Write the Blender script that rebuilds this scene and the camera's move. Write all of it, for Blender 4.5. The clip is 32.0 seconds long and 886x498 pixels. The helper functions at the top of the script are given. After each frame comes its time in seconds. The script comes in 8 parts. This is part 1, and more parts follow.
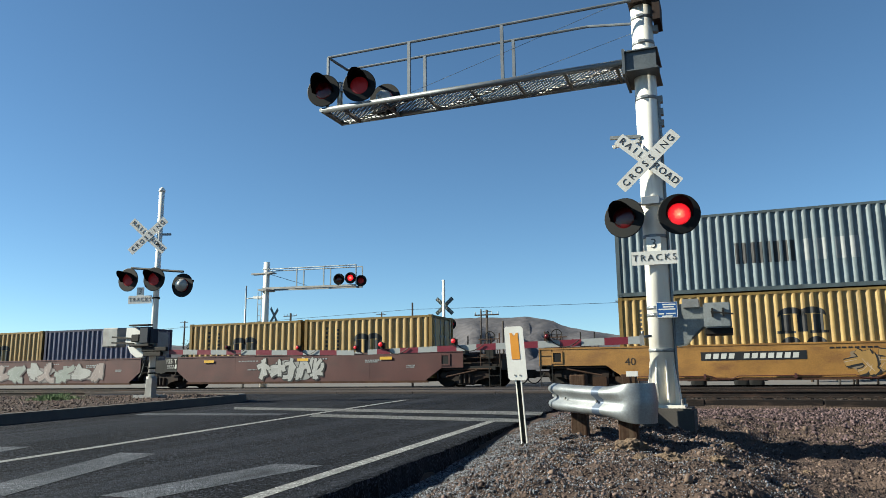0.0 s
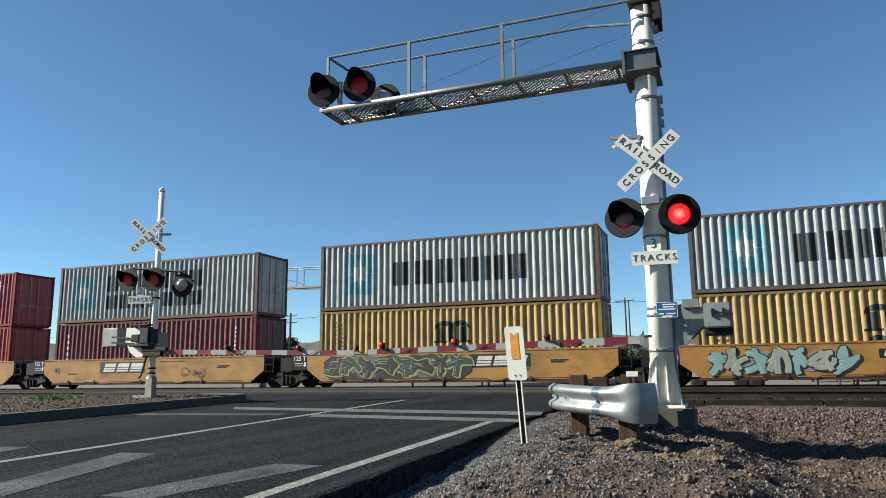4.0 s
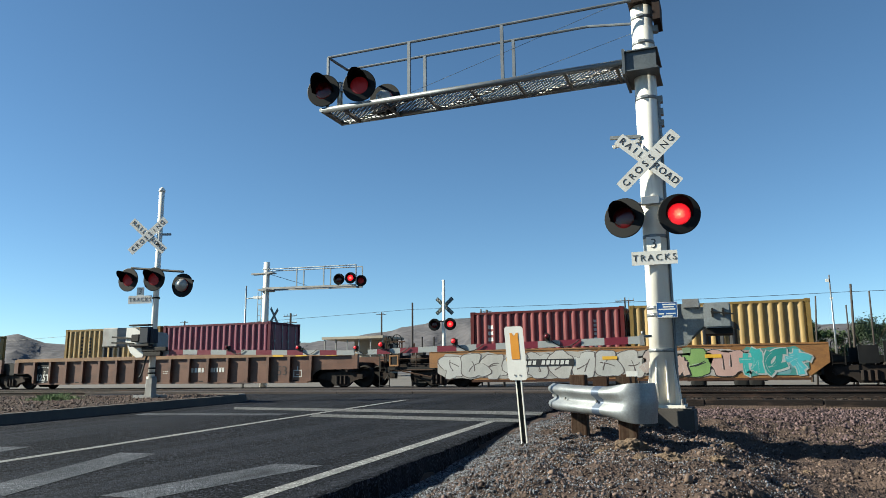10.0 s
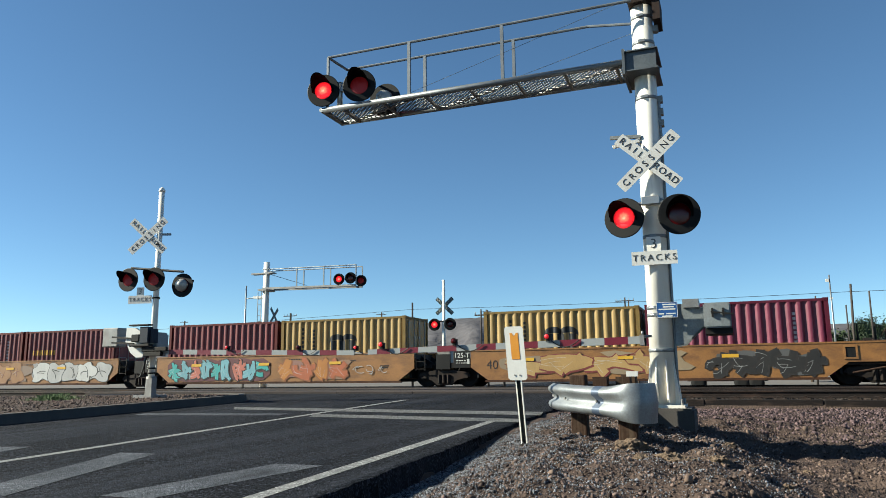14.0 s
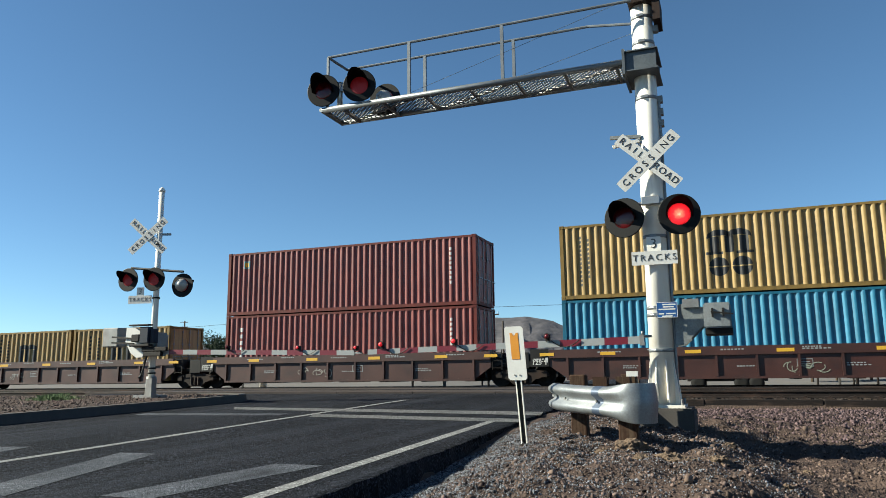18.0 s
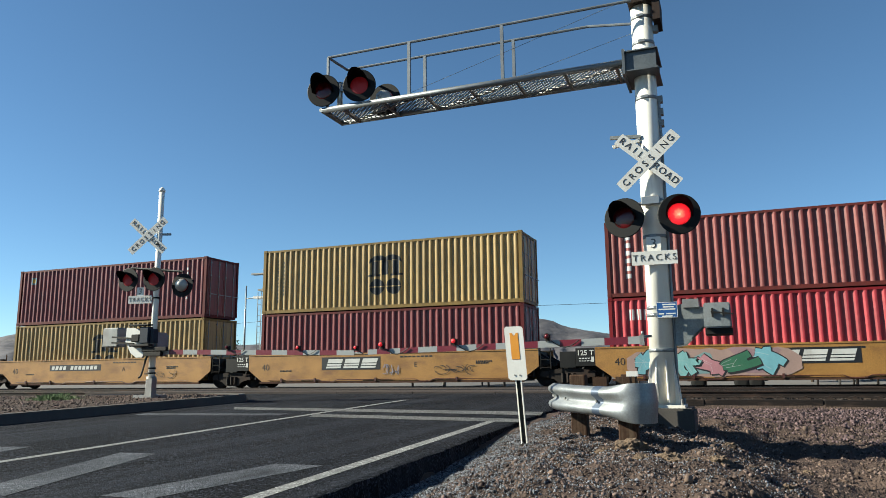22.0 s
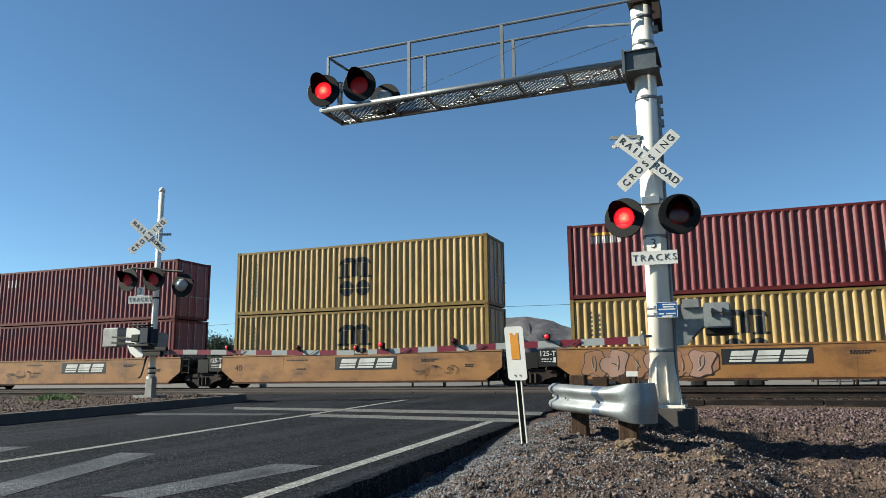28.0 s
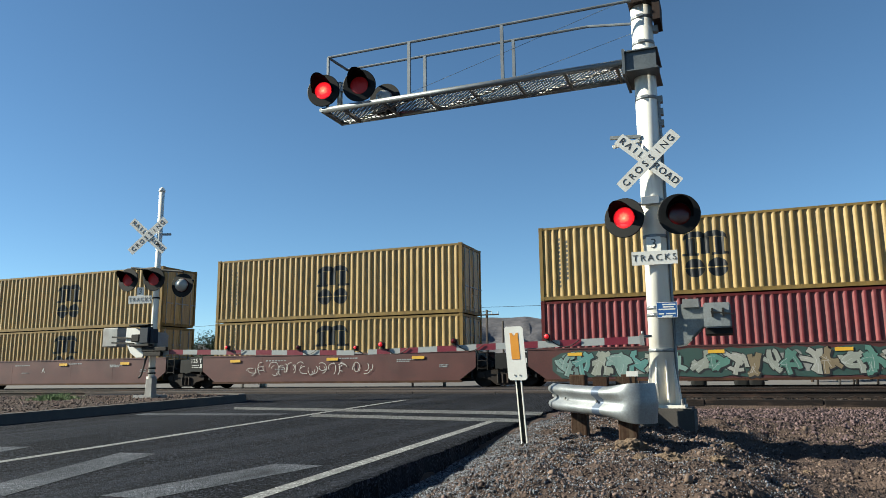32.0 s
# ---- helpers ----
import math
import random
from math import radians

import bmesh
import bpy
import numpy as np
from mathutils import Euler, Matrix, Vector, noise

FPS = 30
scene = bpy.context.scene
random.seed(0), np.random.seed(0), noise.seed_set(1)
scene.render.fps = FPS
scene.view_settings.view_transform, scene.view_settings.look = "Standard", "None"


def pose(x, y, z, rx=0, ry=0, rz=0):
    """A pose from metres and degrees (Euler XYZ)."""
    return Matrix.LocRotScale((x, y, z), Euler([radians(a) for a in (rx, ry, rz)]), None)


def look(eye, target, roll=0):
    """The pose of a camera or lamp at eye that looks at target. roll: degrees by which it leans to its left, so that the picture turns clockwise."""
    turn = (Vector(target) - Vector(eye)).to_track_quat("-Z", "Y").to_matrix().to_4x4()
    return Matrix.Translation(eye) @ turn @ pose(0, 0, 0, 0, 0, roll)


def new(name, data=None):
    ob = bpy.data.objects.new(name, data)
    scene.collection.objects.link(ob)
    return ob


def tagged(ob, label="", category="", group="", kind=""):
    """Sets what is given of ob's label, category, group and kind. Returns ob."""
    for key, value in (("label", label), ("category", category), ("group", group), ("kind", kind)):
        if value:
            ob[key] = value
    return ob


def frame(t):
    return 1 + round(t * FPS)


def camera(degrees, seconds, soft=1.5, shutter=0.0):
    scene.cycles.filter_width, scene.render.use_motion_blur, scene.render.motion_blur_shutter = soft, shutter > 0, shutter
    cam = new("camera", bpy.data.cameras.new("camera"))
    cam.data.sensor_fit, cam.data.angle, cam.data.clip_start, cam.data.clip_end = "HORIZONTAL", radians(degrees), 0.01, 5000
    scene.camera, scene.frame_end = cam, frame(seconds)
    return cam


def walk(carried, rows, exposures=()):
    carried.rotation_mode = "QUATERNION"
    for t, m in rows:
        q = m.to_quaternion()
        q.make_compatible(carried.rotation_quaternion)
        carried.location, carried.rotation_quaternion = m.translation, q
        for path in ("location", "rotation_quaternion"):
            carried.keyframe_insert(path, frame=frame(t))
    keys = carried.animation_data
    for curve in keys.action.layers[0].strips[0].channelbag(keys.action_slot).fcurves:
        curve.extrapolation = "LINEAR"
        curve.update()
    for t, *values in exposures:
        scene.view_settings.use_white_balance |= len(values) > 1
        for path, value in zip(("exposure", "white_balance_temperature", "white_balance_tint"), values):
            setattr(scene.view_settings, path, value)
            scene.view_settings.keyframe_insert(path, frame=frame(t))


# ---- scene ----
# ------------------------------------------------------------------ camera
cam = camera(62.35, 32.0, soft=0.35)
EYE = (0.0, 0.0, 0.92)
YAW, PITCH = radians(-21.309), radians(9.902)
TARGET = (EYE[0] + math.sin(YAW) * math.cos(PITCH), EYE[1] + math.cos(YAW) * math.cos(PITCH), EYE[2] + math.sin(PITCH))
CAM_POSE = look(EYE, TARGET, -0.57)
walk(cam, [(0.0, CAM_POSE), (32.0, CAM_POSE)], exposures=[(0.0, 1.42, 5950, -6), (32.0, 1.42, 5950, -6)])

# ------------------------------------------------------------------ light
SUN_TO = Vector((-0.93, -0.367, 0.0)).normalized()
SUN_ELEV = radians(30)
to_sun = Vector((SUN_TO.x * math.cos(SUN_ELEV), SUN_TO.y * math.cos(SUN_ELEV), math.sin(SUN_ELEV)))
world = bpy.data.worlds.new("sky")
scene.world = world
world.use_nodes = True
wn = world.node_tree
sky = wn.nodes.new("ShaderNodeTexSky")
sky.sky_type = "NISHITA"
sky.sun_disc = False
sky.sun_elevation = SUN_ELEV
sky.sun_rotation = math.atan2(to_sun.x, to_sun.y)
sky.altitude = 900
sky.air_density, sky.dust_density, sky.ozone_density = 0.82, 0.03, 3.05
wn.nodes["Background"].inputs[1].default_value = 0.0515
wn.links.new(sky.outputs[0], wn.nodes["Background"].inputs[0])
sun_data = bpy.data.lights.new("sun", "SUN")
sun_data.energy, sun_data.angle, sun_data.color = 5.0, radians(0.53), (1.0, 0.845, 0.70)
sun = new("sun", sun_data)
sun.matrix_world = look(to_sun * 100, (0, 0, 0))


# ------------------------------------------------------------------ materials
COLOUR_SCALE = 0.65


def surface(name, rgb, rough=0.6, metal=0.0, vary=0.25, scale=3.0, fine=60.0, bump=0.15, dirt=None, dirt_amount=0.0,
            dirt_scale=(2.0, 2.0, 0.6), spec=None, per_object=0.0, bump_dist=0.004, speckle=None):
    """A painted, worn or mineral surface: broad and fine variation, streaky dirt and fine relief."""
    m = bpy.data.materials.new(name)
    m.use_nodes = True
    t = m.node_tree
    b = t.nodes["Principled BSDF"]
    b.inputs["Metallic"].default_value = metal
    b.inputs["Specular IOR Level"].default_value = spec if spec is not None else (0.5 if rough < 0.6 else 0.2)
    # base colours are scaled down against the raised exposure, so shade renders deeper
    rgb = tuple(c * COLOUR_SCALE for c in rgb)
    dirt = tuple(c * COLOUR_SCALE for c in dirt) if dirt else None
    tc = t.nodes.new("ShaderNodeTexCoord")
    broad = t.nodes.new("ShaderNodeTexNoise")
    broad.inputs["Scale"].default_value, broad.inputs["Detail"].default_value = scale, 4
    small = t.nodes.new("ShaderNodeTexNoise")
    small.inputs["Scale"].default_value, small.inputs["Detail"].default_value = fine, 3
    t.links.new(tc.outputs["Object"], broad.inputs["Vector"])
    t.links.new(tc.outputs["Object"], small.inputs["Vector"])
    add = t.nodes.new("ShaderNodeMath")
    add.operation = "ADD"
    t.links.new(broad.outputs["Fac"], add.inputs[0])
    t.links.new(small.outputs["Fac"], add.inputs[1])
    ramp = t.nodes.new("ShaderNodeMapRange")
    ramp.inputs[1].default_value, ramp.inputs[2].default_value = 0.6, 1.4
    ramp.inputs[3].default_value, ramp.inputs[4].default_value = 1 - vary, 1 + vary
    t.links.new(add.outputs[0], ramp.inputs[0])
    mul = t.nodes.new("ShaderNodeVectorMath")
    mul.operation = "SCALE"
    mul.inputs[0].default_value = rgb
    t.links.new(ramp.outputs[0], mul.inputs["Scale"])
    out = mul.outputs[0]
    grains = None
    if speckle:
        # single grains of lighter and darker stone
        vo = t.nodes.new("ShaderNodeTexVoronoi")
        vo.inputs["Scale"].default_value = speckle[0]
        t.links.new(tc.outputs["Object"], vo.inputs["Vector"])
        sep = t.nodes.new("ShaderNodeSeparateColor")
        t.links.new(vo.outputs["Color"], sep.inputs[0])
        pw = t.nodes.new("ShaderNodeMath")
        pw.operation = "POWER"
        pw.inputs[1].default_value = 4.0
        t.links.new(sep.outputs[0], pw.inputs[0])
        sr = t.nodes.new("ShaderNodeMapRange")
        sr.inputs[3].default_value, sr.inputs[4].default_value = speckle[1], speckle[2]
        t.links.new(pw.outputs[0], sr.inputs[0])
        ms = t.nodes.new("ShaderNodeVectorMath")
        ms.operation = "SCALE"
        t.links.new(out, ms.inputs[0])
        t.links.new(sr.outputs[0], ms.inputs["Scale"])
        out = ms.outputs[0]
        gb = t.nodes.new("ShaderNodeBump")
        gb.inputs["Strength"].default_value, gb.inputs["Distance"].default_value = 0.7, 0.012
        gb.invert = True
        t.links.new(vo.outputs["Distance"], gb.inputs["Height"])
        grains = gb.outputs[0]
    if per_object:
        info = t.nodes.new("ShaderNodeObjectInfo")
        pr = t.nodes.new("ShaderNodeMapRange")
        pr.inputs[3].default_value, pr.inputs[4].default_value = 1 - per_object, 1 + per_object
        t.links.new(info.outputs["Random"], pr.inputs[0])
        m2 = t.nodes.new("ShaderNodeVectorMath")
        m2.operation = "SCALE"
        t.links.new(out, m2.inputs[0])
        t.links.new(pr.outputs[0], m2.inputs["Scale"])
        out = m2.outputs[0]
    if dirt:
        mp = t.nodes.new("ShaderNodeMapping")
        mp.inputs["Scale"].default_value = dirt_scale
        dn = t.nodes.new("ShaderNodeTexNoise")
        dn.inputs["Scale"].default_value, dn.inputs["Detail"].default_value, dn.inputs["Roughness"].default_value = 1.0, 6, 0.65
        t.links.new(tc.outputs["Object"], mp.inputs[0])
        t.links.new(mp.outputs[0], dn.inputs["Vector"])
        dr = t.nodes.new("ShaderNodeMapRange")
        dr.inputs[1].default_value, dr.inputs[2].default_value = 0.48, 0.72
        dr.inputs[3].default_value, dr.inputs[4].default_value = 0.0, dirt_amount
        t.links.new(dn.outputs["Fac"], dr.inputs[0])
        mix = t.nodes.new("ShaderNodeMix")
        mix.data_type = "RGBA"
        mix.inputs[7].default_value = (*dirt, 1)
        t.links.new(dr.outputs[0], mix.inputs[0])
        t.links.new(out, mix.inputs[6])
        out = mix.outputs[2]
    t.links.new(out, b.inputs["Base Color"])
    rr = t.nodes.new("ShaderNodeMapRange")
    rr.inputs[3].default_value, rr.inputs[4].default_value = max(0.05, rough - 0.12), min(1.0, rough + 0.12)
    t.links.new(broad.outputs["Fac"], rr.inputs[0])
    t.links.new(rr.outputs[0], b.inputs["Roughness"])
    if bump:
        bp = t.nodes.new("ShaderNodeBump")
        bp.inputs["Strength"].default_value, bp.inputs["Distance"].default_value = bump, bump_dist
        t.links.new(small.outputs["Fac"], bp.inputs["Height"])
        if grains:
            t.links.new(grains, bp.inputs["Normal"])
        t.links.new(bp.outputs[0], b.inputs["Normal"])
    return m


def glow(name, rgb, strength):
    m = bpy.data.materials.new(name)
    m.use_nodes = True
    b = m.node_tree.nodes["Principled BSDF"]
    b.inputs["Base Color"].default_value = (*rgb, 1)
    b.inputs["Emission Color"].default_value = (*rgb, 1)
    b.inputs["Emission Strength"].default_value = strength
    return m


def lit_lens(name):
    """A lit lamp lens: a hot filament spot behind cut red glass, falling off to the rim."""
    m = bpy.data.materials.new(name)
    m.use_nodes = True
    t = m.node_tree
    b = t.nodes["Principled BSDF"]
    tc, ln, ns, ad, cr = (t.nodes.new("ShaderNode" + k) for k in ("TexCoord", "VectorMath", "TexNoise", "Math", "ValToRGB"))
    ln.operation, ad.operation = "LENGTH", "MULTIPLY_ADD"
    ns.inputs["Scale"].default_value, ns.inputs["Detail"].default_value = 26, 2
    ad.inputs[1].default_value = 0.0515
    t.links.new(tc.outputs["Object"], ln.inputs[0])
    t.links.new(tc.outputs["Object"], ns.inputs["Vector"])
    t.links.new(ns.outputs["Fac"], ad.inputs[0])
    t.links.new(ln.outputs["Value"], ad.inputs[2])
    ramp = cr.color_ramp
    ramp.elements[0].position, ramp.elements[0].color = 0.03, (1.0, 0.46, 0.26, 1)
    ramp.elements[1].position, ramp.elements[1].color = 0.20, (0.10, 0.002, 0.004, 1)
    for p, c in ((0.07, (1.0, 0.13, 0.075, 1)), (0.115, (0.85, 0.014, 0.022, 1)), (0.165, (0.50, 0.005, 0.010, 1))):
        ramp.elements.new(p).color = c
    t.links.new(ad.outputs[0], cr.inputs[0])
    t.links.new(cr.outputs[0], b.inputs["Base Color"])
    t.links.new(cr.outputs[0], b.inputs["Emission Color"])
    b.inputs["Emission Strength"].default_value = 0.75
    return m


RUST = (0.16, 0.07, 0.035)
M = {}
M["white_metal"] = surface("white_metal", (1.16, 1.11, 1.00), 0.42, 0.0, 0.06, 1.2, 90, 0.05, (0.62, 0.52, 0.38), 0.45, (4, 4, 0.5))
M["galvanised"] = surface("galvanised", (0.31, 0.33, 0.345), 0.48, 0.6, 0.22, 5, 45, 0.05, (0.3, 0.29, 0.27), 0.3)
M["dull_steel"] = surface("dull_steel", (0.33, 0.33, 0.32), 0.5, 0.5, 0.25, 6, 60, 0.1, RUST, 0.3)
M["dark_steel"] = surface("dark_steel", (0.016, 0.0155, 0.015), 0.7, 0.1, 0.3, 6, 60, 0.1, (0.05, 0.027, 0.016), 0.35, spec=0.25)
M["black_paint"] = surface("black_paint", (0.007, 0.007, 0.0075), 0.6, 0.0, 0.3, 3, 60, 0.05, (0.03, 0.027, 0.025), 0.3, spec=0.25)
M["sign_white"] = surface("sign_white", (0.80, 0.79, 0.75), 0.45, 0.0, 0.06, 4, 80, 0.02, (0.4, 0.36, 0.3), 0.3)
M["sign_black"] = surface("sign_black", (0.02, 0.02, 0.02), 0.5, 0.0, 0.1, 4, 80, 0.0)
M["arm_red"] = surface("arm_red", (0.17, 0.008, 0.024), 0.4, 0.0, 0.12, 4, 80, 0.02)
M["arm_white"] = surface("arm_white", (0.36, 0.375, 0.375), 0.4, 0.0, 0.08, 4, 80, 0.02, (0.3, 0.28, 0.25), 0.3)
M["asphalt"] = surface("asphalt", (0.0150, 0.0160, 0.0205), 0.9, 0.0, 0.55, 0.8, 60, 0.8, (0.046, 0.050, 0.064), 0.75, (1.6, 0.05, 1), spec=0.08, bump_dist=0.018, speckle=(54, 0.22, 4.8))
M["road_white"] = surface("road_white", (0.34, 0.34, 0.33), 0.7, 0.0, 0.25, 2, 45, 0.6, (0.05, 0.05, 0.05), 0.8, (16, 16, 1), bump_dist=0.008, speckle=(70, 0.7, 2.0))
# darkened colour stands in for shade on the footing and kerb faces
M["concrete"] = surface("concrete", (0.092, 0.086, 0.082), 0.8, 0.0, 0.2, 2, 50, 0.4, (0.15, 0.13, 0.11), 0.5, (2, 2, 1))
M["dirt"] = surface("dirt", (0.108, 0.076, 0.061), 0.95, 0.0, 0.45, 0.9, 30, 1.0, (0.055, 0.041, 0.037), 0.8, (0.7, 0.7, 0.7), bump_dist=0.05)
M["yard"] = surface("yard", (0.19, 0.175, 0.162), 0.95, 0.0, 0.25, 0.3, 14, 0.6, (0.22, 0.20, 0.18), 0.7, (0.25, 0.25, 1), bump_dist=0.02)
M["timber"] = surface("timber", (0.055, 0.029, 0.017), 0.85, 0.0, 0.4, 3, 40, 0.8, (0.2, 0.15, 0.1), 0.5, (14, 14, 0.8), bump_dist=0.006)
M["tie_wood"] = surface("tie_wood", (0.04, 0.028, 0.022), 0.9, 0.0, 0.4, 2, 40, 0.8, (0.2, 0.16, 0.12), 0.5, (1, 8, 8), per_object=0.2)
M["rail_steel"] = surface("rail_steel", (0.022, 0.016, 0.014), 0.75, 0.1, 0.4, 3, 60, 0.2, (0.13, 0.075, 0.055), 0.7, (0.9, 4, 4))
M["rail_head"] = surface("rail_head", (0.06, 0.05, 0.045), 0.55, 0.6, 0.1, 3, 60, 0.05)
M["clip_steel"] = surface("clip_steel", (0.04, 0.033, 0.03), 0.6, 0.3, 0.3, 9, 60, 0.1, RUST, 0.5)
M["lens_dark"] = surface("lens_dark", (0.10, 0.003, 0.005), 0.18, 0.0, 0.15, 20, 120, 0.3)
M["lens_lit"] = lit_lens("lens_lit")
M["arm_lit"] = glow("arm_lit", (0.6, 0.010, 0.018), 0.20)
M["lens_dim"] = glow("lens_dim", (0.20, 0.005, 0.008), 0.06)
M["road_mid"] = surface("road_mid", (0.21, 0.21, 0.205), 0.75, 0.0, 0.35, 1.2, 45, 0.6, (0.03, 0.03, 0.03), 0.9, (9, 14, 1), bump_dist=0.008, speckle=(70, 0.6, 2.0))
M["road_worn"] = surface("road_worn", (0.105, 0.112, 0.13), 0.8, 0.0, 0.6, 1.1, 70, 0.6, (0.022, 0.024, 0.03), 0.95, (3.5, 1.2, 1), bump_dist=0.008, speckle=(95, 0.55, 2.3))


# ------------------------------------------------------------------ mesh helpers
def box(bm, x0, x1, y0, y1, z0, z1):
    v = [bm.verts.new(p) for p in ((x0, y0, z0), (x1, y0, z0), (x1, y1, z0), (x0, y1, z0), (x0, y0, z1), (x1, y0, z1), (x1, y1, z1), (x0, y1, z1))]
    for f in ((3, 2, 1, 0), (4, 5, 6, 7), (0, 1, 5, 4), (1, 2, 6, 5), (2, 3, 7, 6), (3, 0, 4, 7)):
        bm.faces.new([v[i] for i in f])
    return v


def tube(bm, p0, p1, r0, r1=None, seg=12, caps=True):
    p0, p1 = Vector(p0), Vector(p1)
    r1 = r0 if r1 is None else r1
    d = (p1 - p0).normalized()
    a = d.orthogonal().normalized()
    b = d.cross(a)
    rings = []
    for p, r in ((p0, r0), (p1, r1)):
        rings.append([bm.verts.new(p + (a * math.cos(2 * math.pi * i / seg) + b * math.sin(2 * math.pi * i / seg)) * r) for i in range(seg)])
    for i in range(seg):
        f = bm.faces.new((rings[0][i], rings[0][(i + 1) % seg], rings[1][(i + 1) % seg], rings[1][i]))
        f.smooth = seg > 8
    if caps:
        bm.faces.new(rings[0][::-1])
        bm.faces.new(rings[1])


def beam(bm, p0, p1, w, h, up=(0, 0, 1)):
    """A rectangular bar from p0 to p1, w wide and h high."""
    p0, p1 = Vector(p0), Vector(p1)
    d = (p1 - p0).normalized()
    s = d.cross(Vector(up))
    if s.length < 1e-4:
        s = d.orthogonal()
    s.normalize()
    u = s.cross(d)
    c = []
    for p in (p0, p1):
        c.append([bm.verts.new(p + s * (w / 2) * i + u * (h / 2) * j) for i, j in ((-1, -1), (1, -1), (1, 1), (-1, 1))])
    for i in range(4):
        bm.faces.new((c[0][i], c[0][(i + 1) % 4], c[1][(i + 1) % 4], c[1][i]))
    bm.faces.new(c[0][::-1])
    bm.faces.new(c[1])


def prism_y(bm, pts, y0, y1):
    """A plate from an outline in x and z, from y0 to y1."""
    a = [bm.verts.new((x, y0, z)) for x, z in pts]
    b = [bm.verts.new((x, y1, z)) for x, z in pts]
    n = len(pts)
    for i in range(n):
        bm.faces.new((a[i], a[(i + 1) % n], b[(i + 1) % n], b[i]))
    bm.faces.new(a[::-1])
    bm.faces.new(b)


def lathe(bm, profile, seg=24, axis="y", at=(0, 0, 0)):
    """Revolve (radius, along) pairs about an axis through at."""
    at = Vector(at)
    rings = []
    for r, l in profile:
        ring = []
        for i in range(seg):
            c, s = math.cos(2 * math.pi * i / seg) * r, math.sin(2 * math.pi * i / seg) * r
            p = {"y": (c, l, s), "z": (c, s, l), "x": (l, c, s)}[axis]
            ring.append(bm.verts.new(at + Vector(p)))
        rings.append(ring)
    for a, b in zip(rings[:-1], rings[1:]):
        for i in range(seg):
            f = bm.faces.new((a[i], a[(i + 1) % seg], b[(i + 1) % seg], b[i]))
            f.smooth = True
    if profile[0][0] > 1e-5:
        bm.faces.new(rings[0])
    if profile[-1][0] > 1e-5:
        bm.faces.new(rings[-1][::-1])


ORIGIN = {}


def thing(name, at, label, category, group="", kind=""):
    ob = new(name)
    ob.empty_display_size = 0.2
    ob.location = at
    ORIGIN[ob.name] = Vector(at)
    return tagged(ob, label, category, group, kind)


def mesh_of(bm, material, weld=True):
    me = bpy.data.meshes.new("m")
    if weld:
        bmesh.ops.recalc_face_normals(bm, faces=bm.faces)
    bm.to_mesh(me)
    bm.free()
    me.materials.append(material)
    return me


def part(name, bm, material, parent, label="", kind=""):
    """Link a bmesh, given in world axes and places, as one mesh under parent."""
    o = ORIGIN[parent.name] if parent.name in ORIGIN else Vector()
    if o.length:
        for v in bm.verts:
            v.co -= o
    ob = new(name, mesh_of(bm, material))
    ob.parent = parent
    ORIGIN[ob.name] = o.copy()
    return tagged(ob, label, kind=kind)


def shared(name, me, parent, at=(0, 0, 0), rz=0.0, label=""):
    """A part on a mesh that alike parts share."""
    ob = new(name, me)
    ob.parent = parent
    ob.matrix_basis = pose(*at, 0, 0, rz)
    return tagged(ob, label)


def lone(name, bm, material, label, category, group="", kind=""):
    ob = new(name, mesh_of(bm, material))
    return tagged(ob, label, category, group, kind)


TEXTS = {}


def lettering(body, size, material, depth=0.003, spacing=1.0, weight=-0.012):
    """A mesh of raised letters, standing upright in x and z, centred."""
    key = (body, size, material.name, spacing, weight)
    if key not in TEXTS:
        cu = bpy.data.curves.new("letters", "FONT")
        cu.body, cu.size, cu.extrude, cu.align_x, cu.align_y, cu.space_character = body, size, depth, "CENTER", "CENTER", spacing
        cu.offset = weight * size
        cu.resolution_u = 3
        tmp = bpy.data.objects.new("tmp", cu)
        me = bpy.data.meshes.new_from_object(tmp)
        bpy.data.objects.remove(tmp)
        me.transform(Matrix.Rotation(radians(90), 4, "X"))
        me.materials.clear()
        me.materials.append(material)
        TEXTS[key] = me
    return TEXTS[key]


def blank():
    return bmesh.new()


# ------------------------------------------------------------------ ground, road, tracks
RAIL_Z = 0.51
TRACKS = (20.65, 24.87, 29.10)
FOG_X, LANE_X, SLANT = -2.97, -6.62, -0.043


def road_z(y):
    if y < 19.2:
        return 0.0238 * max(y, -40)
    if y < 31.5:
        return 0.457 + min(1, (y - 19.2) / 1.0) * (RAIL_Z - 0.004 - 0.457)
    return max(0.12, RAIL_Z - 0.004 - 0.03 * (y - 31.5))


def edge_x(y):
    return -2.62 + SLANT * y


def lerp(a, b, t):
    return a + (b - a) * max(0.0, min(1.0, t))


def ballast_z(y):
    if y < 18.6:
        return None
    if y < 19.25:
        return lerp(0.06, 0.09, (y - 18.6) / 0.6)
    if y < 30.6:
        return 0.27
    if y < 32.5:
        return lerp(0.27, 0.05, (y - 30.6) / 1.9)
    return None


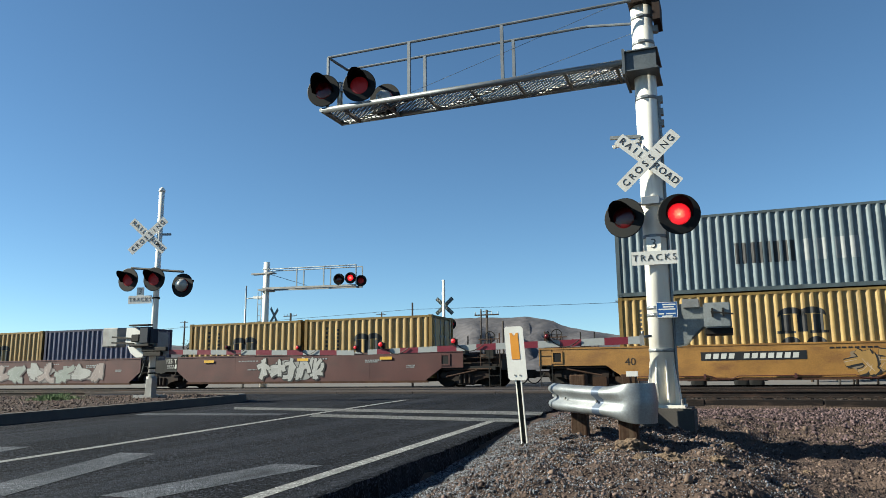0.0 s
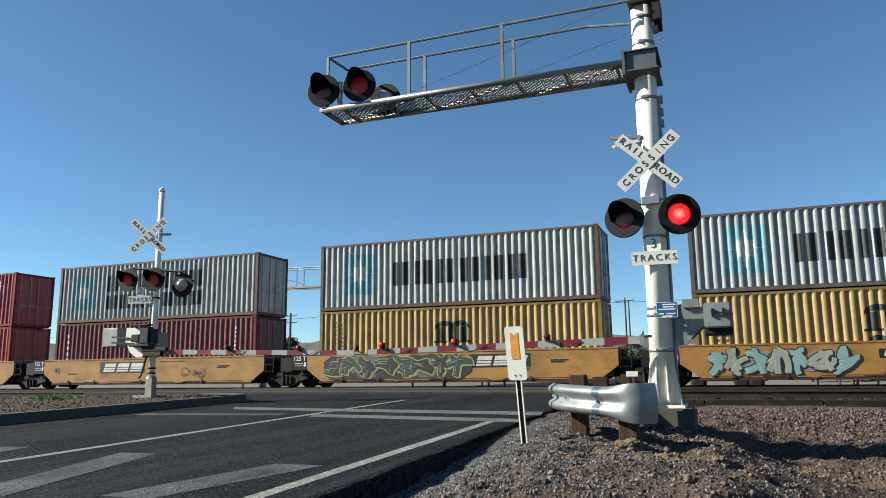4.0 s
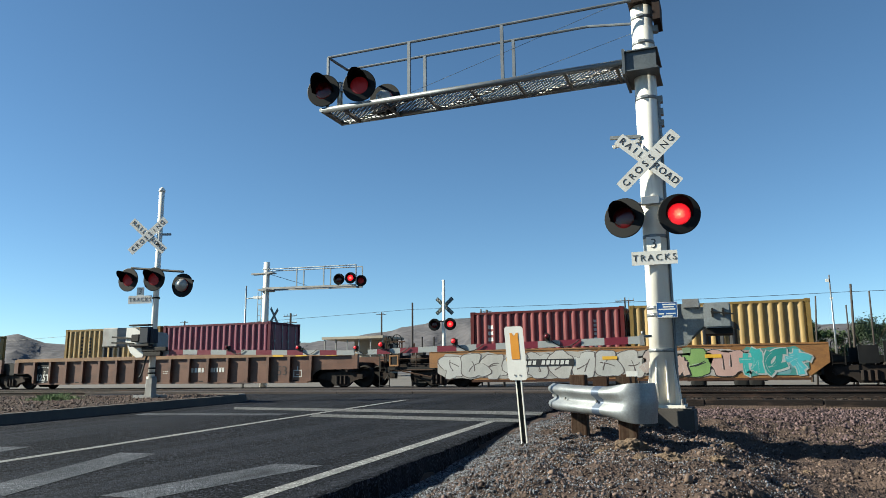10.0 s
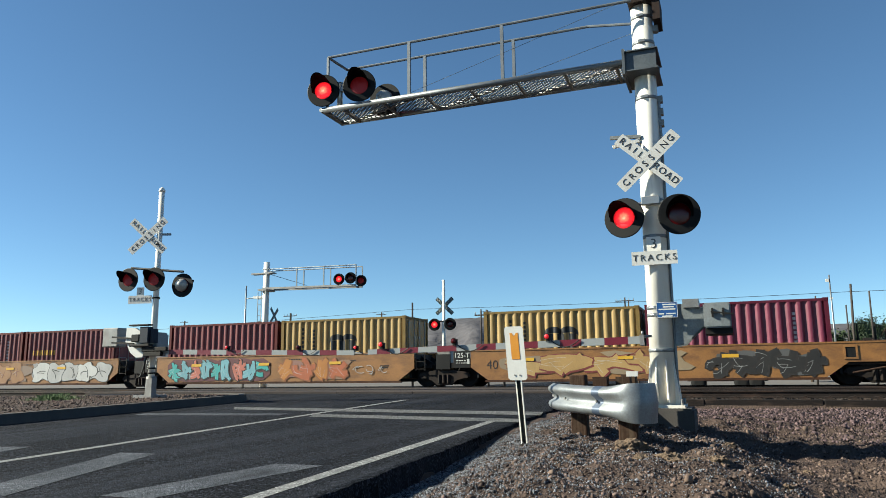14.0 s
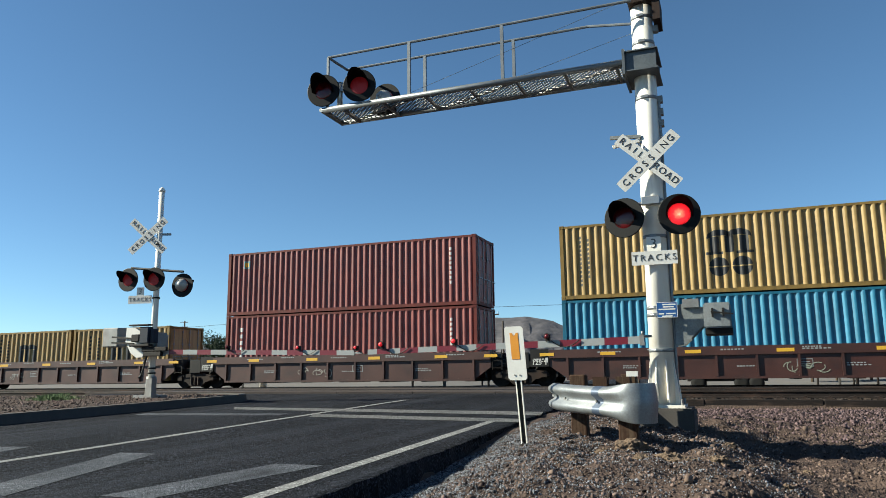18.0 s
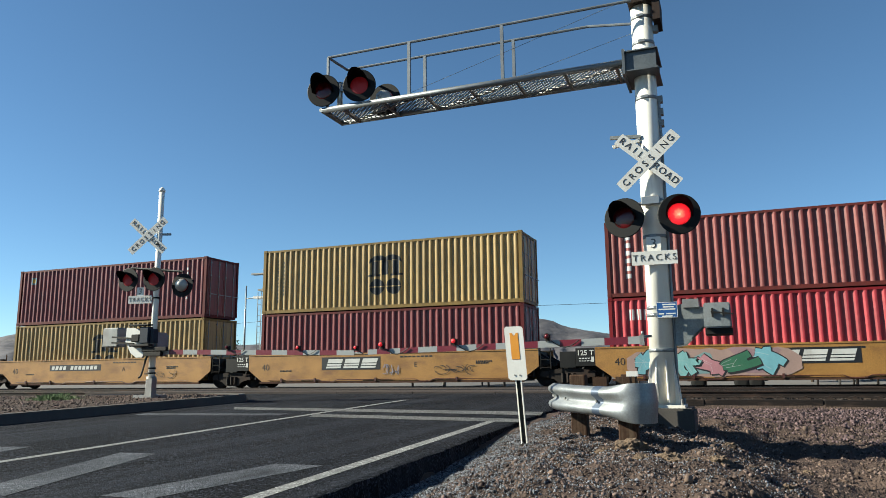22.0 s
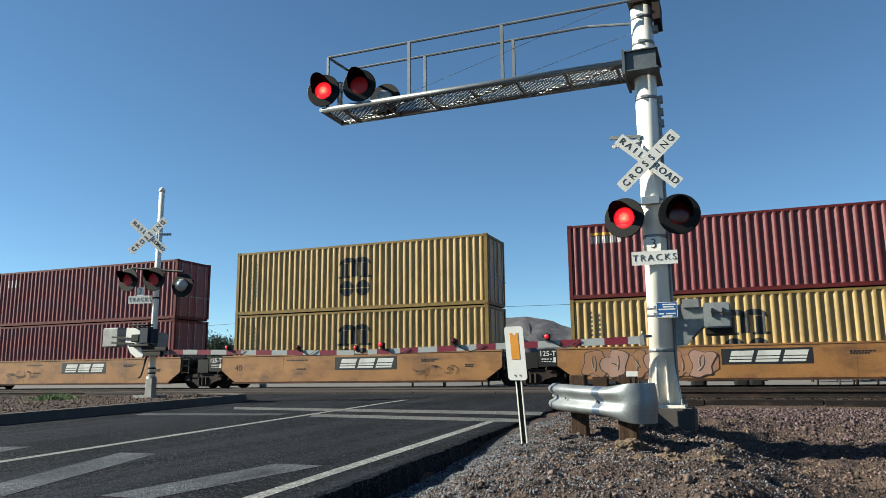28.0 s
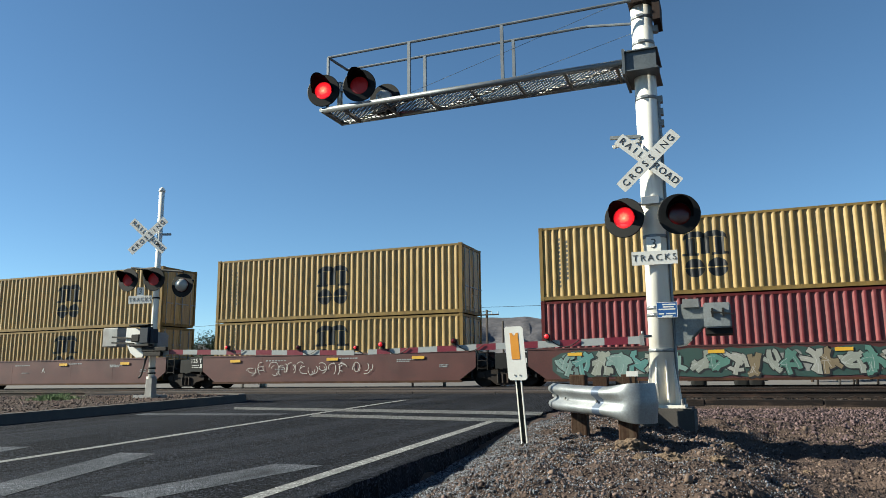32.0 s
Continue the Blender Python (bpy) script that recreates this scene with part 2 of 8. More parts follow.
def ground_z(x, y):
    e = edge_x(y)
    r = road_z(y)
    if e - 17 < x < e - 0.02:
        return r - 0.3
    base = r
    if x >= e:
        d = x - e
        drop = lerp(0.05, 0.20, (10.2 - y) / 3.0) if y > 3.5 else 0.20
        up = min(1.0, d / 1.3)
        near_z = base - drop + (drop - 0.05) * up * up * (3 - 2 * up)
        # a low bank runs away behind the mast
        u = max(0.0, min(1.0, (y - 11.13 - 0.395 * x) / 0.7))
        near_z += 0.17 * u * u * (3 - 2 * u) * max(0.0, min(1.0, (x + 0.5) / 0.7)) * max(0.0, min(1.0, (17.0 - y) / 4.0))
        far = max(0.0, min(1.0, (y - 8.5) / 2.0))
        fall = max(0, min(1, (x + lerp(0.42, 0.9, far)) / lerp(1.9, 1.6, far)))
        dip = (0.48 * fall * fall * (3 - 2 * fall) + 0.06 * min(3, max(0, x - 1))) * max(0, min(1, (19.0 - y) / 6.0))
        z = near_z - dip - 0.10 * max(0, min(1, (5.5 - y) / 2.0))
        z += 0.035 * noise.noise((x * 0.9, y * 0.9, 0)) + 0.085 * noise.noise((x * 2.6, y * 2.6, 5)) * min(1, d) + 0.05 * noise.noise((x * 6.5, y * 6.5, 2)) * min(1, d)
        lump = noise.noise((x * 2.1, y * 1.6, 11))
        z += 0.17 * max(0.0, lump - 0.2) * min(1, max(0, d - 0.9))
    else:
        z = base - 0.1 + 0.03 * noise.noise((x * 0.8, y * 0.8, 2))
    if x >= e and y > 13.0:
        z = lerp(z, 0.06 + 0.07 * noise.noise((x * 0.8, y * 2.4, 4)) + 0.03 * noise.noise((x * 2, y * 2, 3)) + 0.03 * noise.noise((x * 6, y * 6, 8)), (y - 13.0) / 4.0)
    b = ballast_z(y)
    if b is not None:
        z = b + 0.015 * noise.noise((x * 2.2, y * 2.2, 1))
    if y > 34:
        z = lerp(z, 0.0 + 0.1 * noise.noise((x * 0.05, y * 0.05, 1)), (y - 34) / 20)
    # the town beyond the yard stands a little higher
    return z + 1.5 * max(0.0, min(1.0, (y - 52) / 60))


def grid_lines(lo, hi, fine_lo, fine_hi, step, grow=1.22):
    out = list(np.arange(fine_lo, fine_hi + step / 2, step))
    s, p = step, fine_hi
    while p < hi:
        s *= grow
        p += s
        out.append(min(p, hi))
    s, p = step, fine_lo
    while p > lo:
        s *= grow
        p -= s
        out.insert(0, max(p, lo))
    return out


def make_ground():
    xs = grid_lines(-3200, 3200, -4, 7, 0.09)
    ys = grid_lines(-900, 4200, 3.5, 19.6, 0.11)
    verts = [(x, y, ground_z(x, y)) for y in ys for x in xs]
    n = len(xs)
    faces = [(j * n + i, j * n + i + 1, (j + 1) * n + i + 1, (j + 1) * n + i) for j in range(len(ys) - 1) for i in range(n - 1)]
    me = bpy.data.meshes.new("ground")
    me.from_pydata(verts, [], faces)
    me.materials.append(M["dirt"])
    me.materials.append(M["yard"])
    for p in me.polygons:
        p.use_smooth = True
        p.material_index = 1 if p.center.y > 31.8 else 0
    tagged(new("ground", me), "dry brown desert dirt and gravel beside the road", "ground", kind="structure")


make_ground()


def strip(bm, rows):
    """A sheet from rows of (left point, right point)."""
    prev = None
    for a, b in rows:
        cur = (bm.verts.new(a), bm.verts.new(b))
        if prev:
            bm.faces.new((prev[0], prev[1], cur[1], cur[0]))
        prev = cur


def make_road():
    bm = blank()
    ys = [-30, -10, 0] + list(np.arange(2, 34, 0.5)) + [36, 40, 44, 50, 60, 90, 150]
    rows = []
    for y in ys:
        e = edge_x(y)
        rows.append(((e - 16.5, y, road_z(y)), (e, y, road_z(y))))
    strip(bm, rows)
    # the broken edge of the pavement and its side
    prev = None
    for y in np.arange(-10, 34, 0.12):
        e = edge_x(y)
        w = e + 0.05 + 0.06 * noise.noise((y * 1.7, 3, 0)) + 0.05 * noise.noise((y * 6, 1, 0))
        cur = [bm.verts.new(p) for p in ((e, y, road_z(y)), (w, y, road_z(y) - 0.012), (w + 0.03, y, road_z(y) - 0.34))]
        if prev:
            bm.faces.new((prev[0], prev[1], cur[1], cur[0]))
            bm.faces.new((prev[1], prev[2], cur[2], cur[1]))
        prev = cur
    ob = lone("road", bm, M["asphalt"], "worn dark grey asphalt road rising to the tracks", "road", kind="structure")
    return ob


road = make_road()


def marking(name, pts, label, paint="road_white"):
    """Paint on the road from a quad outline; laid 4 mm proud and cut along the slope."""
    bm = blank()
    (ax, ay), (bx, by), (cx, cy), (dx, dy) = pts
    n = max(1, int(max(abs(dy - ay), abs(cy - by)) / 0.5))
    rows = []
    for i in range(n + 1):
        t = i / n
        p, q_ = (lerp(ax, dx, t), lerp(ay, dy, t)), (lerp(bx, cx, t), lerp(by, cy, t))
        rows.append(((p[0], p[1], road_z(p[1]) + 0.004), (q_[0], q_[1], road_z(q_[1]) + 0.004)))
    strip(bm, rows)
    return lone(name, bm, M[paint], label, "road marking", kind="structure")


def along(x0, w, y0, y1, name, label):
    marking(name, ((x0 + SLANT * y0 - w / 2, y0), (x0 + SLANT * y0 + w / 2, y0), (x0 + SLANT * y1 + w / 2, y1), (x0 + SLANT * y1 - w / 2, y1)), label)


along(FOG_X, 0.14, -20, 10.9, "edge_line", "white painted edge line, worn")
along(LANE_X, 0.14, -20, 16.2, "lane_line", "white painted lane line, worn")
marking("stop_line", ((-9.6, 12.72), (-2.98, 11.95), (-3.12, 12.7), (-10.1, 13.4)), "wide white stop line before the tracks", "road_mid")
marking("stop_line", ((-6.85, 11.15), (-2.9, 10.6), (-3.05, 11.2), (-7.1, 11.75)), "wide white stop line before the tracks", "road_mid")
marking("stop_line", ((-10.6, 11.0), (-7.6, 11.35), (-7.7, 11.8), (-10.8, 11.5)), "wide white stop line, worn through", "road_worn")
marking("crossing_x", ((-5.45, 4.0), (-5.0, 4.0), (-5.72, 6.3), (-6.2, 6.3)), "arm of a large painted cross, worn", "road_worn")
marking("crossing_x", ((-4.3, 4.2), (-3.85, 4.2), (-3.5, 5.95), (-4.0, 5.95)), "arm of a large painted cross, worn", "road_worn")
marking("crossing_x", ((-7.9, 5.2), (-7.5, 5.2), (-7.75, 6.5), (-8.2, 6.4)), "arm of a large painted cross, worn", "road_worn")


def make_median():
    bm = blank()
    top = lambda y: road_z(y) + 0.17
    prev = None
    ys = [-30, -5] + list(np.arange(0, 15.2, 0.8)) + [15.2]
    for y in ys:
        cur = [bm.verts.new(p) for p in ((-11.25, y, road_z(y) - 0.05), (-11.30, y, top(y)), (-11.48, y, top(y)), (-11.50, y, top(y) - 0.1))]
        if prev:
            for i in range(3):
                bm.faces.new((prev[i], prev[i + 1], cur[i + 1], cur[i]))
        prev = cur
    # rounded nose
    for k in range(1, 13):
        a = radians(90 * k / 12)
        cx, cy = -13.5, 15.2
        c_, s_ = math.cos(a), math.sin(a)
        cur = []
        for r, dz in ((2.25, -0.22), (2.20, 0.0), (2.02, 0.0), (2.0, -0.1)):
            x, y = cx + c_ * r, cy + s_ * min(r, 2.25) * 0.55
            cur.append(bm.verts.new((x, y, top(y) + dz)))
        for i in range(3):
            bm.faces.new((prev[i], prev[i + 1], cur[i + 1], cur[i]))
        prev = cur
    lone("kerb", bm, M["concrete"], "grey concrete kerb of the road median, stained", "kerb", kind="structure")
    bm = blank()
    ys = [-30, -5, 0, 4, 8, 10, 11, 12, 13, 14, 15.2, 15.8, 16.3]
    rows = []
    for y in ys:
        r = -11.48 if y <= 15.2 else -13.5 + 2.02 * math.sqrt(max(0, 1 - ((y - 15.2) / 1.13) ** 2))
        rows.append(((-19.5 if y <= 15.2 else -14.5, y, top(y) - 0.03), (r, y, top(y) - 0.03)))
    strip(bm, rows)
    lone("median", bm, M["dirt"], "gravel and dirt fill of the road median", "median", kind="structure")


make_median()


def make_tracks():
    tie = blank()
    box(tie, -0.115, 0.115, -1.3, 1.3, RAIL_Z - 0.35, RAIL_Z - 0.19)
    tie_me = mesh_of(tie, M["tie_wood"])
    clip = blank()
    for s in (-1, 1):
        tube(clip, (-0.06, 0.085 * s, RAIL_Z - 0.155), (0.06, 0.085 * s, RAIL_Z - 0.135), 0.018, seg=6)
        box(clip, -0.09, 0.09, 0.075 * s - 0.035, 0.075 * s + 0.035, RAIL_Z - 0.188, RAIL_Z - 0.155)
    clip_me = mesh_of(clip, M["clip_steel"])
    for n, yc in enumerate(TRACKS):
        tr = thing("railway_track", (0, yc, 0), "steel rails on timber ties in crushed stone ballast", "railway track", "parallel tracks")
        for s in (-0.7175, 0.7175):
            bm = blank()
            y = yc + s
            prof = [(-0.07, 0), (-0.07, 0.012), (-0.012, 0.03), (-0.009, 0.125), (-0.036, 0.135), (-0.036, 0.165), (-0.03, 0.172),
                    (0.03, 0.172), (0.036, 0.165), (0.036, 0.135), (0.009, 0.125), (0.012, 0.03), (0.07, 0.012), (0.07, 0)]
            a = [bm.verts.new((-400, y + p[0], RAIL_Z - 0.172 + p[1])) for p in prof]
            b = [bm.verts.new((400, y + p[0], RAIL_Z - 0.172 + p[1])) for p in prof]
            for i in range(len(prof)):
                bm.faces.new((a[i], b[i], b[(i + 1) % len(prof)], a[(i + 1) % len(prof)]))
            rail = part("rail", bm, M["rail_steel"], tr)
            bm = blank()
            box(bm, -400, 400, y - 0.028, y + 0.028, RAIL_Z - 0.002, RAIL_Z + 0.002)
            part("running_surface", bm, M["rail_head"], rail, "polished bright rail head")
        for i in range(60):
            x = -1.6 + i * 0.52 if n == 0 else -1.4 + i * 0.52
            shared("tie", tie_me, tr, (x, 0, 0))
            if n == 0 and i < 26:
                for s in (-0.7175, 0.7175):
                    shared("rail_clip", clip_me, tr, (x, s, 0))


make_tracks()


def make_edge_timbers():
    """Dark stained timbers lying end to end along the near side of the first track."""
    mat = surface("oiled_timber", (0.016, 0.012, 0.011), 0.85, 0.0, 0.4, 3, 40, 0.6, (0.13, 0.085, 0.065), 0.55, (1.3, 3, 7))
    ob = thing("edge_timbers", (0, 19.42, 0.1), "dark oil-stained timbers lying along the track edge", "track timber")
    for k in range(6):
        b = blank()
        x0 = -3.3 + k * 2.6
        box(b, x0, x0 + 2.57, 19.27 + 0.01 * (k % 2), 19.58, 0.02, 0.315 - 0.006 * (k % 3))
        bmesh.ops.bevel(b, geom=b.edges[:], offset=0.012, segments=1, affect="EDGES")
        part("timber", b, mat, ob)


make_edge_timbers()


def make_panels():
    """Crossing panels between and beside the rails where the road passes."""
    concrete = surface("panel_concrete", (0.072, 0.058, 0.053), 0.85, 0, 0.45, 1.5, 40, 0.5, (0.035, 0.029, 0.028), 0.8, (2, 3, 1))
    for yc in TRACKS:
        for y0, y1 in ((yc - 1.35, yc - 0.79), (yc - 0.645, yc + 0.645), (yc + 0.79, yc + 1.35)):
            for k in range(7):
                x1 = edge_x(yc) - 0.1 - k * 2.45
                b = blank()
                box(b, x1 - 2.43, x1, y0, y1, RAIL_Z - 0.12, RAIL_Z + 0.003)
                ob = new("panel", mesh_of(b, concrete))
                ob.parent = road


make_panels()


# ------------------------------------------------------------------ crossing signals
M["hood_black"] = surface("hood_black", (0.008, 0.0085, 0.009), 0.6, 0, 0.2, 4, 60, 0.05, (0.02, 0.02, 0.02), 0.25, spec=0.2)
M["visor"] = surface("visor", (0.008, 0.008, 0.0085), 0.95, 0, 0.2, 4, 60, 0.05, (0.02, 0.02, 0.02), 0.25, spec=0.04)
M["lamp_back"] = surface("lamp_back", (0.55, 0.54, 0.50), 0.35, 0.3, 0.15, 5, 60, 0.05)
M["sign_blue"] = surface("sign_blue", (0.012, 0.085, 0.30), 0.45, 0, 0.08, 4, 60, 0.0)
M["sign_orange"] = surface("sign_orange", (0.72, 0.30, 0.02), 0.45, 0, 0.08, 4, 60, 0.0)
M["board_dark"] = surface("board_dark", (0.05, 0.075, 0.08), 0.5, 0, 0.2, 4, 60, 0.02)
# bracket paint: the grey darkened and blued to stand in for shade
M["bracket_shade"] = surface("bracket_shade", (0.10, 0.118, 0.135), 0.5, 0.2, 0.3, 5, 40, 0.08, (0.18, 0.20, 0.21), 0.5, (5, 5, 4))
M["rail_grey"] = surface("rail_grey", (0.20, 0.225, 0.255), 0.55, 0.4, 0.25, 5, 45, 0.05, (0.13, 0.125, 0.12), 0.4)
M["grey_paint"] = surface("grey_paint", (0.24, 0.26, 0.265), 0.5, 0.2, 0.35, 5, 40, 0.08, (0.34, 0.35, 0.35), 0.7, (5, 5, 4))
M["aluminium"] = surface("aluminium", (0.5, 0.5, 0.485), 0.35, 0.75, 0.12, 5, 60, 0.05, (0.3, 0.28, 0.26), 0.2)
M["motor_blue"] = surface("motor_blue", (0.03, 0.038, 0.055), 0.6, 0.1, 0.3, 5, 60, 0.1, (0.09, 0.09, 0.09), 0.3)
M["old_iron"] = surface("old_iron", (0.035, 0.024, 0.02), 0.8, 0.1, 0.4, 5, 60, 0.1, (0.09, 0.05, 0.035), 0.5)
M["cable"] = surface("cable", (0.03, 0.03, 0.03), 0.6, 0, 0.1, 5, 60, 0.0)
MAST = (-0.96, 11.10)
PERIOD, HALF = 1.19, 0.595
FLASHERS = []


def build_bowl(bm):
    lathe(bm, [(0.16, 0.0), (0.16, 0.05), (0.12, 0.13), (0.05, 0.17), (0.02, 0.175)], 20, "y")


def build_background(bm):
    # disc with an opening for the lens
    n = 32
    rings = []
    for r, y in ((0.298, 0.012), (0.298, 0.0), (0.288, -0.006), (0.16, -0.006), (0.16, 0.012)):
        rings.append([bm.verts.new((r * math.cos(2 * math.pi * i / n), y, r * math.sin(2 * math.pi * i / n))) for i in range(n)])
    for a, b in zip(rings, rings[1:] + rings[:1]):
        for i in range(n):
            bm.faces.new((a[i], a[(i + 1) % n], b[(i + 1) % n], b[i]))


def build_hood(bm):
    # visor over the lens, open below
    n = 16
    pts = []
    for i in range(n + 1):
        a = radians(-15 + 210 * i / n)
        reach = 0.08 + 0.29 * max(0.0, math.sin(a)) ** 1.1
        pts.append((math.cos(a), math.sin(a), reach))
    for r0 in (0.175, 0.182):
        prev = None
        for c, s, reach in pts:
            cur = (bm.verts.new((c * r0, -0.006, s * r0)), bm.verts.new((c * r0 * 1.04, -reach, s * r0 * 1.04)))
            if prev:
                bm.faces.new((prev[0], cur[0], cur[1], prev[1]))
            prev = cur


def lamp(parent, at, turn, side, tilt=0.0, label="round black crossing lamp with red lens"):
    """One flashing lamp; it faces -y before its turn. side 0 or 1: the beat in which it lights."""
    o = ORIGIN[parent.name]
    head = new("lamp")
    head.parent = parent
    head.matrix_basis = Matrix.Translation(Vector(at) - o) @ pose(0, 0, 0, tilt, 0, turn)
    tagged(head, label)
    shared("background", cached("lampbg", build_background, M["hood_black"]), head)
    shared("hood", cached("lamphood", build_hood, M["visor"]), head)
    shared("housing", cached("lampbowl", build_bowl, M["lamp_back"]), head, (0, 0.015, 0))
    if side == 3:
        shared("lens", cached("lens_away", build_lens_pair, M["lens_dim"]), head, (0, 0.012, 0), label="red lens aimed away, glowing dimly")
        return head
    insert = shared("lens", cached("lens2", build_lens_pair, M["lens_dark"]), head, (0, 0.012, 0))
    me = insert.data
    if len(me.materials) == 1:
        me.materials.append(M["lens_lit"])
        for p in me.polygons:
            if p.center.y > 0.006:
                p.material_index = 1
    FLASHERS.append((insert, Vector((0, 0.012, 0)), side))
    return head


def build_lens_pair(bm):
    # a lens insert: dark cut red glass on one face, the lit reflector on the other
    for s in (-1, 1):
        lathe(bm, [(0.172, 0.0), (0.16, s * 0.010), (0.125, s * 0.016), (0.095, s * 0.020), (0.05, s * 0.024), (0.002, s * 0.026)], 24, "y")


CACHE = {}


def cached(key, build, material):
    if key not in CACHE:
        bm = blank()
        build(bm)
        CACHE[key] = mesh_of(bm, material)
    return CACHE[key]


def blade(bm, length, w, angle, y):
    c, s = math.cos(radians(angle)), math.sin(radians(angle))
    q = 0.009
    pts = [(-length / 2, -w / 2 + q), (-length / 2 + q, -w / 2), (length / 2 - q, -w / 2), (length / 2, -w / 2 + q), (length / 2, w / 2 - q), (length / 2 - q, w / 2), (-length / 2 + q, w / 2), (-length / 2, w / 2 - q)]
    prism_y(bm, [(x * c - z * s, x * s + z * c) for x, z in pts], y, y + 0.004)


def crossbuck(parent, at, turn, front=True, dark=False):
    """Two crossed boards with black letters; the faces look to -y before the turn."""
    o = ORIGIN[parent.name]
    hub = new("crossbuck")
    hub.parent = parent
    hub.matrix_basis = Matrix.Translation(Vector(at) - o) @ pose(0, 0, 0, 0, 0, turn)
    tagged(hub, "dark crossed boards with pale letters" if dark else "white crossed boards with black letters")
    b1 = shared("board", cached(("blade", -45, dark), lambda b: blade(b, 1.13, 0.19, -43, 0.0), M["sign_white"] if not dark else M["board_dark"]), hub)
    b2 = shared("board", cached(("blade", 45, dark), lambda b: blade(b, 1.13, 0.19, 43, -0.008), M["sign_white"] if not dark else M["board_dark"]), hub)
    for ang, y, letters, board in ((-43, -0.004, "RAIL ROAD", b1), (43, -0.012, "CROSSING", b2)):
        n = len(letters)
        for i, ch in enumerate(letters):
            if ch == " ":
                continue
            u = (-0.5 + (i + 0.5) / n) * 1.04
            if " " in letters:
                u += -0.025 if u < 0 else 0.025
            lt = shared("letter", lettering(ch, 0.142, M["sign_black"] if not dark else M["sign_white"], 0.002), board)
            a = radians(ang)
            lt.matrix_basis = pose(u * math.cos(a), y, u * math.sin(a), 0, -ang, 0)
    return hub


def tracks_sign(parent, at, turn):
    o = ORIGIN[parent.name]
    hub = new("tracks_sign")
    hub.parent = parent
    hub.matrix_basis = Matrix.Translation(Vector(at) - o) @ pose(0, 0, 0, 0, 0, turn)
    tagged(hub, "white sign for three tracks")
    p1 = shared("plate", cached("tplate", lambda b: (box(b, -0.32, 0.32, 0, 0.004, -0.10, 0.10)), M["sign_white"]), hub)
    p2 = shared("plate", cached("tplate3", lambda b: (box(b, -0.10, 0.10, 0, 0.004, 0.10, 0.31)), M["white_metal"]), hub)
    shared("word", lettering("TRACKS", 0.135, M["sign_black"], 0.002, 1.35), p1, (0, -0.004, 0.0))
    shared("figure", lettering("3", 0.20, M["sign_black"], 0.002), p2, (0, -0.004, 0.205))
    return hub


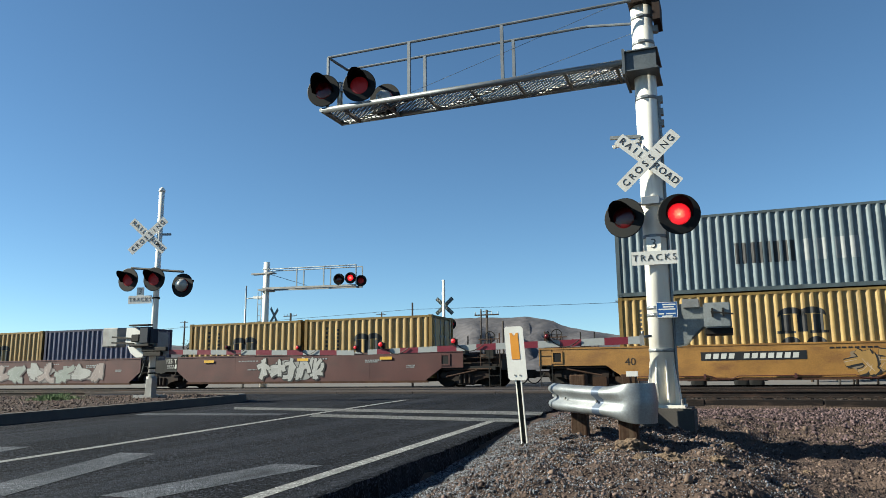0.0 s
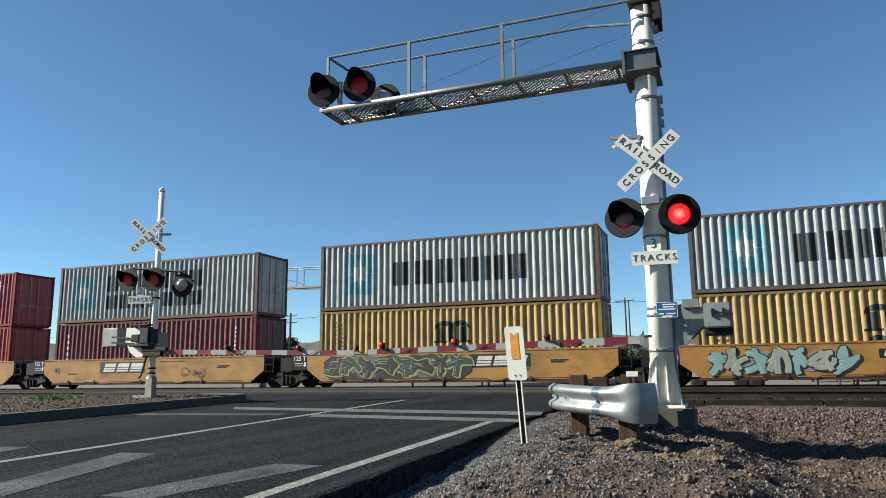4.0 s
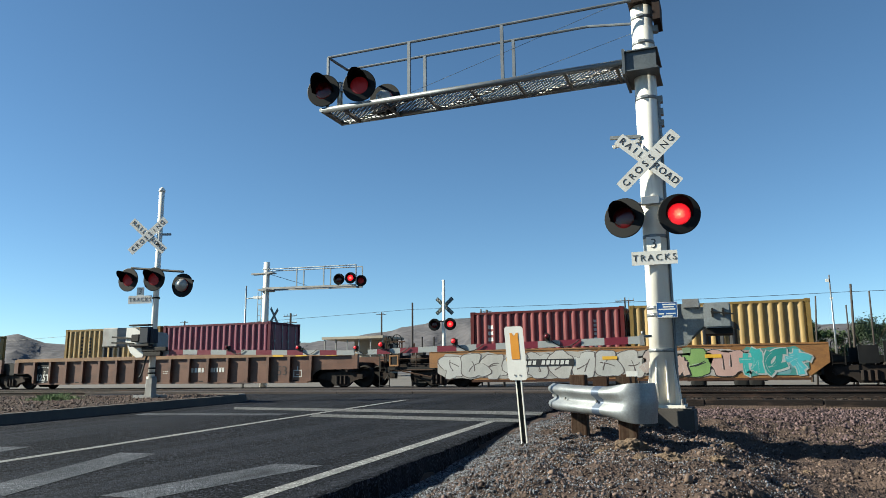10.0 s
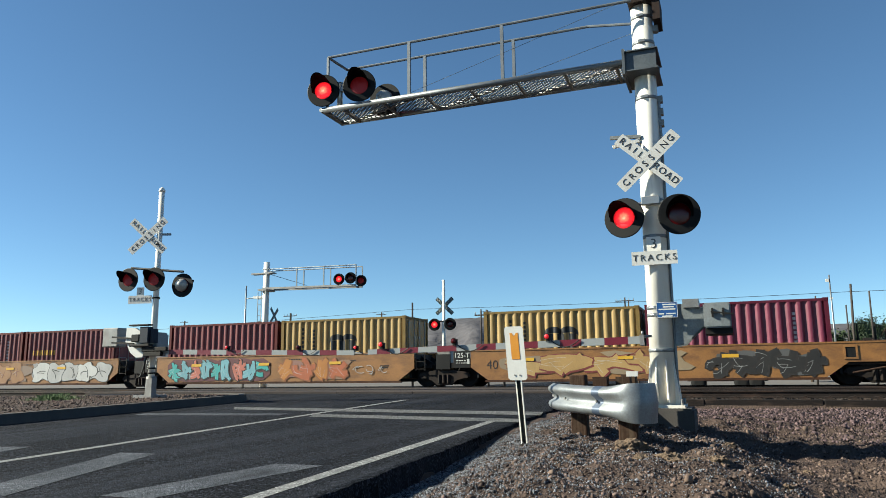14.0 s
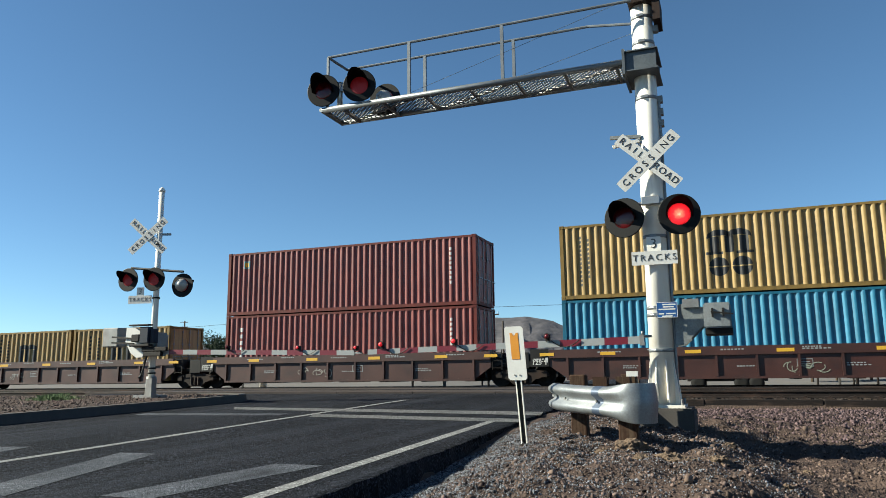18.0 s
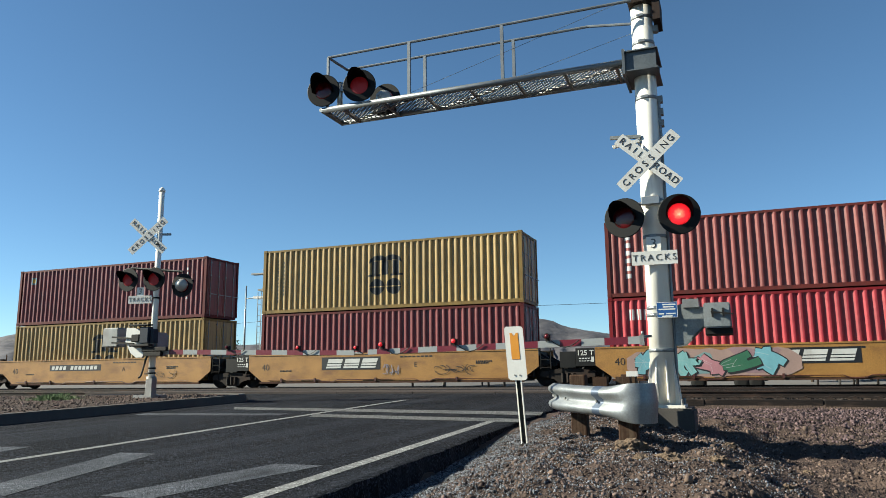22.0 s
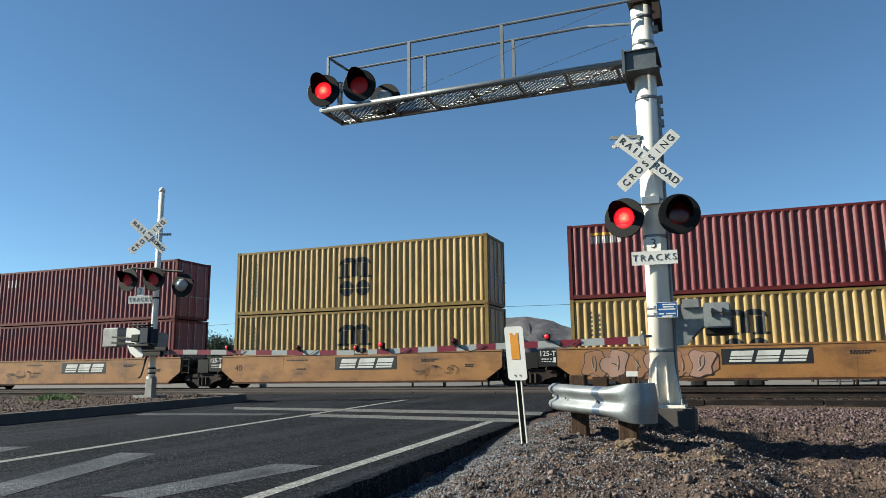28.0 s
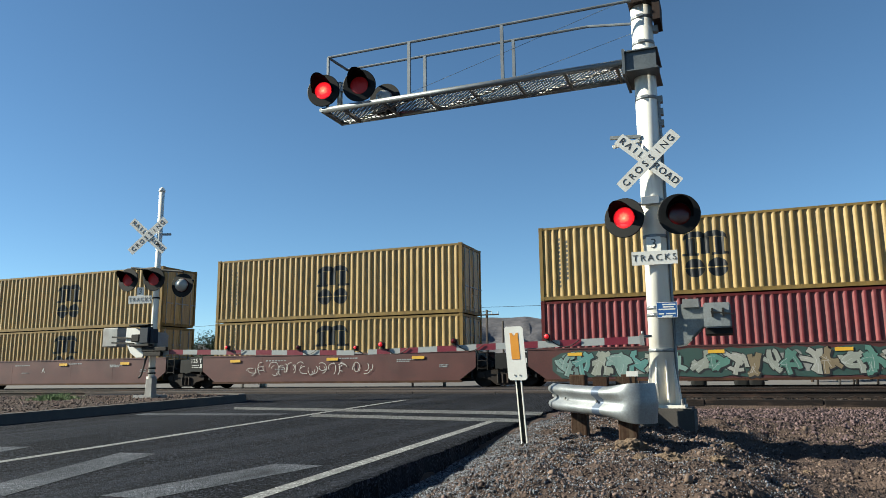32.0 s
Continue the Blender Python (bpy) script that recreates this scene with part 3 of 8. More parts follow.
def make_near_mast():
    x, y = MAST
    ob = thing("crossing_signal", (x, y, 0.05), "white steel cantilever signal mast on a concrete base", "crossing signal", "crossing signals")
    b = blank()
    tube(b, (x + 0.01, y, 0.46), (x + 0.006, y, 7.3), 0.176, 0.160, seg=40)
    part("mast", b, M["white_metal"], ob)
    b = blank()
    box(b, x - 0.42, x + 0.42, y - 0.45, y + 0.42, -0.3, 0.46)
    bmesh.ops.bevel(b, geom=b.edges[:], offset=0.03, segments=2, affect="EDGES")
    part("foundation", b, M["concrete"], ob, "weathered grey concrete footing")
    b = blank()
    box(b, x - 0.28, x + 0.30, y - 0.29, y + 0.29, 0.46, 0.50)
    part("base_plate", b, M["white_metal"], ob)
    for k in range(8):
        a = radians(45 * k + 20)
        b = blank()
        c, s = math.cos(a), math.sin(a)
        p = [(0.15, 0.50), (0.25, 0.50), (0.25, 0.55), (0.178, 1.13), (0.15, 1.13)]
        va = [b.verts.new((x + 0.01 + r * c - 0.008 * s, y + r * s + 0.008 * c, z)) for r, z in p]
        vb = [b.verts.new((x + 0.01 + r * c + 0.008 * s, y + r * s - 0.008 * c, z)) for r, z in p]
        b.faces.new(va)
        b.faces.new(vb[::-1])
        for i in range(5):
            b.faces.new((va[i], vb[i], vb[(i + 1) % 5], va[(i + 1) % 5]))
        part("gusset", b, M["white_metal"], ob)
    for k in range(4):
        a = radians(45 + 90 * k)
        b = blank()
        tube(b, (x + 0.01 + 0.36 * math.cos(a), y + 0.36 * math.sin(a), 0.46), (x + 0.01 + 0.36 * math.cos(a), y + 0.36 * math.sin(a), 0.58), 0.02, seg=8)
        part("anchor_bolt", b, M["dull_steel"], ob)
    for z, r in ((1.265, 0.178), (1.77, 0.174), (1.875, 0.174), (2.925, 0.173), (3.46, 0.172), (5.07, 0.168), (5.97, 0.166), (6.39, 0.165)):
        b = blank()
        lathe(b, [(r - 0.02, z - 0.025), (r + 0.004, z - 0.025), (r + 0.004, z + 0.025), (r - 0.02, z + 0.025)], 28, "z", (x + 0.01, y, 0))
        box(b, x - 0.05, x + 0.05, y - r - 0.035, y - r + 0.01, z - 0.02, z + 0.02)
        part("band_clamp", b, M["galvanised"], ob)
    b = blank()
    tube(b, (x + 0.205, y - 0.03, 0.5), (x + 0.192, y - 0.03, 5.0), 0.02, seg=8)
    part("conduit", b, M["galvanised"], ob)
    for z in (4.62, 4.8, 5.0, 6.15, 6.5):
        b = blank()
        box(b, x + 0.165, x + 0.245, y - 0.05, y + 0.05, z, z + 0.10)
        part("cable_clip", b, M["dull_steel"], ob)
    # bracket that holds the walkway
    b = blank()
    box(b, x - 0.24, x + 0.21, y - 0.36, y - 0.33, 5.44, 5.73)
    box(b, x - 0.24, x + 0.21, y + 0.33, y + 0.36, 5.44, 5.73)
    box(b, x - 0.25, x + 0.24, y - 0.40, y + 0.40, 5.42, 5.44)
    box(b, x - 0.25, x + 0.24, y - 0.40, y + 0.40, 5.73, 5.75)
    box(b, x - 0.28, x - 0.24, y - 0.41, y + 0.41, 5.38, 5.78)
    part("bracket", b, M["bracket_shade"], ob, "steel box bracket, blue-grey shade put into its colour")
    b = blank()
    box(b, x - 0.17, x + 0.30, y - 0.27, y + 0.27, 6.58, 6.64)
    box(b, x + 0.19, x + 0.30, y - 0.24, y + 0.24, 6.26, 6.58)
    part("top_bracket", b, M["old_iron"], ob, "dark rusty top bracket")
    xt, xr = -6.46, x - 0.28
    for name, yy in (("near", y - 0.35), ("far", y + 0.35)):
        b = blank()
        tube(b, (xr, yy, 5.59), (xt, yy, 5.59), 0.05, seg=12)
        part("walkway_rail", b, M["galvanised"], ob)
    b = blank()
    tube(b, (xt, y - 0.39, 5.59), (xt, y + 0.39, 5.59), 0.045, seg=10)
    part("walkway_end", b, M["galvanised"], ob)
    for k in range(7):
        xx = lerp(xr - 0.1, xt + 0.4, k / 6)
        b = blank()
        beam(b, (xx, y - 0.33, 5.56), (xx, y + 0.33, 5.56), 0.04, 0.05)
        part("cross_bar", b, M["dull_steel"], ob)
    b = blank()
    for k in range(3):
        x0 = lerp(xr, xt, k / 3)
        beam(b, (x0, y - 0.33, 5.55), (x0 - 1.6, y + 0.33, 5.55), 0.03, 0.03)
    part("diagonal", b, M["dull_steel"], ob)
    # expanded metal grating
    b = blank()
    step = 0.085
    n = int((xr - xt - 0.05) / step)
    for i in range(-12, n):
        for d in (1, -1):
            p0 = [xt + 0.03 + i * step, y - 0.30 * d]
            p1 = [p0[0] + 0.60, y + 0.30 * d]
            t0 = max(0, (xt + 0.03 - p0[0]) / 0.60)
            t1 = min(1, (xr - p0[0]) / 0.60)
            if t1 - t0 < 0.05:
                continue
            a = (p0[0] + 0.6 * t0, p0[1] + (p1[1] - p0[1]) * t0)
            c = (p0[0] + 0.6 * t1, p0[1] + (p1[1] - p0[1]) * t1)
            beam(b, (a[0], a[1], 5.60 + 0.004 * d), (c[0], c[1], 5.60 + 0.004 * d), 0.016, 0.012)
    part("grating", b, M["dull_steel"], ob, "open diamond mesh walkway grating", "stuff")
    # handrails
    zr = 6.57
    b = blank()
    tube(b, (x - 0.1, y - 0.35, zr), (xt + 0.1, y - 0.35, zr), 0.024, seg=8)
    part("handrail", b, M["rail_grey"], ob)
    b = blank()
    tube(b, (-1.85, y + 0.35, zr + 0.05), (xt + 0.1, y + 0.35, zr + 0.05), 0.024, seg=8)
    tube(b, (-1.85, y + 0.35, zr + 0.05), (x - 0.1, y + 0.2, 6.45), 0.024, seg=8)
    part("handrail", b, M["rail_grey"], ob)
    b = blank()
    tube(b, (xt + 0.1, y - 0.35, zr), (xt + 0.1, y + 0.35, zr + 0.05), 0.024, seg=8)
    part("handrail", b, M["rail_grey"], ob)
    for px_ in (-4.78, -3.13):
        for yy, dz in ((y - 0.35, 0), (y + 0.35, 0.05)):
            b = blank()
            beam(b, (px_, yy, 5.60), (px_, yy, zr + dz), 0.05, 0.045, (0, 1, 0))
            part("rail_post", b, M["rail_grey"], ob)
    b = blank()
    beam(b, (xt + 0.1, y - 0.35, 5.6), (xt + 0.1, y - 0.35, zr), 0.04, 0.04, (0, 1, 0))
    part("rail_post", b, M["rail_grey"], ob)
    for p0, p1 in (((x - 0.15, y - 0.1, 6.74), (-4.9, y - 0.35, 5.62)), ((x - 0.15, y + 0.1, 6.25), (-2.85, y - 0.35, 5.64))):
        b = blank()
        tube(b, p0, p1, 0.0036, seg=6)
        part("tie_rod", b, M["rail_grey"], ob)
    # lamps at the tip
    b = blank()
    tube(b, (-6.14, y - 0.30, 5.62), (-6.14, y - 0.30, 6.08), 0.05, seg=12)
    box(b, -6.34, -5.94, y - 0.34, y - 0.26, 5.90, 5.98)
    part("lamp_post", b, M["aluminium"], ob)
    lamp(ob, (-6.41, y - 0.42, 5.93), 10, 0)
    lamp(ob, (-5.76, y - 0.30, 5.97), 14, 3)
    lamp(ob, (-5.45, y + 0.10, 5.80), 182, 0, label="round black crossing lamp with pale housing")
    # lamps, boards and plates on the mast
    b = blank()
    tube(b, (x - 0.42, y - 0.24, 3.40), (x + 0.40, y - 0.24, 3.40), 0.026, seg=10)
    box(b, x - 0.13, x + 0.13, y - 0.27, y - 0.15, 3.38, 3.50)
    bmesh.ops.bevel(b, geom=b.edges[:], offset=0.008, segments=1, affect="EDGES")
    part("crossarm", b, M["aluminium"], ob)
    lamp(ob, (x - 0.385, y - 0.30, 3.20), -10, 0)
    lamp(ob, (x + 0.39, y - 0.30, 3.19), 8, 1)
    crossbuck(ob, (x, y - 0.24, 4.045), 4)
    b = blank()
    beam(b, (x - 0.55, y - 0.15, 4.49), (x - 0.1, y - 0.15, 4.46), 0.05, 0.05)
    part("side_bracket", b, M["grey_paint"], ob)
    b = blank()
    beam(b, (x - 0.51, y - 0.2, 4.33), (x - 0.12, y - 0.13, 4.40), 0.05, 0.05)
    part("side_bracket", b, M["white_metal"], ob)
    tracks_sign(ob, (x + 0.005, y - 0.225, 2.59), 3)
    b = blank()
    cx, cz = x + 0.135, 1.83
    box(b, cx - 0.145, cx + 0.145, y - 0.222, y - 0.216, cz - 0.112, cz + 0.112)
    plate = part("notice", b, M["sign_blue"], ob, "blue metal notice with white lines")
    for w, dx, dz in ((0.18, 0.03, 0.075), (0.15, 0.02, 0.042), (0.23, 0.0, 0.008), (0.13, 0.05, -0.055), (0.07, -0.08, -0.055), (0.14, 0.0, -0.09)):
        b = blank()
        box(b, cx + dx - w / 2, cx + dx + w / 2, y - 0.225, y - 0.222, cz + dz - 0.009, cz + dz + 0.009)
        part("line_of_writing", b, M["sign_white"], plate)
    b = blank()
    for z0, z1 in ((cz + 0.104, cz + 0.110), (cz - 0.110, cz - 0.104)):
        box(b, cx - 0.143, cx + 0.143, y - 0.2245, y - 0.2225, z0, z1)
    for x0, x1 in ((cx - 0.143, cx - 0.137), (cx + 0.137, cx + 0.143)):
        box(b, x0, x1, y - 0.2245, y - 0.2225, cz - 0.104, cz + 0.104)
    part("border", b, M["sign_white"], plate)
    return ob


near = make_near_mast()


def gate(name, pivot, tip, sizes, cuts, lights, housing, weight, face, label):
    """A lowered crossing gate: striped arm from pivot to tip, drive housing and counterweight."""
    ob = thing(name, pivot, label, "crossing gate", "crossing gates")
    p, q_ = Vector(pivot), Vector(tip)
    h0, h1 = sizes
    edges = [0.0] + list(cuts) + [1.0]
    for i in range(len(edges) - 1):
        a, c = edges[i], edges[i + 1]
        pa, pc = p.lerp(q_, a), p.lerp(q_, c)
        ha, hc = h0 + (h1 - h0) * a, h0 + (h1 - h0) * c
        b = blank()
        va = [b.verts.new(pa + Vector((0, dy, dz * ha))) for dy, dz in ((-0.02, -0.5), (0.02, -0.5), (0.02, 0.5), (-0.02, 0.5))]
        vc = [b.verts.new(pc + Vector((0, dy, dz * hc))) for dy, dz in ((-0.02, -0.5), (0.02, -0.5), (0.02, 0.5), (-0.02, 0.5))]
        for k in range(4):
            b.faces.new((va[k], va[(k + 1) % 4], vc[(k + 1) % 4], vc[k]))
        b.faces.new(va)
        b.faces.new(vc[::-1])
        red = i % 2 == 1
        part("arm_segment", b, M["arm_red" if red else "arm_white"], ob, "deep red reflective section of the arm" if red else "white section of the arm")
    for k, t in enumerate(lights):
        c = p.lerp(q_, t) + Vector((0, -0.01, h0 * 0.5 + 0.055))
        lt = new("arm_lamp")
        lt.parent = ob
        lt.location = c - p
        tagged(lt, "small red lamp on the gate arm")
        shared("body", cached("armlampbody", lambda b: (box(b, -0.03, 0.03, -0.03, 0.04, -0.07, 0.03), lathe(b, [(0.044, -0.03), (0.05, -0.06), (0.047, -0.062)], 14, "y")), M["dark_steel"]), lt)
        lens = shared("lens", cached("armlens2", lambda b: [lathe(b, [(0.037, 0.0), (0.035, s * 0.012), (0.021, s * 0.022), (0.002, s * 0.027)], 14, "y") for s in (-1, 1)], M["lens_dark"]), lt, (0, -0.07, 0))
        me = lens.data
        if len(me.materials) == 1:
            me.materials.append(M["arm_lit"])
            for f in me.polygons:
                if f.center.y > 0.012:
                    f.material_index = 1
        FLASHERS.append((lens, Vector((0, -0.07, 0)), k % 2 if k < len(lights) - 1 else 2))
        b = blank()
        prev = None
        for i in range(7):
            u = i / 6
            pt = c + Vector((0.05 + 0.42 * u, -0.03, -0.06 - 0.10 * math.sin(math.pi * u)))
            if prev:
                tube(b, prev, pt, 0.008, seg=5)
            prev = pt
        part("lamp_cable", b, M["cable"], ob)
    return ob


def near_gate():
    x, y = MAST
    ya = y - 0.36
    ob = gate("crossing_gate", (-1.19, ya, 1.407), (-5.511, ya, 1.327), (0.108, 0.08),
              (0.0423, 0.119, 0.196, 0.270, 0.346, 0.421, 0.497, 0.569, 0.644, 0.719, 0.794, 0.866, 0.908, 0.9615), (0.3105, 0.6505, 0.939), None, None, None,
              "lowered crossing gate arm with red and white stripes")
    b = blank()
    box(b, -1.21, -1.15, ya - 0.03, ya + 0.03, 1.33, 1.48)
    tube(b, (-1.17, ya, 1.48), (-1.17, ya, 1.53), 0.02, seg=10)
    tube(b, (-1.2, ya, 1.45), (-1.05, ya + 0.05, 1.46), 0.018, seg=8)
    part("arm_clamp", b, M["dull_steel"], ob)
    # support beams past the mast and drive housing behind it
    for yy in (y - 0.05, y + 0.36):
        b = blank()
        prism_y(b, [(-0.74, 1.32), (-0.62, 1.34), (-0.33, 1.62), (-0.33, 1.86), (-0.62, 1.92), (-0.74, 1.90)], yy - 0.012, yy + 0.012)
        part("support_plate", b, M["grey_paint"], ob)
    b = blank()
    box(b, -0.34, 0.02, y - 0.30, y + 0.42, 1.55, 1.90)
    bmesh.ops.bevel(b, geom=b.edges[:], offset=0.02, segments=2, affect="EDGES")
    part("counterweight", b, M["grey_paint"], ob, "grey steel counterweight box")
    b = blank()
    for dx in (-0.22, -0.08):
        box(b, dx - 0.012, dx + 0.012, y - 0.335, y - 0.30, 1.70, 1.82)
    beam(b, (-0.24, y - 0.335, 1.77), (0.05, y - 0.335, 1.73), 0.02, 0.02)
    part("latch", b, M["dark_steel"], ob)
    b = blank()
    box(b, -0.62, -0.40, y - 0.12, y + 0.3, 1.86, 1.98)
    part("drive_housing", b, M["dull_steel"], ob)
    b = blank()
    box(b, -0.33, 0.03, y - 0.22, y + 0.36, 1.47, 1.55)
    part("weight_bracket", b, M["dark_steel"], ob)


near_gate()


def make_left_mast():
    x, y, z0 = -13.44, 14.5, 0.50
    ob = thing("crossing_signal", (x, y, z0), "white crossing signal post on the road median", "crossing signal", "crossing signals")
    b = blank()
    tube(b, (x, y, z0), (x, y, 5.72), 0.078, 0.068, seg=18)
    lathe(b, [(0.082, 5.70), (0.085, 5.74), (0.05, 5.80), (0.01, 5.83)], 14, "z", (x, y, 0))
    part("mast", b, M["white_metal"], ob)
    b = blank()
    box(b, x - 0.28, x + 0.28, y - 0.28, y + 0.28, z0 - 0.05, z0 + 0.05)
    part("base_plate", b, M["dull_steel"], ob)
    b = blank()
    tube(b, (x, y, z0), (x, y, 1.0), 0.14, 0.115, seg=14)
    part("base_sleeve", b, M["dull_steel"], ob)
    b = blank()
    box(b, x + 0.05, x + 0.22, y - 0.22, y - 0.05, z0 + 0.03, 0.95)
    part("junction_box", b, M["dull_steel"], ob)
    for z in (1.08, 1.2, 2.95, 4.32):
        b = blank()
        lathe(b, [(0.08, z - 0.02), (0.10, z - 0.02), (0.10, z + 0.02), (0.08, z + 0.02)], 16, "z", (x, y, 0))
        part("band_clamp", b, M["dark_steel"], ob)
    crossbuck(ob, (x - 0.24, y - 0.14, 4.54), 12).scale = (1.14, 1.0, 1.06)
    b = blank()
    beam(b, (x, y, 4.58), (x + 0.28, y + 0.1, 4.58), 0.05, 0.05)
    part("side_bracket", b, M["galvanised"], ob)
    b = blank()
    tube(b, (x - 0.74, y - 0.12, 3.74), (x + 0.86, y - 0.05, 3.56), 0.03, seg=8)
    part("crossarm", b, M["hood_black"], ob)
    lamp(ob, (x - 0.70, y - 0.25, 3.42), 4, 3)
    lamp(ob, (x + 0.20, y - 0.32, 3.38), 8, 3)
    lamp(ob, (x + 0.80, y + 0.02, 3.23), 186, 0, label="round black crossing lamp with pale housing")
    tracks_sign(ob, (x - 0.36, y - 0.16, 2.91), 12)
    # drive and counterweight
    g = gate("crossing_gate", (-12.927, y - 0.30, 1.58), (-7.625, y - 0.30, 1.452), (0.115, 0.105),
             (0.052, 0.132, 0.211, 0.285, 0.369, 0.446, 0.524, 0.604, 0.681, 0.759, 0.840, 0.920), (0.378, 0.739, 1.012), None, None, None, "lowered crossing gate arm with red and white stripes")
    b = blank()
    box(b, x - 0.20, x + 0.26, y - 0.22, y + 0.28, 1.50, 2.08)
    bmesh.ops.bevel(b, geom=b.edges[:], offset=0.05, segments=2, affect="EDGES")
    part("drive_housing", b, M["galvanised"], g, "pale metal drive housing")
    b = blank()
    prism_y(b, [(x - 0.58, 1.86), (x - 0.40, 1.58), (x - 0.22, 1.46), (x - 0.02, 1.46), (x + 0.02, 1.60), (x - 0.10, 1.72), (x - 0.08, 2.06), (x - 0.24, 2.18), (x - 0.56, 2.20)], y - 0.33, y - 0.28)
    part("support_plate", b, M["sign_white"], g)
    b = blank()
    box(b, x - 1.42, x - 0.92, y - 0.25, y + 0.06, 1.74, 2.22)
    bmesh.ops.bevel(b, geom=b.edges[:], offset=0.02, segments=1, affect="EDGES")
    part("counterweight", b, M["dull_steel"], g, "pale metal counterweight box")
    b = blank()
    beam(b, (x + 0.3, y - 0.30, 1.62), (-12.9, y - 0.30, 1.58), 0.06, 0.14)
    part("arm_holder", b, M["dark_steel"], g)
    for z0_, z1_ in ((1.98, 1.92), (1.84, 1.80)):
        b = blank()
        beam(b, (x - 1.0, y - 0.345, z0_), (x - 0.3, y - 0.345, z1_), 0.03, 0.04)
        part("weight_arm", b, M["dark_steel"], g)
    for name, x0_, x1_, y0_, y1_, z0_, z1_ in (("motor_cover", -0.02, 0.24, -0.46, -0.28, 1.80, 2.20), ("gear_case", -0.30, -0.06, -0.44, -0.335, 1.84, 2.02), ("cover_plate", -0.34, 0.28, -0.50, -0.335, 2.22, 2.26),
                                               ("drive_bracket", -0.32, 0.30, -0.48, -0.335, 1.72, 1.78), ("arm_shaft", 0.02, 0.78, -0.42, -0.335, 1.60, 1.70), ("arm_socket", 0.10, 0.64, -0.44, -0.34, 1.48, 1.585),
                                               ("side_cover", 0.26, 0.37, -0.40, -0.24, 1.80, 2.14)):
        b = blank()
        box(b, x + x0_, x + x1_, y + y0_, y + y1_, z0_, z1_)
        bmesh.ops.bevel(b, geom=b.edges[:], offset=0.012, segments=1, affect="EDGES")
        part(name, b, M["motor_blue"] if name in ("motor_cover", "side_cover") else M["dark_steel"], g)
    b = blank()
    beam(b, (-7.63, y - 0.30, 1.452), (-7.43, y - 0.30, 1.447), 0.03, 0.035)
    part("tip_bracket", b, M["dull_steel"], g)
    b = blank()
    prev = None
    for i in range(9):
        u = i / 8
        pt = Vector((x + 0.12 - 0.32 * u, y - 0.22, 1.55 - 0.55 * u + 0.10 * math.sin(u * 6.0)))
        if prev:
            tube(b, prev, pt, 0.022, seg=6)
        prev = pt
    part("cable_loop", b, M["cable"], g, "black cable drooping from the drive")
    return ob


make_left_mast()


def make_far_cantilever():
    x, y, z0 = -23.45, 33.5, 0.25
    ob = thing("crossing_signal", (x, y, z0), "white cantilever signal mast beyond the tracks", "crossing signal", "crossing signals")
    b = blank()
    tube(b, (x, y, z0), (x, y, 7.2), 0.19, 0.165, seg=18)
    part("mast", b, M["white_metal"], ob)
    b = blank()
    box(b, x - 0.4, x + 0.4, y - 0.4, y + 0.4, z0 - 0.3, z0 + 0.15)
    part("foundation", b, M["concrete"], ob)
    xt = -17.75
    for dy in (-0.35, 0.35):
        b = blank()
        beam(b, (x, y + dy, 5.72), (xt, y + dy, 5.60), 0.09, 0.10)
        part("walkway_rail", b, M["dull_steel"], ob)
        b = blank()
        tube(b, (x, y + dy, 6.76), (xt, y + dy, 6.66), 0.03, seg=8)
        part("handrail", b, M["galvanised"], ob)
        for px_ in (-21.3, -19.65, xt):
            b = blank()
            beam(b, (px_, y + dy, 5.66), (px_, y + dy, 6.68), 0.05, 0.05, (0, 1, 0))
            part("rail_post", b, M["galvanised"], ob)
    b = blank()
    box(b, x - 0.25, x + 0.3, y - 0.42, y + 0.42, 5.60, 5.70)
    box(b, x - 0.9, x + 0.5, y - 0.2, y + 0.2, 6.55, 6.62)
    part("bracket", b, M["dull_steel"], ob)
    b = blank()
    tube(b, (x, y, 6.6), (-20.9, y, 5.8), 0.012, seg=6)
    part("tie_rod", b, M["dark_steel"], ob)
    for dx in (-0.52, -0.30):
        b = blank()
        tube(b, (x + dx, y, 0.6), (x + dx, y, 5.6), 0.02, seg=6)
        part("ladder_rail", b, M["galvanised"], ob)
    for k in range(16):
        b = blank()
        tube(b, (x - 0.52, y, 0.7 + k * 0.3), (x - 0.30, y, 0.7 + k * 0.3), 0.014, seg=6)
        part("rung", b, M["galvanised"], ob)
    lamp(ob, (-18.72, y - 0.4, 5.96), 16, 0)
    lamp(ob, (-18.02, y - 0.45, 5.98), 16, 1)
    lamp(ob, (-17.75, y + 0.2, 5.90), 20, 3)
    crossbuck(ob, (x + 0.50, y + 0.10, 4.27), 97, dark=True)
    lamp(ob, (x + 0.75, y, 3.30), 185, 1, label="round black crossing lamp with pale housing")



make_far_cantilever()


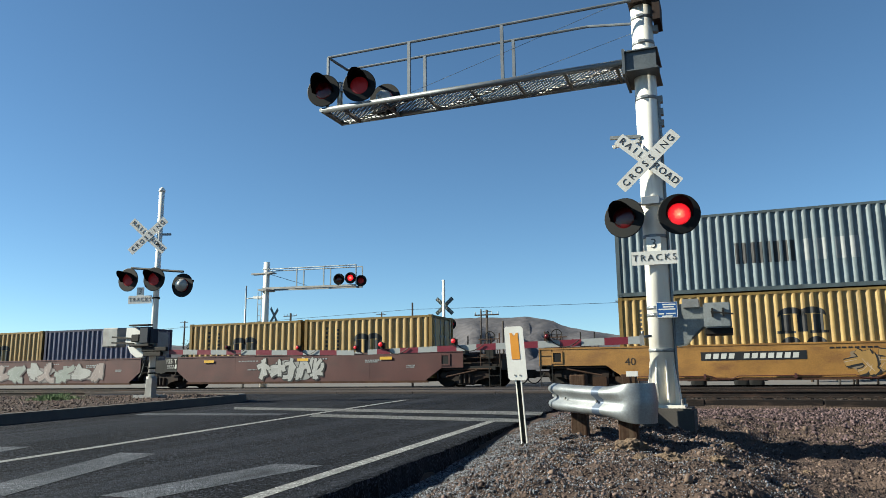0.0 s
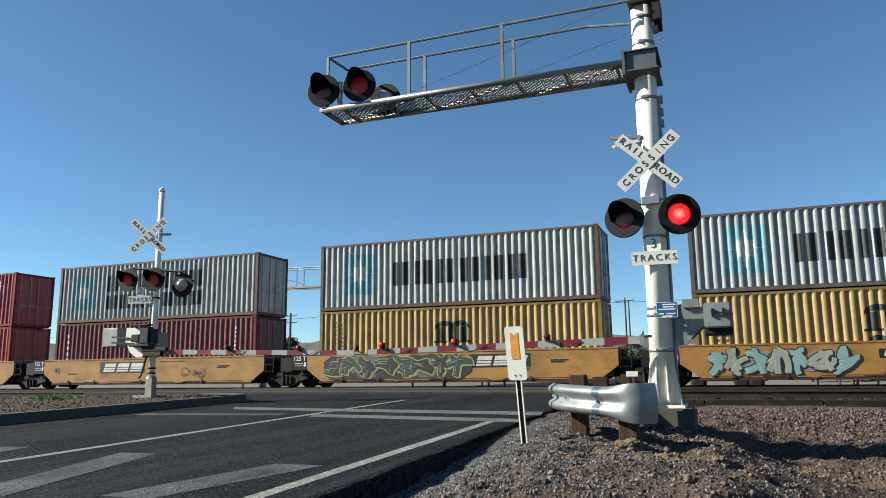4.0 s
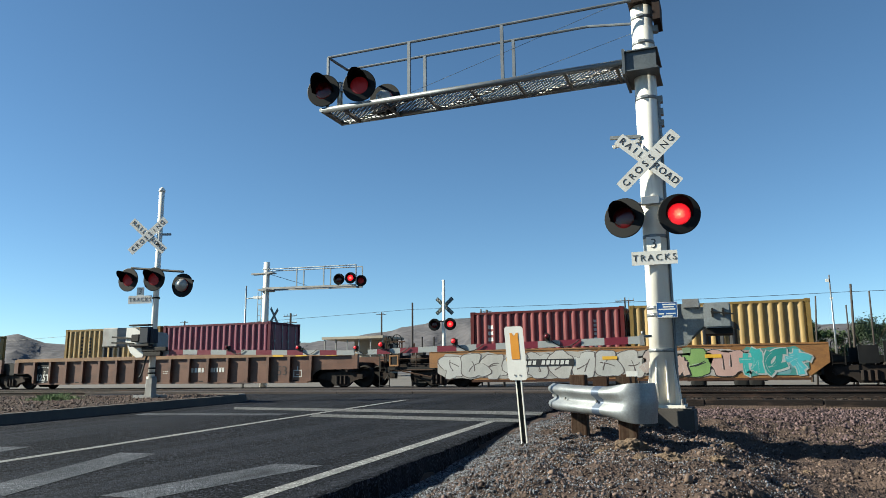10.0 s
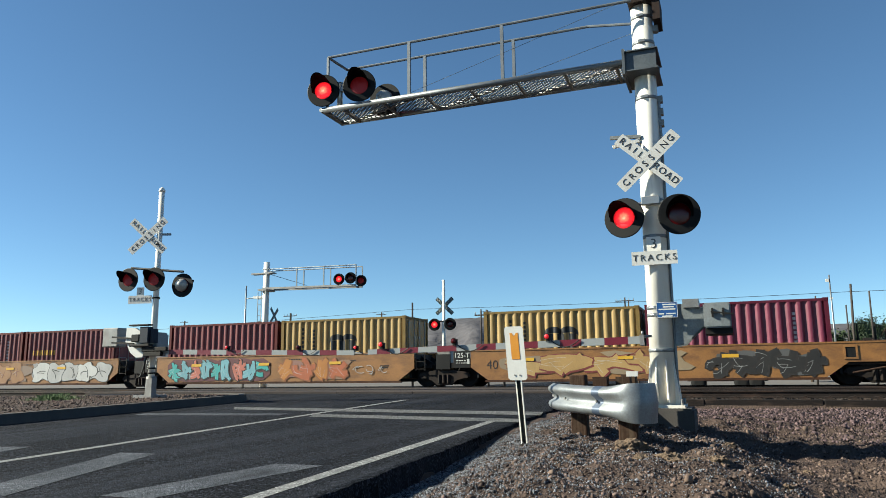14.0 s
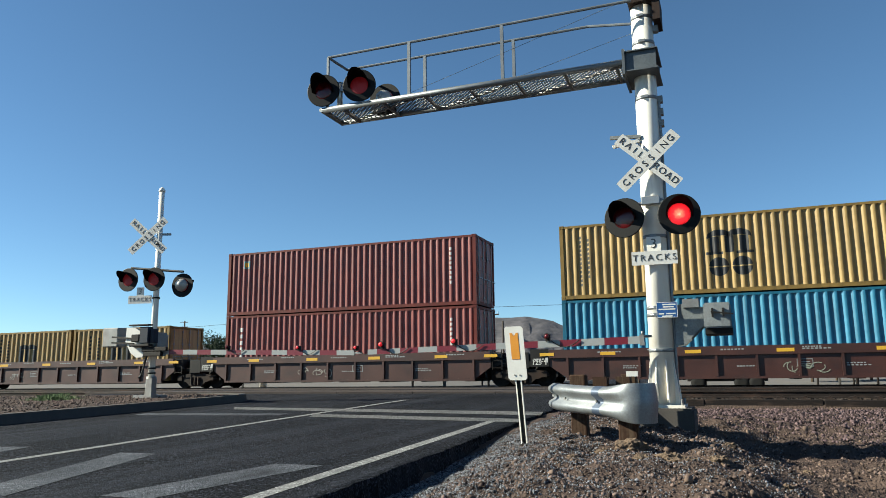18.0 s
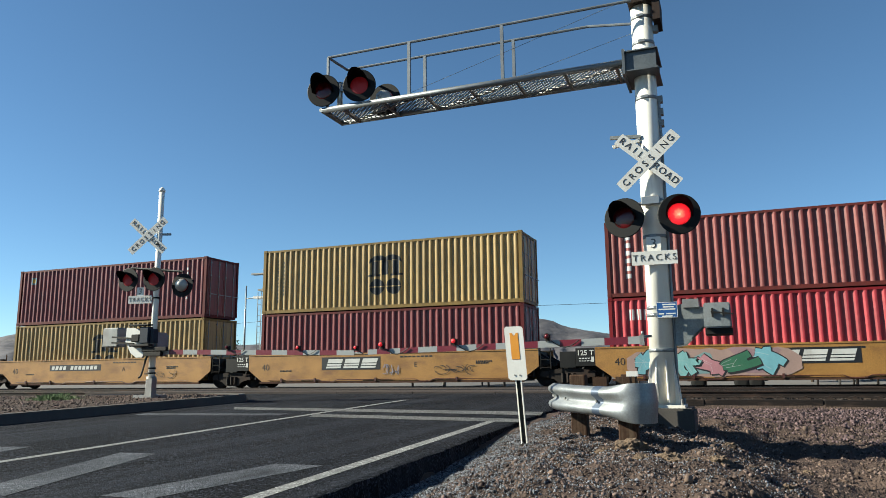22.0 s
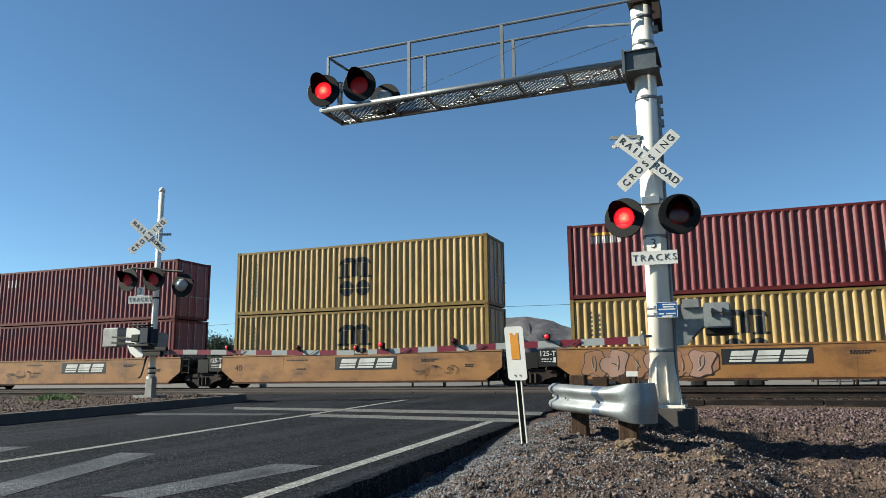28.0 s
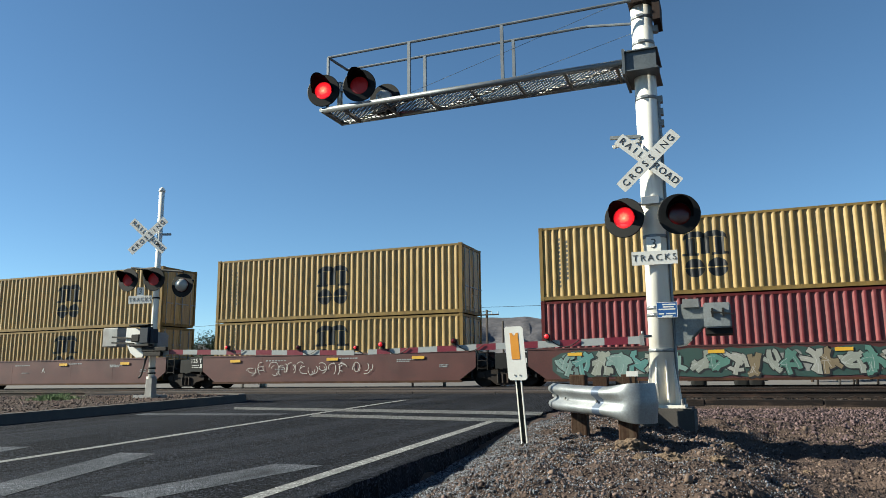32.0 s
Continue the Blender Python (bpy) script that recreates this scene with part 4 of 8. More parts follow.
def make_far_mast():
    x, y, z0 = -13.06, 33.5, 0.35
    ob = thing("crossing_signal", (x, y, z0), "white crossing signal post beyond the tracks", "crossing signal", "crossing signals")
    b = blank()
    tube(b, (x, y, z0), (x, y, 5.64), 0.085, 0.075, seg=16)
    part("mast", b, M["white_metal"], ob)
    b = blank()
    box(b, x - 0.25, x + 0.25, y - 0.25, y + 0.25, z0 - 0.3, z0 + 0.06)
    part("base_plate", b, M["concrete"], ob)
    crossbuck(ob, (x, y + 0.12, 4.36), 6, dark=True)
    b = blank()
    tube(b, (x - 0.45, y - 0.1, 3.6), (x + 0.45, y - 0.1, 3.6), 0.03, seg=8)
    part("crossarm", b, M["hood_black"], ob)
    lamp(ob, (x - 0.42, y - 0.2, 3.44), 12, 0)
    lamp(ob, (x + 0.40, y - 0.2, 3.44), 12, 1)
    b = blank()
    box(b, x - 0.3, x + 0.35, y - 0.2, y + 0.3, 1.5, 2.2)
    part("drive_housing", b, M["dull_steel"], ob)
    return ob


make_far_mast()


# ------------------------------------------------------------------ the train
FACE_Y = 27.88
FLOOR_Z = 0.87
L20, L40 = 6.058, 12.192


def car_paint(name, rgb, dirt, amount, rough=0.5):
    return surface(name, rgb, rough, 0.0, 0.3, 1.1, 22, 0.15, dirt, amount, (0.9, 1.6, 2.0), per_object=0.06)


def box_paint(name, rgb):
    """Sun-bleached container enamel with runs of rust and grime down the ribs."""
    m = surface(name, rgb, 0.5, 0.0, 0.2, 1.3, 35, 0.12, (0.14, 0.085, 0.06) if "grey" in name else tuple(c * 0.3 + 0.012 for c in rgb), 0.75, (7.0, 7.0, 0.35), spec=0.3 if "navy" in name else 0.6, per_object=0.08)
    b = m.node_tree.nodes["Principled BSDF"]
    # pale scuffs along the ribs
    t = m.node_tree
    src = b.inputs["Base Color"].links[0].from_socket
    tc, mp, ns, mr, mix = (t.nodes.new("ShaderNode" + k) for k in ("TexCoord", "Mapping", "TexNoise", "MapRange", "Mix"))
    mp.inputs["Scale"].default_value = (13.0, 13.0, 1.7)
    ns.inputs["Scale"].default_value, ns.inputs["Detail"].default_value, ns.inputs["Roughness"].default_value = 1.0, 5, 0.7
    mr.inputs[1].default_value, mr.inputs[2].default_value, mr.inputs[4].default_value = 0.62, 0.74, 0.35
    mix.data_type = "RGBA"
    mix.inputs[7].default_value = (*(c * 0.5 + 0.13 for c in rgb), 1)
    t.links.new(tc.outputs["Object"], mp.inputs[0])
    t.links.new(mp.outputs[0], ns.inputs["Vector"])
    t.links.new(ns.outputs["Fac"], mr.inputs[0])
    t.links.new(mr.outputs[0], mix.inputs[0])
    t.links.new(src, mix.inputs[6])
    t.links.new(mix.outputs[2], b.inputs["Base Color"])
    return m


BOX_RGB = {
    "yellow": (0.395, 0.262, 0.082), "slate": (0.15, 0.195, 0.22), "red": (0.36, 0.018, 0.03), "orange_red": (0.38, 0.045, 0.02),
    "pale_grey": (0.40, 0.42, 0.415), "grey": (0.29, 0.32, 0.34), "dark_red": (0.178, 0.02, 0.023), "rust_red": (0.225, 0.044, 0.037),
    "blue": (0.035, 0.22, 0.37), "navy": (0.010, 0.015, 0.030), "magenta_red": (0.17, 0.018, 0.05), "brown_red": (0.215, 0.038, 0.036),
    "purple_blue": (0.06, 0.065, 0.14)}
BOX_WORD = {"yellow": "yellow", "slate": "slate grey", "red": "bright red", "orange_red": "orange-red", "pale_grey": "pale grey", "grey": "grey",
            "dark_red": "dark red", "rust_red": "rust red", "blue": "blue", "navy": "dark navy", "magenta_red": "magenta-red", "brown_red": "brownish red",
            "purple_blue": "dull purple-blue"}
for key, rgb in BOX_RGB.items():
    M["box_" + key] = box_paint("box_" + key, tuple(c * 1.12 for c in rgb))
# frame paint copies the box colours darkened as if shaded; greys are rust brown
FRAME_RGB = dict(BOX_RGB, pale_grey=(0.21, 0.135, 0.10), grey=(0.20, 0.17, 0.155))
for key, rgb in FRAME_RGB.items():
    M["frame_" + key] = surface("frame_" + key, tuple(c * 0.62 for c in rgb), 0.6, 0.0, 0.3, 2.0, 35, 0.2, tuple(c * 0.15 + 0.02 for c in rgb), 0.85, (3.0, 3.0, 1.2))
M["decal_black"] = surface("decal_black", (0.009, 0.0095, 0.012), 0.5, 0, 0.2, 3, 40, 0.05)
M["decal_white"] = surface("decal_white", (0.66, 0.66, 0.63), 0.55, 0, 0.12, 3, 40, 0.05, (0.3, 0.25, 0.2), 0.4)
M["decal_pale"] = surface("decal_pale", (0.30, 0.32, 0.33), 0.55, 0, 0.15, 3, 40, 0.05)
M["decal_sky"] = surface("decal_sky", (0.16, 0.36, 0.43), 0.55, 0, 0.3, 3, 40, 0.05, (0.36, 0.40, 0.40), 0.7, (9, 9, 0.6))
M["decal_yellow"] = surface("decal_yellow", (0.72, 0.42, 0.03), 0.5, 0, 0.1, 3, 40, 0.05)
M["well_yellow"] = car_paint("well_yellow", (0.38, 0.195, 0.044), (0.15, 0.062, 0.024), 0.75)
M["well_ochre"] = car_paint("well_ochre", (0.32, 0.15, 0.042), (0.10, 0.045, 0.022), 0.9)
M["well_brown"] = car_paint("well_brown", (0.085, 0.022, 0.017), (0.04, 0.017, 0.013), 0.5)
M["well_ribbed"] = car_paint("well_ribbed", (0.14, 0.06, 0.033), (0.058, 0.026, 0.016), 0.8)
M["chord_tan"] = car_paint("chord_tan", (0.27, 0.145, 0.06), (0.13, 0.06, 0.03), 0.7)
M["well_low"] = car_paint("well_low", (0.060, 0.018, 0.012), (0.020, 0.009, 0.007), 0.7)
M["chord_rust"] = surface("chord_rust", (0.06, 0.028, 0.018), 0.85, 0, 0.4, 2, 40, 0.3, (0.12, 0.06, 0.03), 0.7, (1.5, 2, 4))
M["truck_iron"] = surface("truck_iron", (0.026, 0.020, 0.017), 0.75, 0.1, 0.5, 5, 60, 0.2, (0.075, 0.04, 0.026), 0.55)
M["rigging"] = surface("rigging", (0.085, 0.048, 0.032), 0.8, 0.1, 0.5, 4, 60, 0.2, (0.03, 0.02, 0.016), 0.7)
M["wheel_steel"] = surface("wheel_steel", (0.02, 0.017, 0.015), 0.7, 0.2, 0.3, 6, 60, 0.15, (0.06, 0.03, 0.018), 0.5)

def wave_points(length, ribs, x_start, x_end):
    """Breakpoints (x, depth) of a trapezoid corrugation between the posts."""
    a, b = 0.14, length - 0.14
    p = (b - a) / ribs
    deep = 0.076 if length < 7 else 0.073
    pts = []
    for i in range(ribs):
        x = a + i * p
        pts += [(x + f * p, 0.003 + (deep - 0.003) * k) for f, k in ((0.0, 1.0), (0.19, 1.0), (0.25, 0.84), (0.39, 0.22), (0.47, 0.07), (0.58, 0.0), (0.70, 0.04), (0.79, 0.18), (0.91, 0.88))]
    pts.append((b, deep))
    if x_start is None:
        return pts
    def depth(x):
        for (x0, d0), (x1, d1) in zip(pts[:-1], pts[1:]):
            if x0 <= x <= x1:
                return d0 + (d1 - d0) * (x - x0) / max(1e-6, x1 - x0)
        return 0.04
    out = [(x_start, depth(x_start))] + [q_ for q_ in pts if x_start < q_[0] < x_end] + [(x_end, depth(x_end))]
    return out


def ribs_of(length):
    return 18 if length < 7 else 42


def decal(bm, length, x0, x1, z0, z1, lift=0.004):
    """A painted rectangle that follows the corrugation."""
    prev = None
    for x, d in wave_points(length, ribs_of(length), x0, x1):
        cur = (bm.verts.new((x, d - lift, z0)), bm.verts.new((x, d - lift, z1)))
        if prev:
            bm.faces.new((prev[0], cur[0], cur[1], prev[1]))
        prev = cur


def decal_poly(bm, length, x0, x1, lo, hi, steps=24):
    """A painted shape between two height functions, following the corrugation."""
    xs = sorted(set([q_[0] for q_ in wave_points(length, ribs_of(length), x0, x1)] + list(np.linspace(x0, x1, steps))))
    full = wave_points(length, ribs_of(length), None, None)
    prev = None
    for x in xs:
        d = np.interp(x, [q_[0] for q_ in full], [q_[1] for q_ in full])
        cur = (bm.verts.new((x, d - 0.004, lo(x))), bm.verts.new((x, d - 0.004, hi(x))))
        if prev:
            bm.faces.new((prev[0], cur[0], cur[1], prev[1]))
        prev = cur


def build_side(length, h):
    def f(bm):
        pts = wave_points(length, ribs_of(length), None, None)
        prev = None
        for x, d in pts:
            cur = (bm.verts.new((x, d, 0.16)), bm.verts.new((x, d, h - 0.11)))
            if prev:
                bm.faces.new((prev[0], cur[0], cur[1], prev[1]))
            prev = cur
    return f


def build_frame(length, h):
    def f(bm):
        w = 2.438
        for x in (0.0, length - 0.14):
            for y in (0.0, w - 0.12):
                box(bm, x, x + 0.14, y, y + 0.12, 0.118, h - 0.118)
        for y in (0.0, w - 0.06):
            box(bm, 0.14, length - 0.14, y, y + 0.06, 0.02, 0.16)
            box(bm, 0.14, length - 0.14, y + 0.006, y + 0.055, h - 0.11, h - 0.02)
        for x in (0.0, length - 0.1):
            box(bm, x, x + 0.1, 0.12, w - 0.12, 0.02, 0.16)
            box(bm, x, x + 0.1, 0.12, w - 0.12, h - 0.13, h - 0.02)
    return f


def build_roof(length, h):
    def f(bm):
        n = 24 if length > 7 else 12
        p = (length - 0.2) / n
        prev = None
        for i in range(n + 1):
            for dx, z in ((0.0, h - 0.045), (p * 0.4, h - 0.045), (p * 0.5, h - 0.022), (p * 0.9, h - 0.022)):
                x = 0.1 + i * p + dx
                if x > length - 0.1:
                    break
                cur = (bm.verts.new((x, 0.05, z)), bm.verts.new((x, 2.388, z)))
                if prev:
                    bm.faces.new((prev[0], cur[0], cur[1], prev[1]))
                prev = cur
    return f


def build_floor(length):
    def f(bm):
        box(bm, 0.1, length - 0.1, 0.06, 2.378, 0.10, 0.15)
    return f


def build_door(h, near):
    def f(bm):
        y0, y1 = (0.125, 1.214) if near else (1.224, 2.313)
        box(bm, -0.07, -0.03, y0, y1, 0.165, h - 0.135)
        for k in range(4):
            z = 0.30 + k * (h - 0.6) / 4
            box(bm, -0.034, -0.012, y0 + 0.1, y1 - 0.1, z, z + (h - 0.6) / 4 - 0.12)
    return f


def build_rod(h):
    def f(bm):
        tube(bm, (0.03, 0, 0.10), (0.03, 0, h - 0.10), 0.018, seg=8)
        for z in (0.3, 1.0, h - 0.9, h - 0.3):
            box(bm, -0.012, 0.045, -0.04, 0.04, z, z + 0.07)
        box(bm, 0.03, 0.06, -0.02, 0.42, 1.12, 1.16)
    return f


def build_front(h):
    def f(bm):
        n = 9
        p = (2.438 - 0.24) / n
        prev = None
        for i in range(n):
            for dy, d in ((0, 0.045), (0.3 * p, 0.045), (0.48 * p, 0.01), (0.82 * p, 0.01)):
                y = 0.12 + i * p + dy
                cur = (bm.verts.new((d, y, 0.16)), bm.verts.new((d, y, h - 0.13)))
                if prev:
                    bm.faces.new((prev[0], cur[0], cur[1], prev[1]))
                prev = cur
        cur = (bm.verts.new((0.045, 2.318, 0.16)), bm.verts.new((0.045, 2.318, h - 0.13)))
        bm.faces.new((prev[0], cur[0], cur[1], prev[1]))
    return f


def build_casting(bm):
    box(bm, 0, 0.178, 0, 0.162, 0, 0.118)
    # the oval lifting hole stands dark behind a raised rim
    for x0, x1, z0, z1 in ((0.03, 0.148, 0.015, 0.035), (0.03, 0.148, 0.083, 0.103), (0.03, 0.05, 0.035, 0.083), (0.128, 0.148, 0.035, 0.083)):
        box(bm, x0, x1, -0.006, 0.0, z0, z1)


def bars(length, x0, x1, z0, z1, n, gap=0.28, seed=0):
    """A row of plain blocks each on its own."""
    made = []
    p = (x1 - x0) / n
    rnd = random.Random(seed)
    for i in range(n):
        a = x0 + i * p
        bm = blank()
        made.append(bm)
        w = p * (1 - gap) * rnd.uniform(0.86, 1.0)
        split = rnd.uniform(0.40, 0.52)
        decal(bm, length, a, a + w * (split - 0.10), z0, z1)
        decal(bm, length, a + w * (split + 0.12), a + w, z0, z1)
    return made


def column_bars(bm, length, x, z0, z1, n, w=0.085):
    p = (z1 - z0) / n
    for i in range(n):
        decal(bm, length, x, x + w, z0 + i * p, z0 + i * p + p * 0.6)


def mark_arches(bm, length, cx, z0, w, h):
    """Three upright bars under two round arches."""
    b = w * 0.235
    for k in (-1, 0, 1):
        x = cx + k * (w / 2 - b / 2)
        decal(bm, length, x - b / 2, x + b / 2, z0 + h * 0.06, z0 + h * 0.72)
    decal(bm, length, cx - w * 0.62, cx - w * 0.62 + b * 1.9, z0, z0 + h * 0.1)
    decal(bm, length, cx + w * 0.62 - b * 1.9, cx + w * 0.62, z0, z0 + h * 0.1)
    for s in (-1, 1):
        c0 = cx + s * (w / 4)
        r = w / 4 + b * 0.35
        decal_poly(bm, length, c0 - r, c0 + r, lambda x, c0=c0, r=r: z0 + h * 0.60 + h * 0.16 * math.sqrt(max(0, 1 - ((x - c0) / r) ** 2)),
                   lambda x, c0=c0, r=r: z0 + h * 0.70 + h * 0.30 * math.sqrt(max(0, 1 - ((x - c0) / r) ** 2)), 12)


def mark_rings(bm, length, cx, z0, w, h):
    """Two heavy round blocks side by side, each split by a level slit."""
    for s in (-1, 1):
        c0, r = cx + s * w * 0.29, w * 0.25
        for lo, hi in ((0.035, 0.5), (-0.5, -0.035)):
            up = hi > 0.2
            decal_poly(bm, length, c0 - r, c0 + r, lambda x, c0=c0, up=up: z0 + h * (0.5 + (0.035 if up else -0.035 - 0.465 * math.sqrt(max(0, 1 - ((x - c0) / r) ** 2)))),
                       lambda x, c0=c0, up=up: z0 + h * (0.5 + (0.035 + 0.465 * math.sqrt(max(0, 1 - ((x - c0) / r) ** 2)) if up else -0.035)), 12)


def star_edge(dx, r, points=7):
    """Half height of a pointed star at dx from its middle."""
    z = 0.0
    while z < r:
        rho, a = math.hypot(dx, z), math.atan2(dx, z)
        if rho > r * (0.46 + 0.54 * abs(math.cos(a * points / 2)) ** 5):
            break
        z += 0.01
    return max(0.012, z)


def decorate(ob, deco, length, h):
    def add(name, material, build, label):
        bm = blank()
        build(bm)
        me = bpy.data.meshes.new("m")
        bm.to_mesh(me)
        bm.free()
        me.materials.append(M[material])
        made = shared(name, me, ob, label=label)
        if name == "column_mark":
            tagged(made, kind="stuff")

    def row(material, x0, x1, z0, z1, n, gap, seed, label):
        for i, b in enumerate(bars(length, x0, x1, z0, z1, n, gap, seed)):
            flat_part("block", b, M[material], ob, label)
    if deco == "arches20":
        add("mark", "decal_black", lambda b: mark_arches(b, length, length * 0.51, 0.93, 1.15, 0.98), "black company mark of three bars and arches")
        add("column_mark", "decal_black", lambda b: (column_bars(b, length, 1.05, 0.6, 2.3, 9), column_bars(b, length, 1.62, 0.9, 2.2, 8)), "")
    elif deco == "arches40":
        add("mark", "decal_black", lambda b: (mark_arches(b, length, length * 0.505, 1.40, 1.30, 0.90), mark_rings(b, length, length * 0.505, 0.61, 1.36, 0.68)),
            "black company mark of bars, arches and rings")
        add("column_mark", "decal_black", lambda b: (column_bars(b, length, 0.75, 0.5, 2.5, 12), column_bars(b, length, 1.05, 0.8, 2.4, 9)), "")
    elif deco == "star":
        def star(b):
            c, z, r = 1.9, 1.55, 0.70
            decal_poly(b, length, c - r, c + r, lambda x: z - star_edge(x - c, r), lambda x: z + star_edge(x - c, r), 60)
        add("mark_square", "decal_sky", lambda b: decal(b, length, 1.15, 2.65, 0.65, 2.4, 0.002), "sky-blue painted square")
        add("star", "decal_white", star, "white seven-point star")
        row("decal_black", 3.5, 9.6, 0.95, 1.95, 6, 0.2, 4, "large black painted block")
    elif deco == "star_two":
        decorate_star2(add, row, length)
    elif deco == "pale_blocks":
        row("decal_black", 4.2, 6.3, 1.0, 1.75, 4, 0.2, 3, "dark painted block")
        row("decal_pale", 6.4, 8.4, 1.0, 1.75, 2, 0.25, 5, "faded pale block")
    elif deco == "sail":
        row("decal_white", 1.4, 6.2, 1.12, 1.62, 7, 0.35, 7, "white painted block")
        row("decal_white", 8.6, 10.6, 1.15, 1.65, 4, 0.35, 8, "white painted block")
        add("swoosh", "decal_white", lambda b: decal_poly(b, length, 6.0, 9.0, lambda x: 2.2 - 0.9 * max(0, (x - 6.0) / 3) ** 0.6 - 0.03, lambda x: 2.2 - 0.9 * max(0, (x - 6.0) / 3) ** 0.6 + 0.03), "thin white painted curve")
    elif deco == "small_block":
        row("decal_white", 0.75, 1.55, h - 0.85, h - 0.45, 3, 0.2, 9, "small white painted block")
        add("column_mark", "decal_white", lambda b: (column_bars(b, length, length - 1.2, 0.9, h - 0.4, 9, 0.1), decal(b, length, length - 1.0, length - 0.85, h - 1.2, h - 0.6)), "")
    elif deco == "column":
        add("column_mark", "decal_white", lambda b: (column_bars(b, length, 0.72, 0.7, h - 0.45, 6, 0.22), column_bars(b, length, length - 1.15, 0.9, h - 0.4, 8, 0.1)), "column of white painted blocks")
    elif deco == "square":
        add("mark_square", "decal_sky", lambda b: decal(b, length, 0.85, 1.2, h - 0.75, h - 0.4), "small square blue mark")
        add("inner_square", "decal_yellow", lambda b: decal(b, length, 0.92, 1.13, h - 0.68, h - 0.47, 0.007), "")
        add("column_mark", "decal_white", lambda b: column_bars(b, length, length - 1.15, 0.9, h - 0.4, 8, 0.1), "")
    elif deco == "plate":
        row("decal_white", 0.9, 2.1, h - 0.78, h - 0.5, 6, 0.2, 2, "small white block")
        add("stripe", "decal_yellow", lambda b: decal(b, length, 0.9, 2.1, h - 0.46, h - 0.36), "yellow painted stripe")
        add("column_mark", "decal_white", lambda b: column_bars(b, length, length - 1.15, 0.9, h - 0.4, 8, 0.1), "")
    elif deco == "gold":
        row("decal_yellow", 0.6, 2.2, h - 1.25, h - 1.0, 5, 0.25, 6, "golden painted block")


def decorate_star2(add, row, length):
    add("mark_square", "decal_sky", lambda b: decal(b, length, 0.95, 2.35, 0.65, 2.4, 0.002), "sky-blue painted square")
    add("star", "decal_white", lambda b: decal_poly(b, length, 0.99, 2.31, lambda x: 1.5 - star_edge(x - 1.65, 0.66), lambda x: 1.5 + star_edge(x - 1.65, 0.66), 60), "white seven-point star")
    row("decal_black", 3.2, 9.3, 1.5, 2.3, 6, 0.2, 4, "large black painted block")
    row("decal_black", 3.2, 9.3, 0.62, 1.3, 7, 0.2, 5, "large black painted block")


MOVERS = []


def container(s, z, length, h, colour, deco=None, where="in a well car"):
    mat = M["box_" + colour]
    kind = "twenty-foot" if length < 7 else "forty-foot"
    ob = thing("shipping_container", (s, FACE_Y, z), "%s corrugated %s container, weathered, %s" % (BOX_WORD[colour], kind, where), "shipping container", "containers on the train")
    k = (length, h, colour)
    side = cached(("side",) + k, build_side(length, h), mat)
    shared("side_wall", side, ob)
    far = shared("side_wall", side, ob)
    far.matrix_basis = pose(length, 2.438, 0, 0, 0, 180)
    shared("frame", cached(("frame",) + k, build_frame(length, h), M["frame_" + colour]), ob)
    shared("roof", cached(("roof",) + k, build_roof(length, h), mat), ob)
    shared("floor", cached(("floor", length), build_floor(length), M["timber"]), ob)
    shared("front_wall", cached(("front", h, colour), build_front(h), mat), ob)
    for near in (True, False):
        d = shared("door", cached(("door", h, colour, near), build_door(h, near), mat), ob, (length, 0, 0))
        for y in ((0.35, 0.95) if near else (1.45, 2.05)):
            shared("lock_rod", cached(("rod", h), build_rod(h), M["galvanised"]), d, (-0.03, y, 0))
    for x, y, zz in ((-0.004, -0.004, 0), (length - 0.174, -0.004, 0), (-0.004, -0.004, h - 0.118), (length - 0.174, -0.004, h - 0.118),
                     (-0.004, 2.28, h - 0.118), (length - 0.174, 2.28, h - 0.118)):
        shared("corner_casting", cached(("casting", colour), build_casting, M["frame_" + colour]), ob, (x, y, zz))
    if deco:
        decorate(ob, deco, length, h)
    MOVERS.append((ob, Vector((s, FACE_Y, z))))
    return ob


# ---- wagons
def build_wheelset(bm):
    tube(bm, (0, -0.75, 0), (0, 0.75, 0), 0.08, seg=10)
    for y in (-0.76, 0.62):
        lathe(bm, [(0.10, y), (0.12, y + 0.02), (0.38, y + 0.03), (0.40, y), (0.457, y), (0.457, y + 0.11), (0.48, y + 0.115), (0.48, y + 0.14), (0.38, y + 0.13), (0.12, y + 0.10), (0.10, y + 0.14)], 28, "y")
    for y in (-0.98, 0.76):
        tube(bm, (0, y, 0), (0, y + 0.22, 0), 0.085, seg=10)


def build_side_frame(bm):
    prism_y(bm, [(-1.12, 0.38), (-1.02, 0.52), (-0.35, 0.62), (0.35, 0.62), (1.02, 0.52), (1.12, 0.38), (0.92, 0.30), (0.55, 0.22), (0.30, 0.02), (-0.30, 0.02), (-0.55, 0.22), (-0.92, 0.30)], -0.09, 0.09)
    for x in (-0.89, 0.89):
        box(bm, x - 0.13, x + 0.13, -0.13, 0.13, 0.30, 0.50)
    for i in range(3):
        tube(bm, (-0.2 + i * 0.2, -0.1, 0.1), (-0.2 + i * 0.2, -0.1, 0.44), 0.075, seg=8)


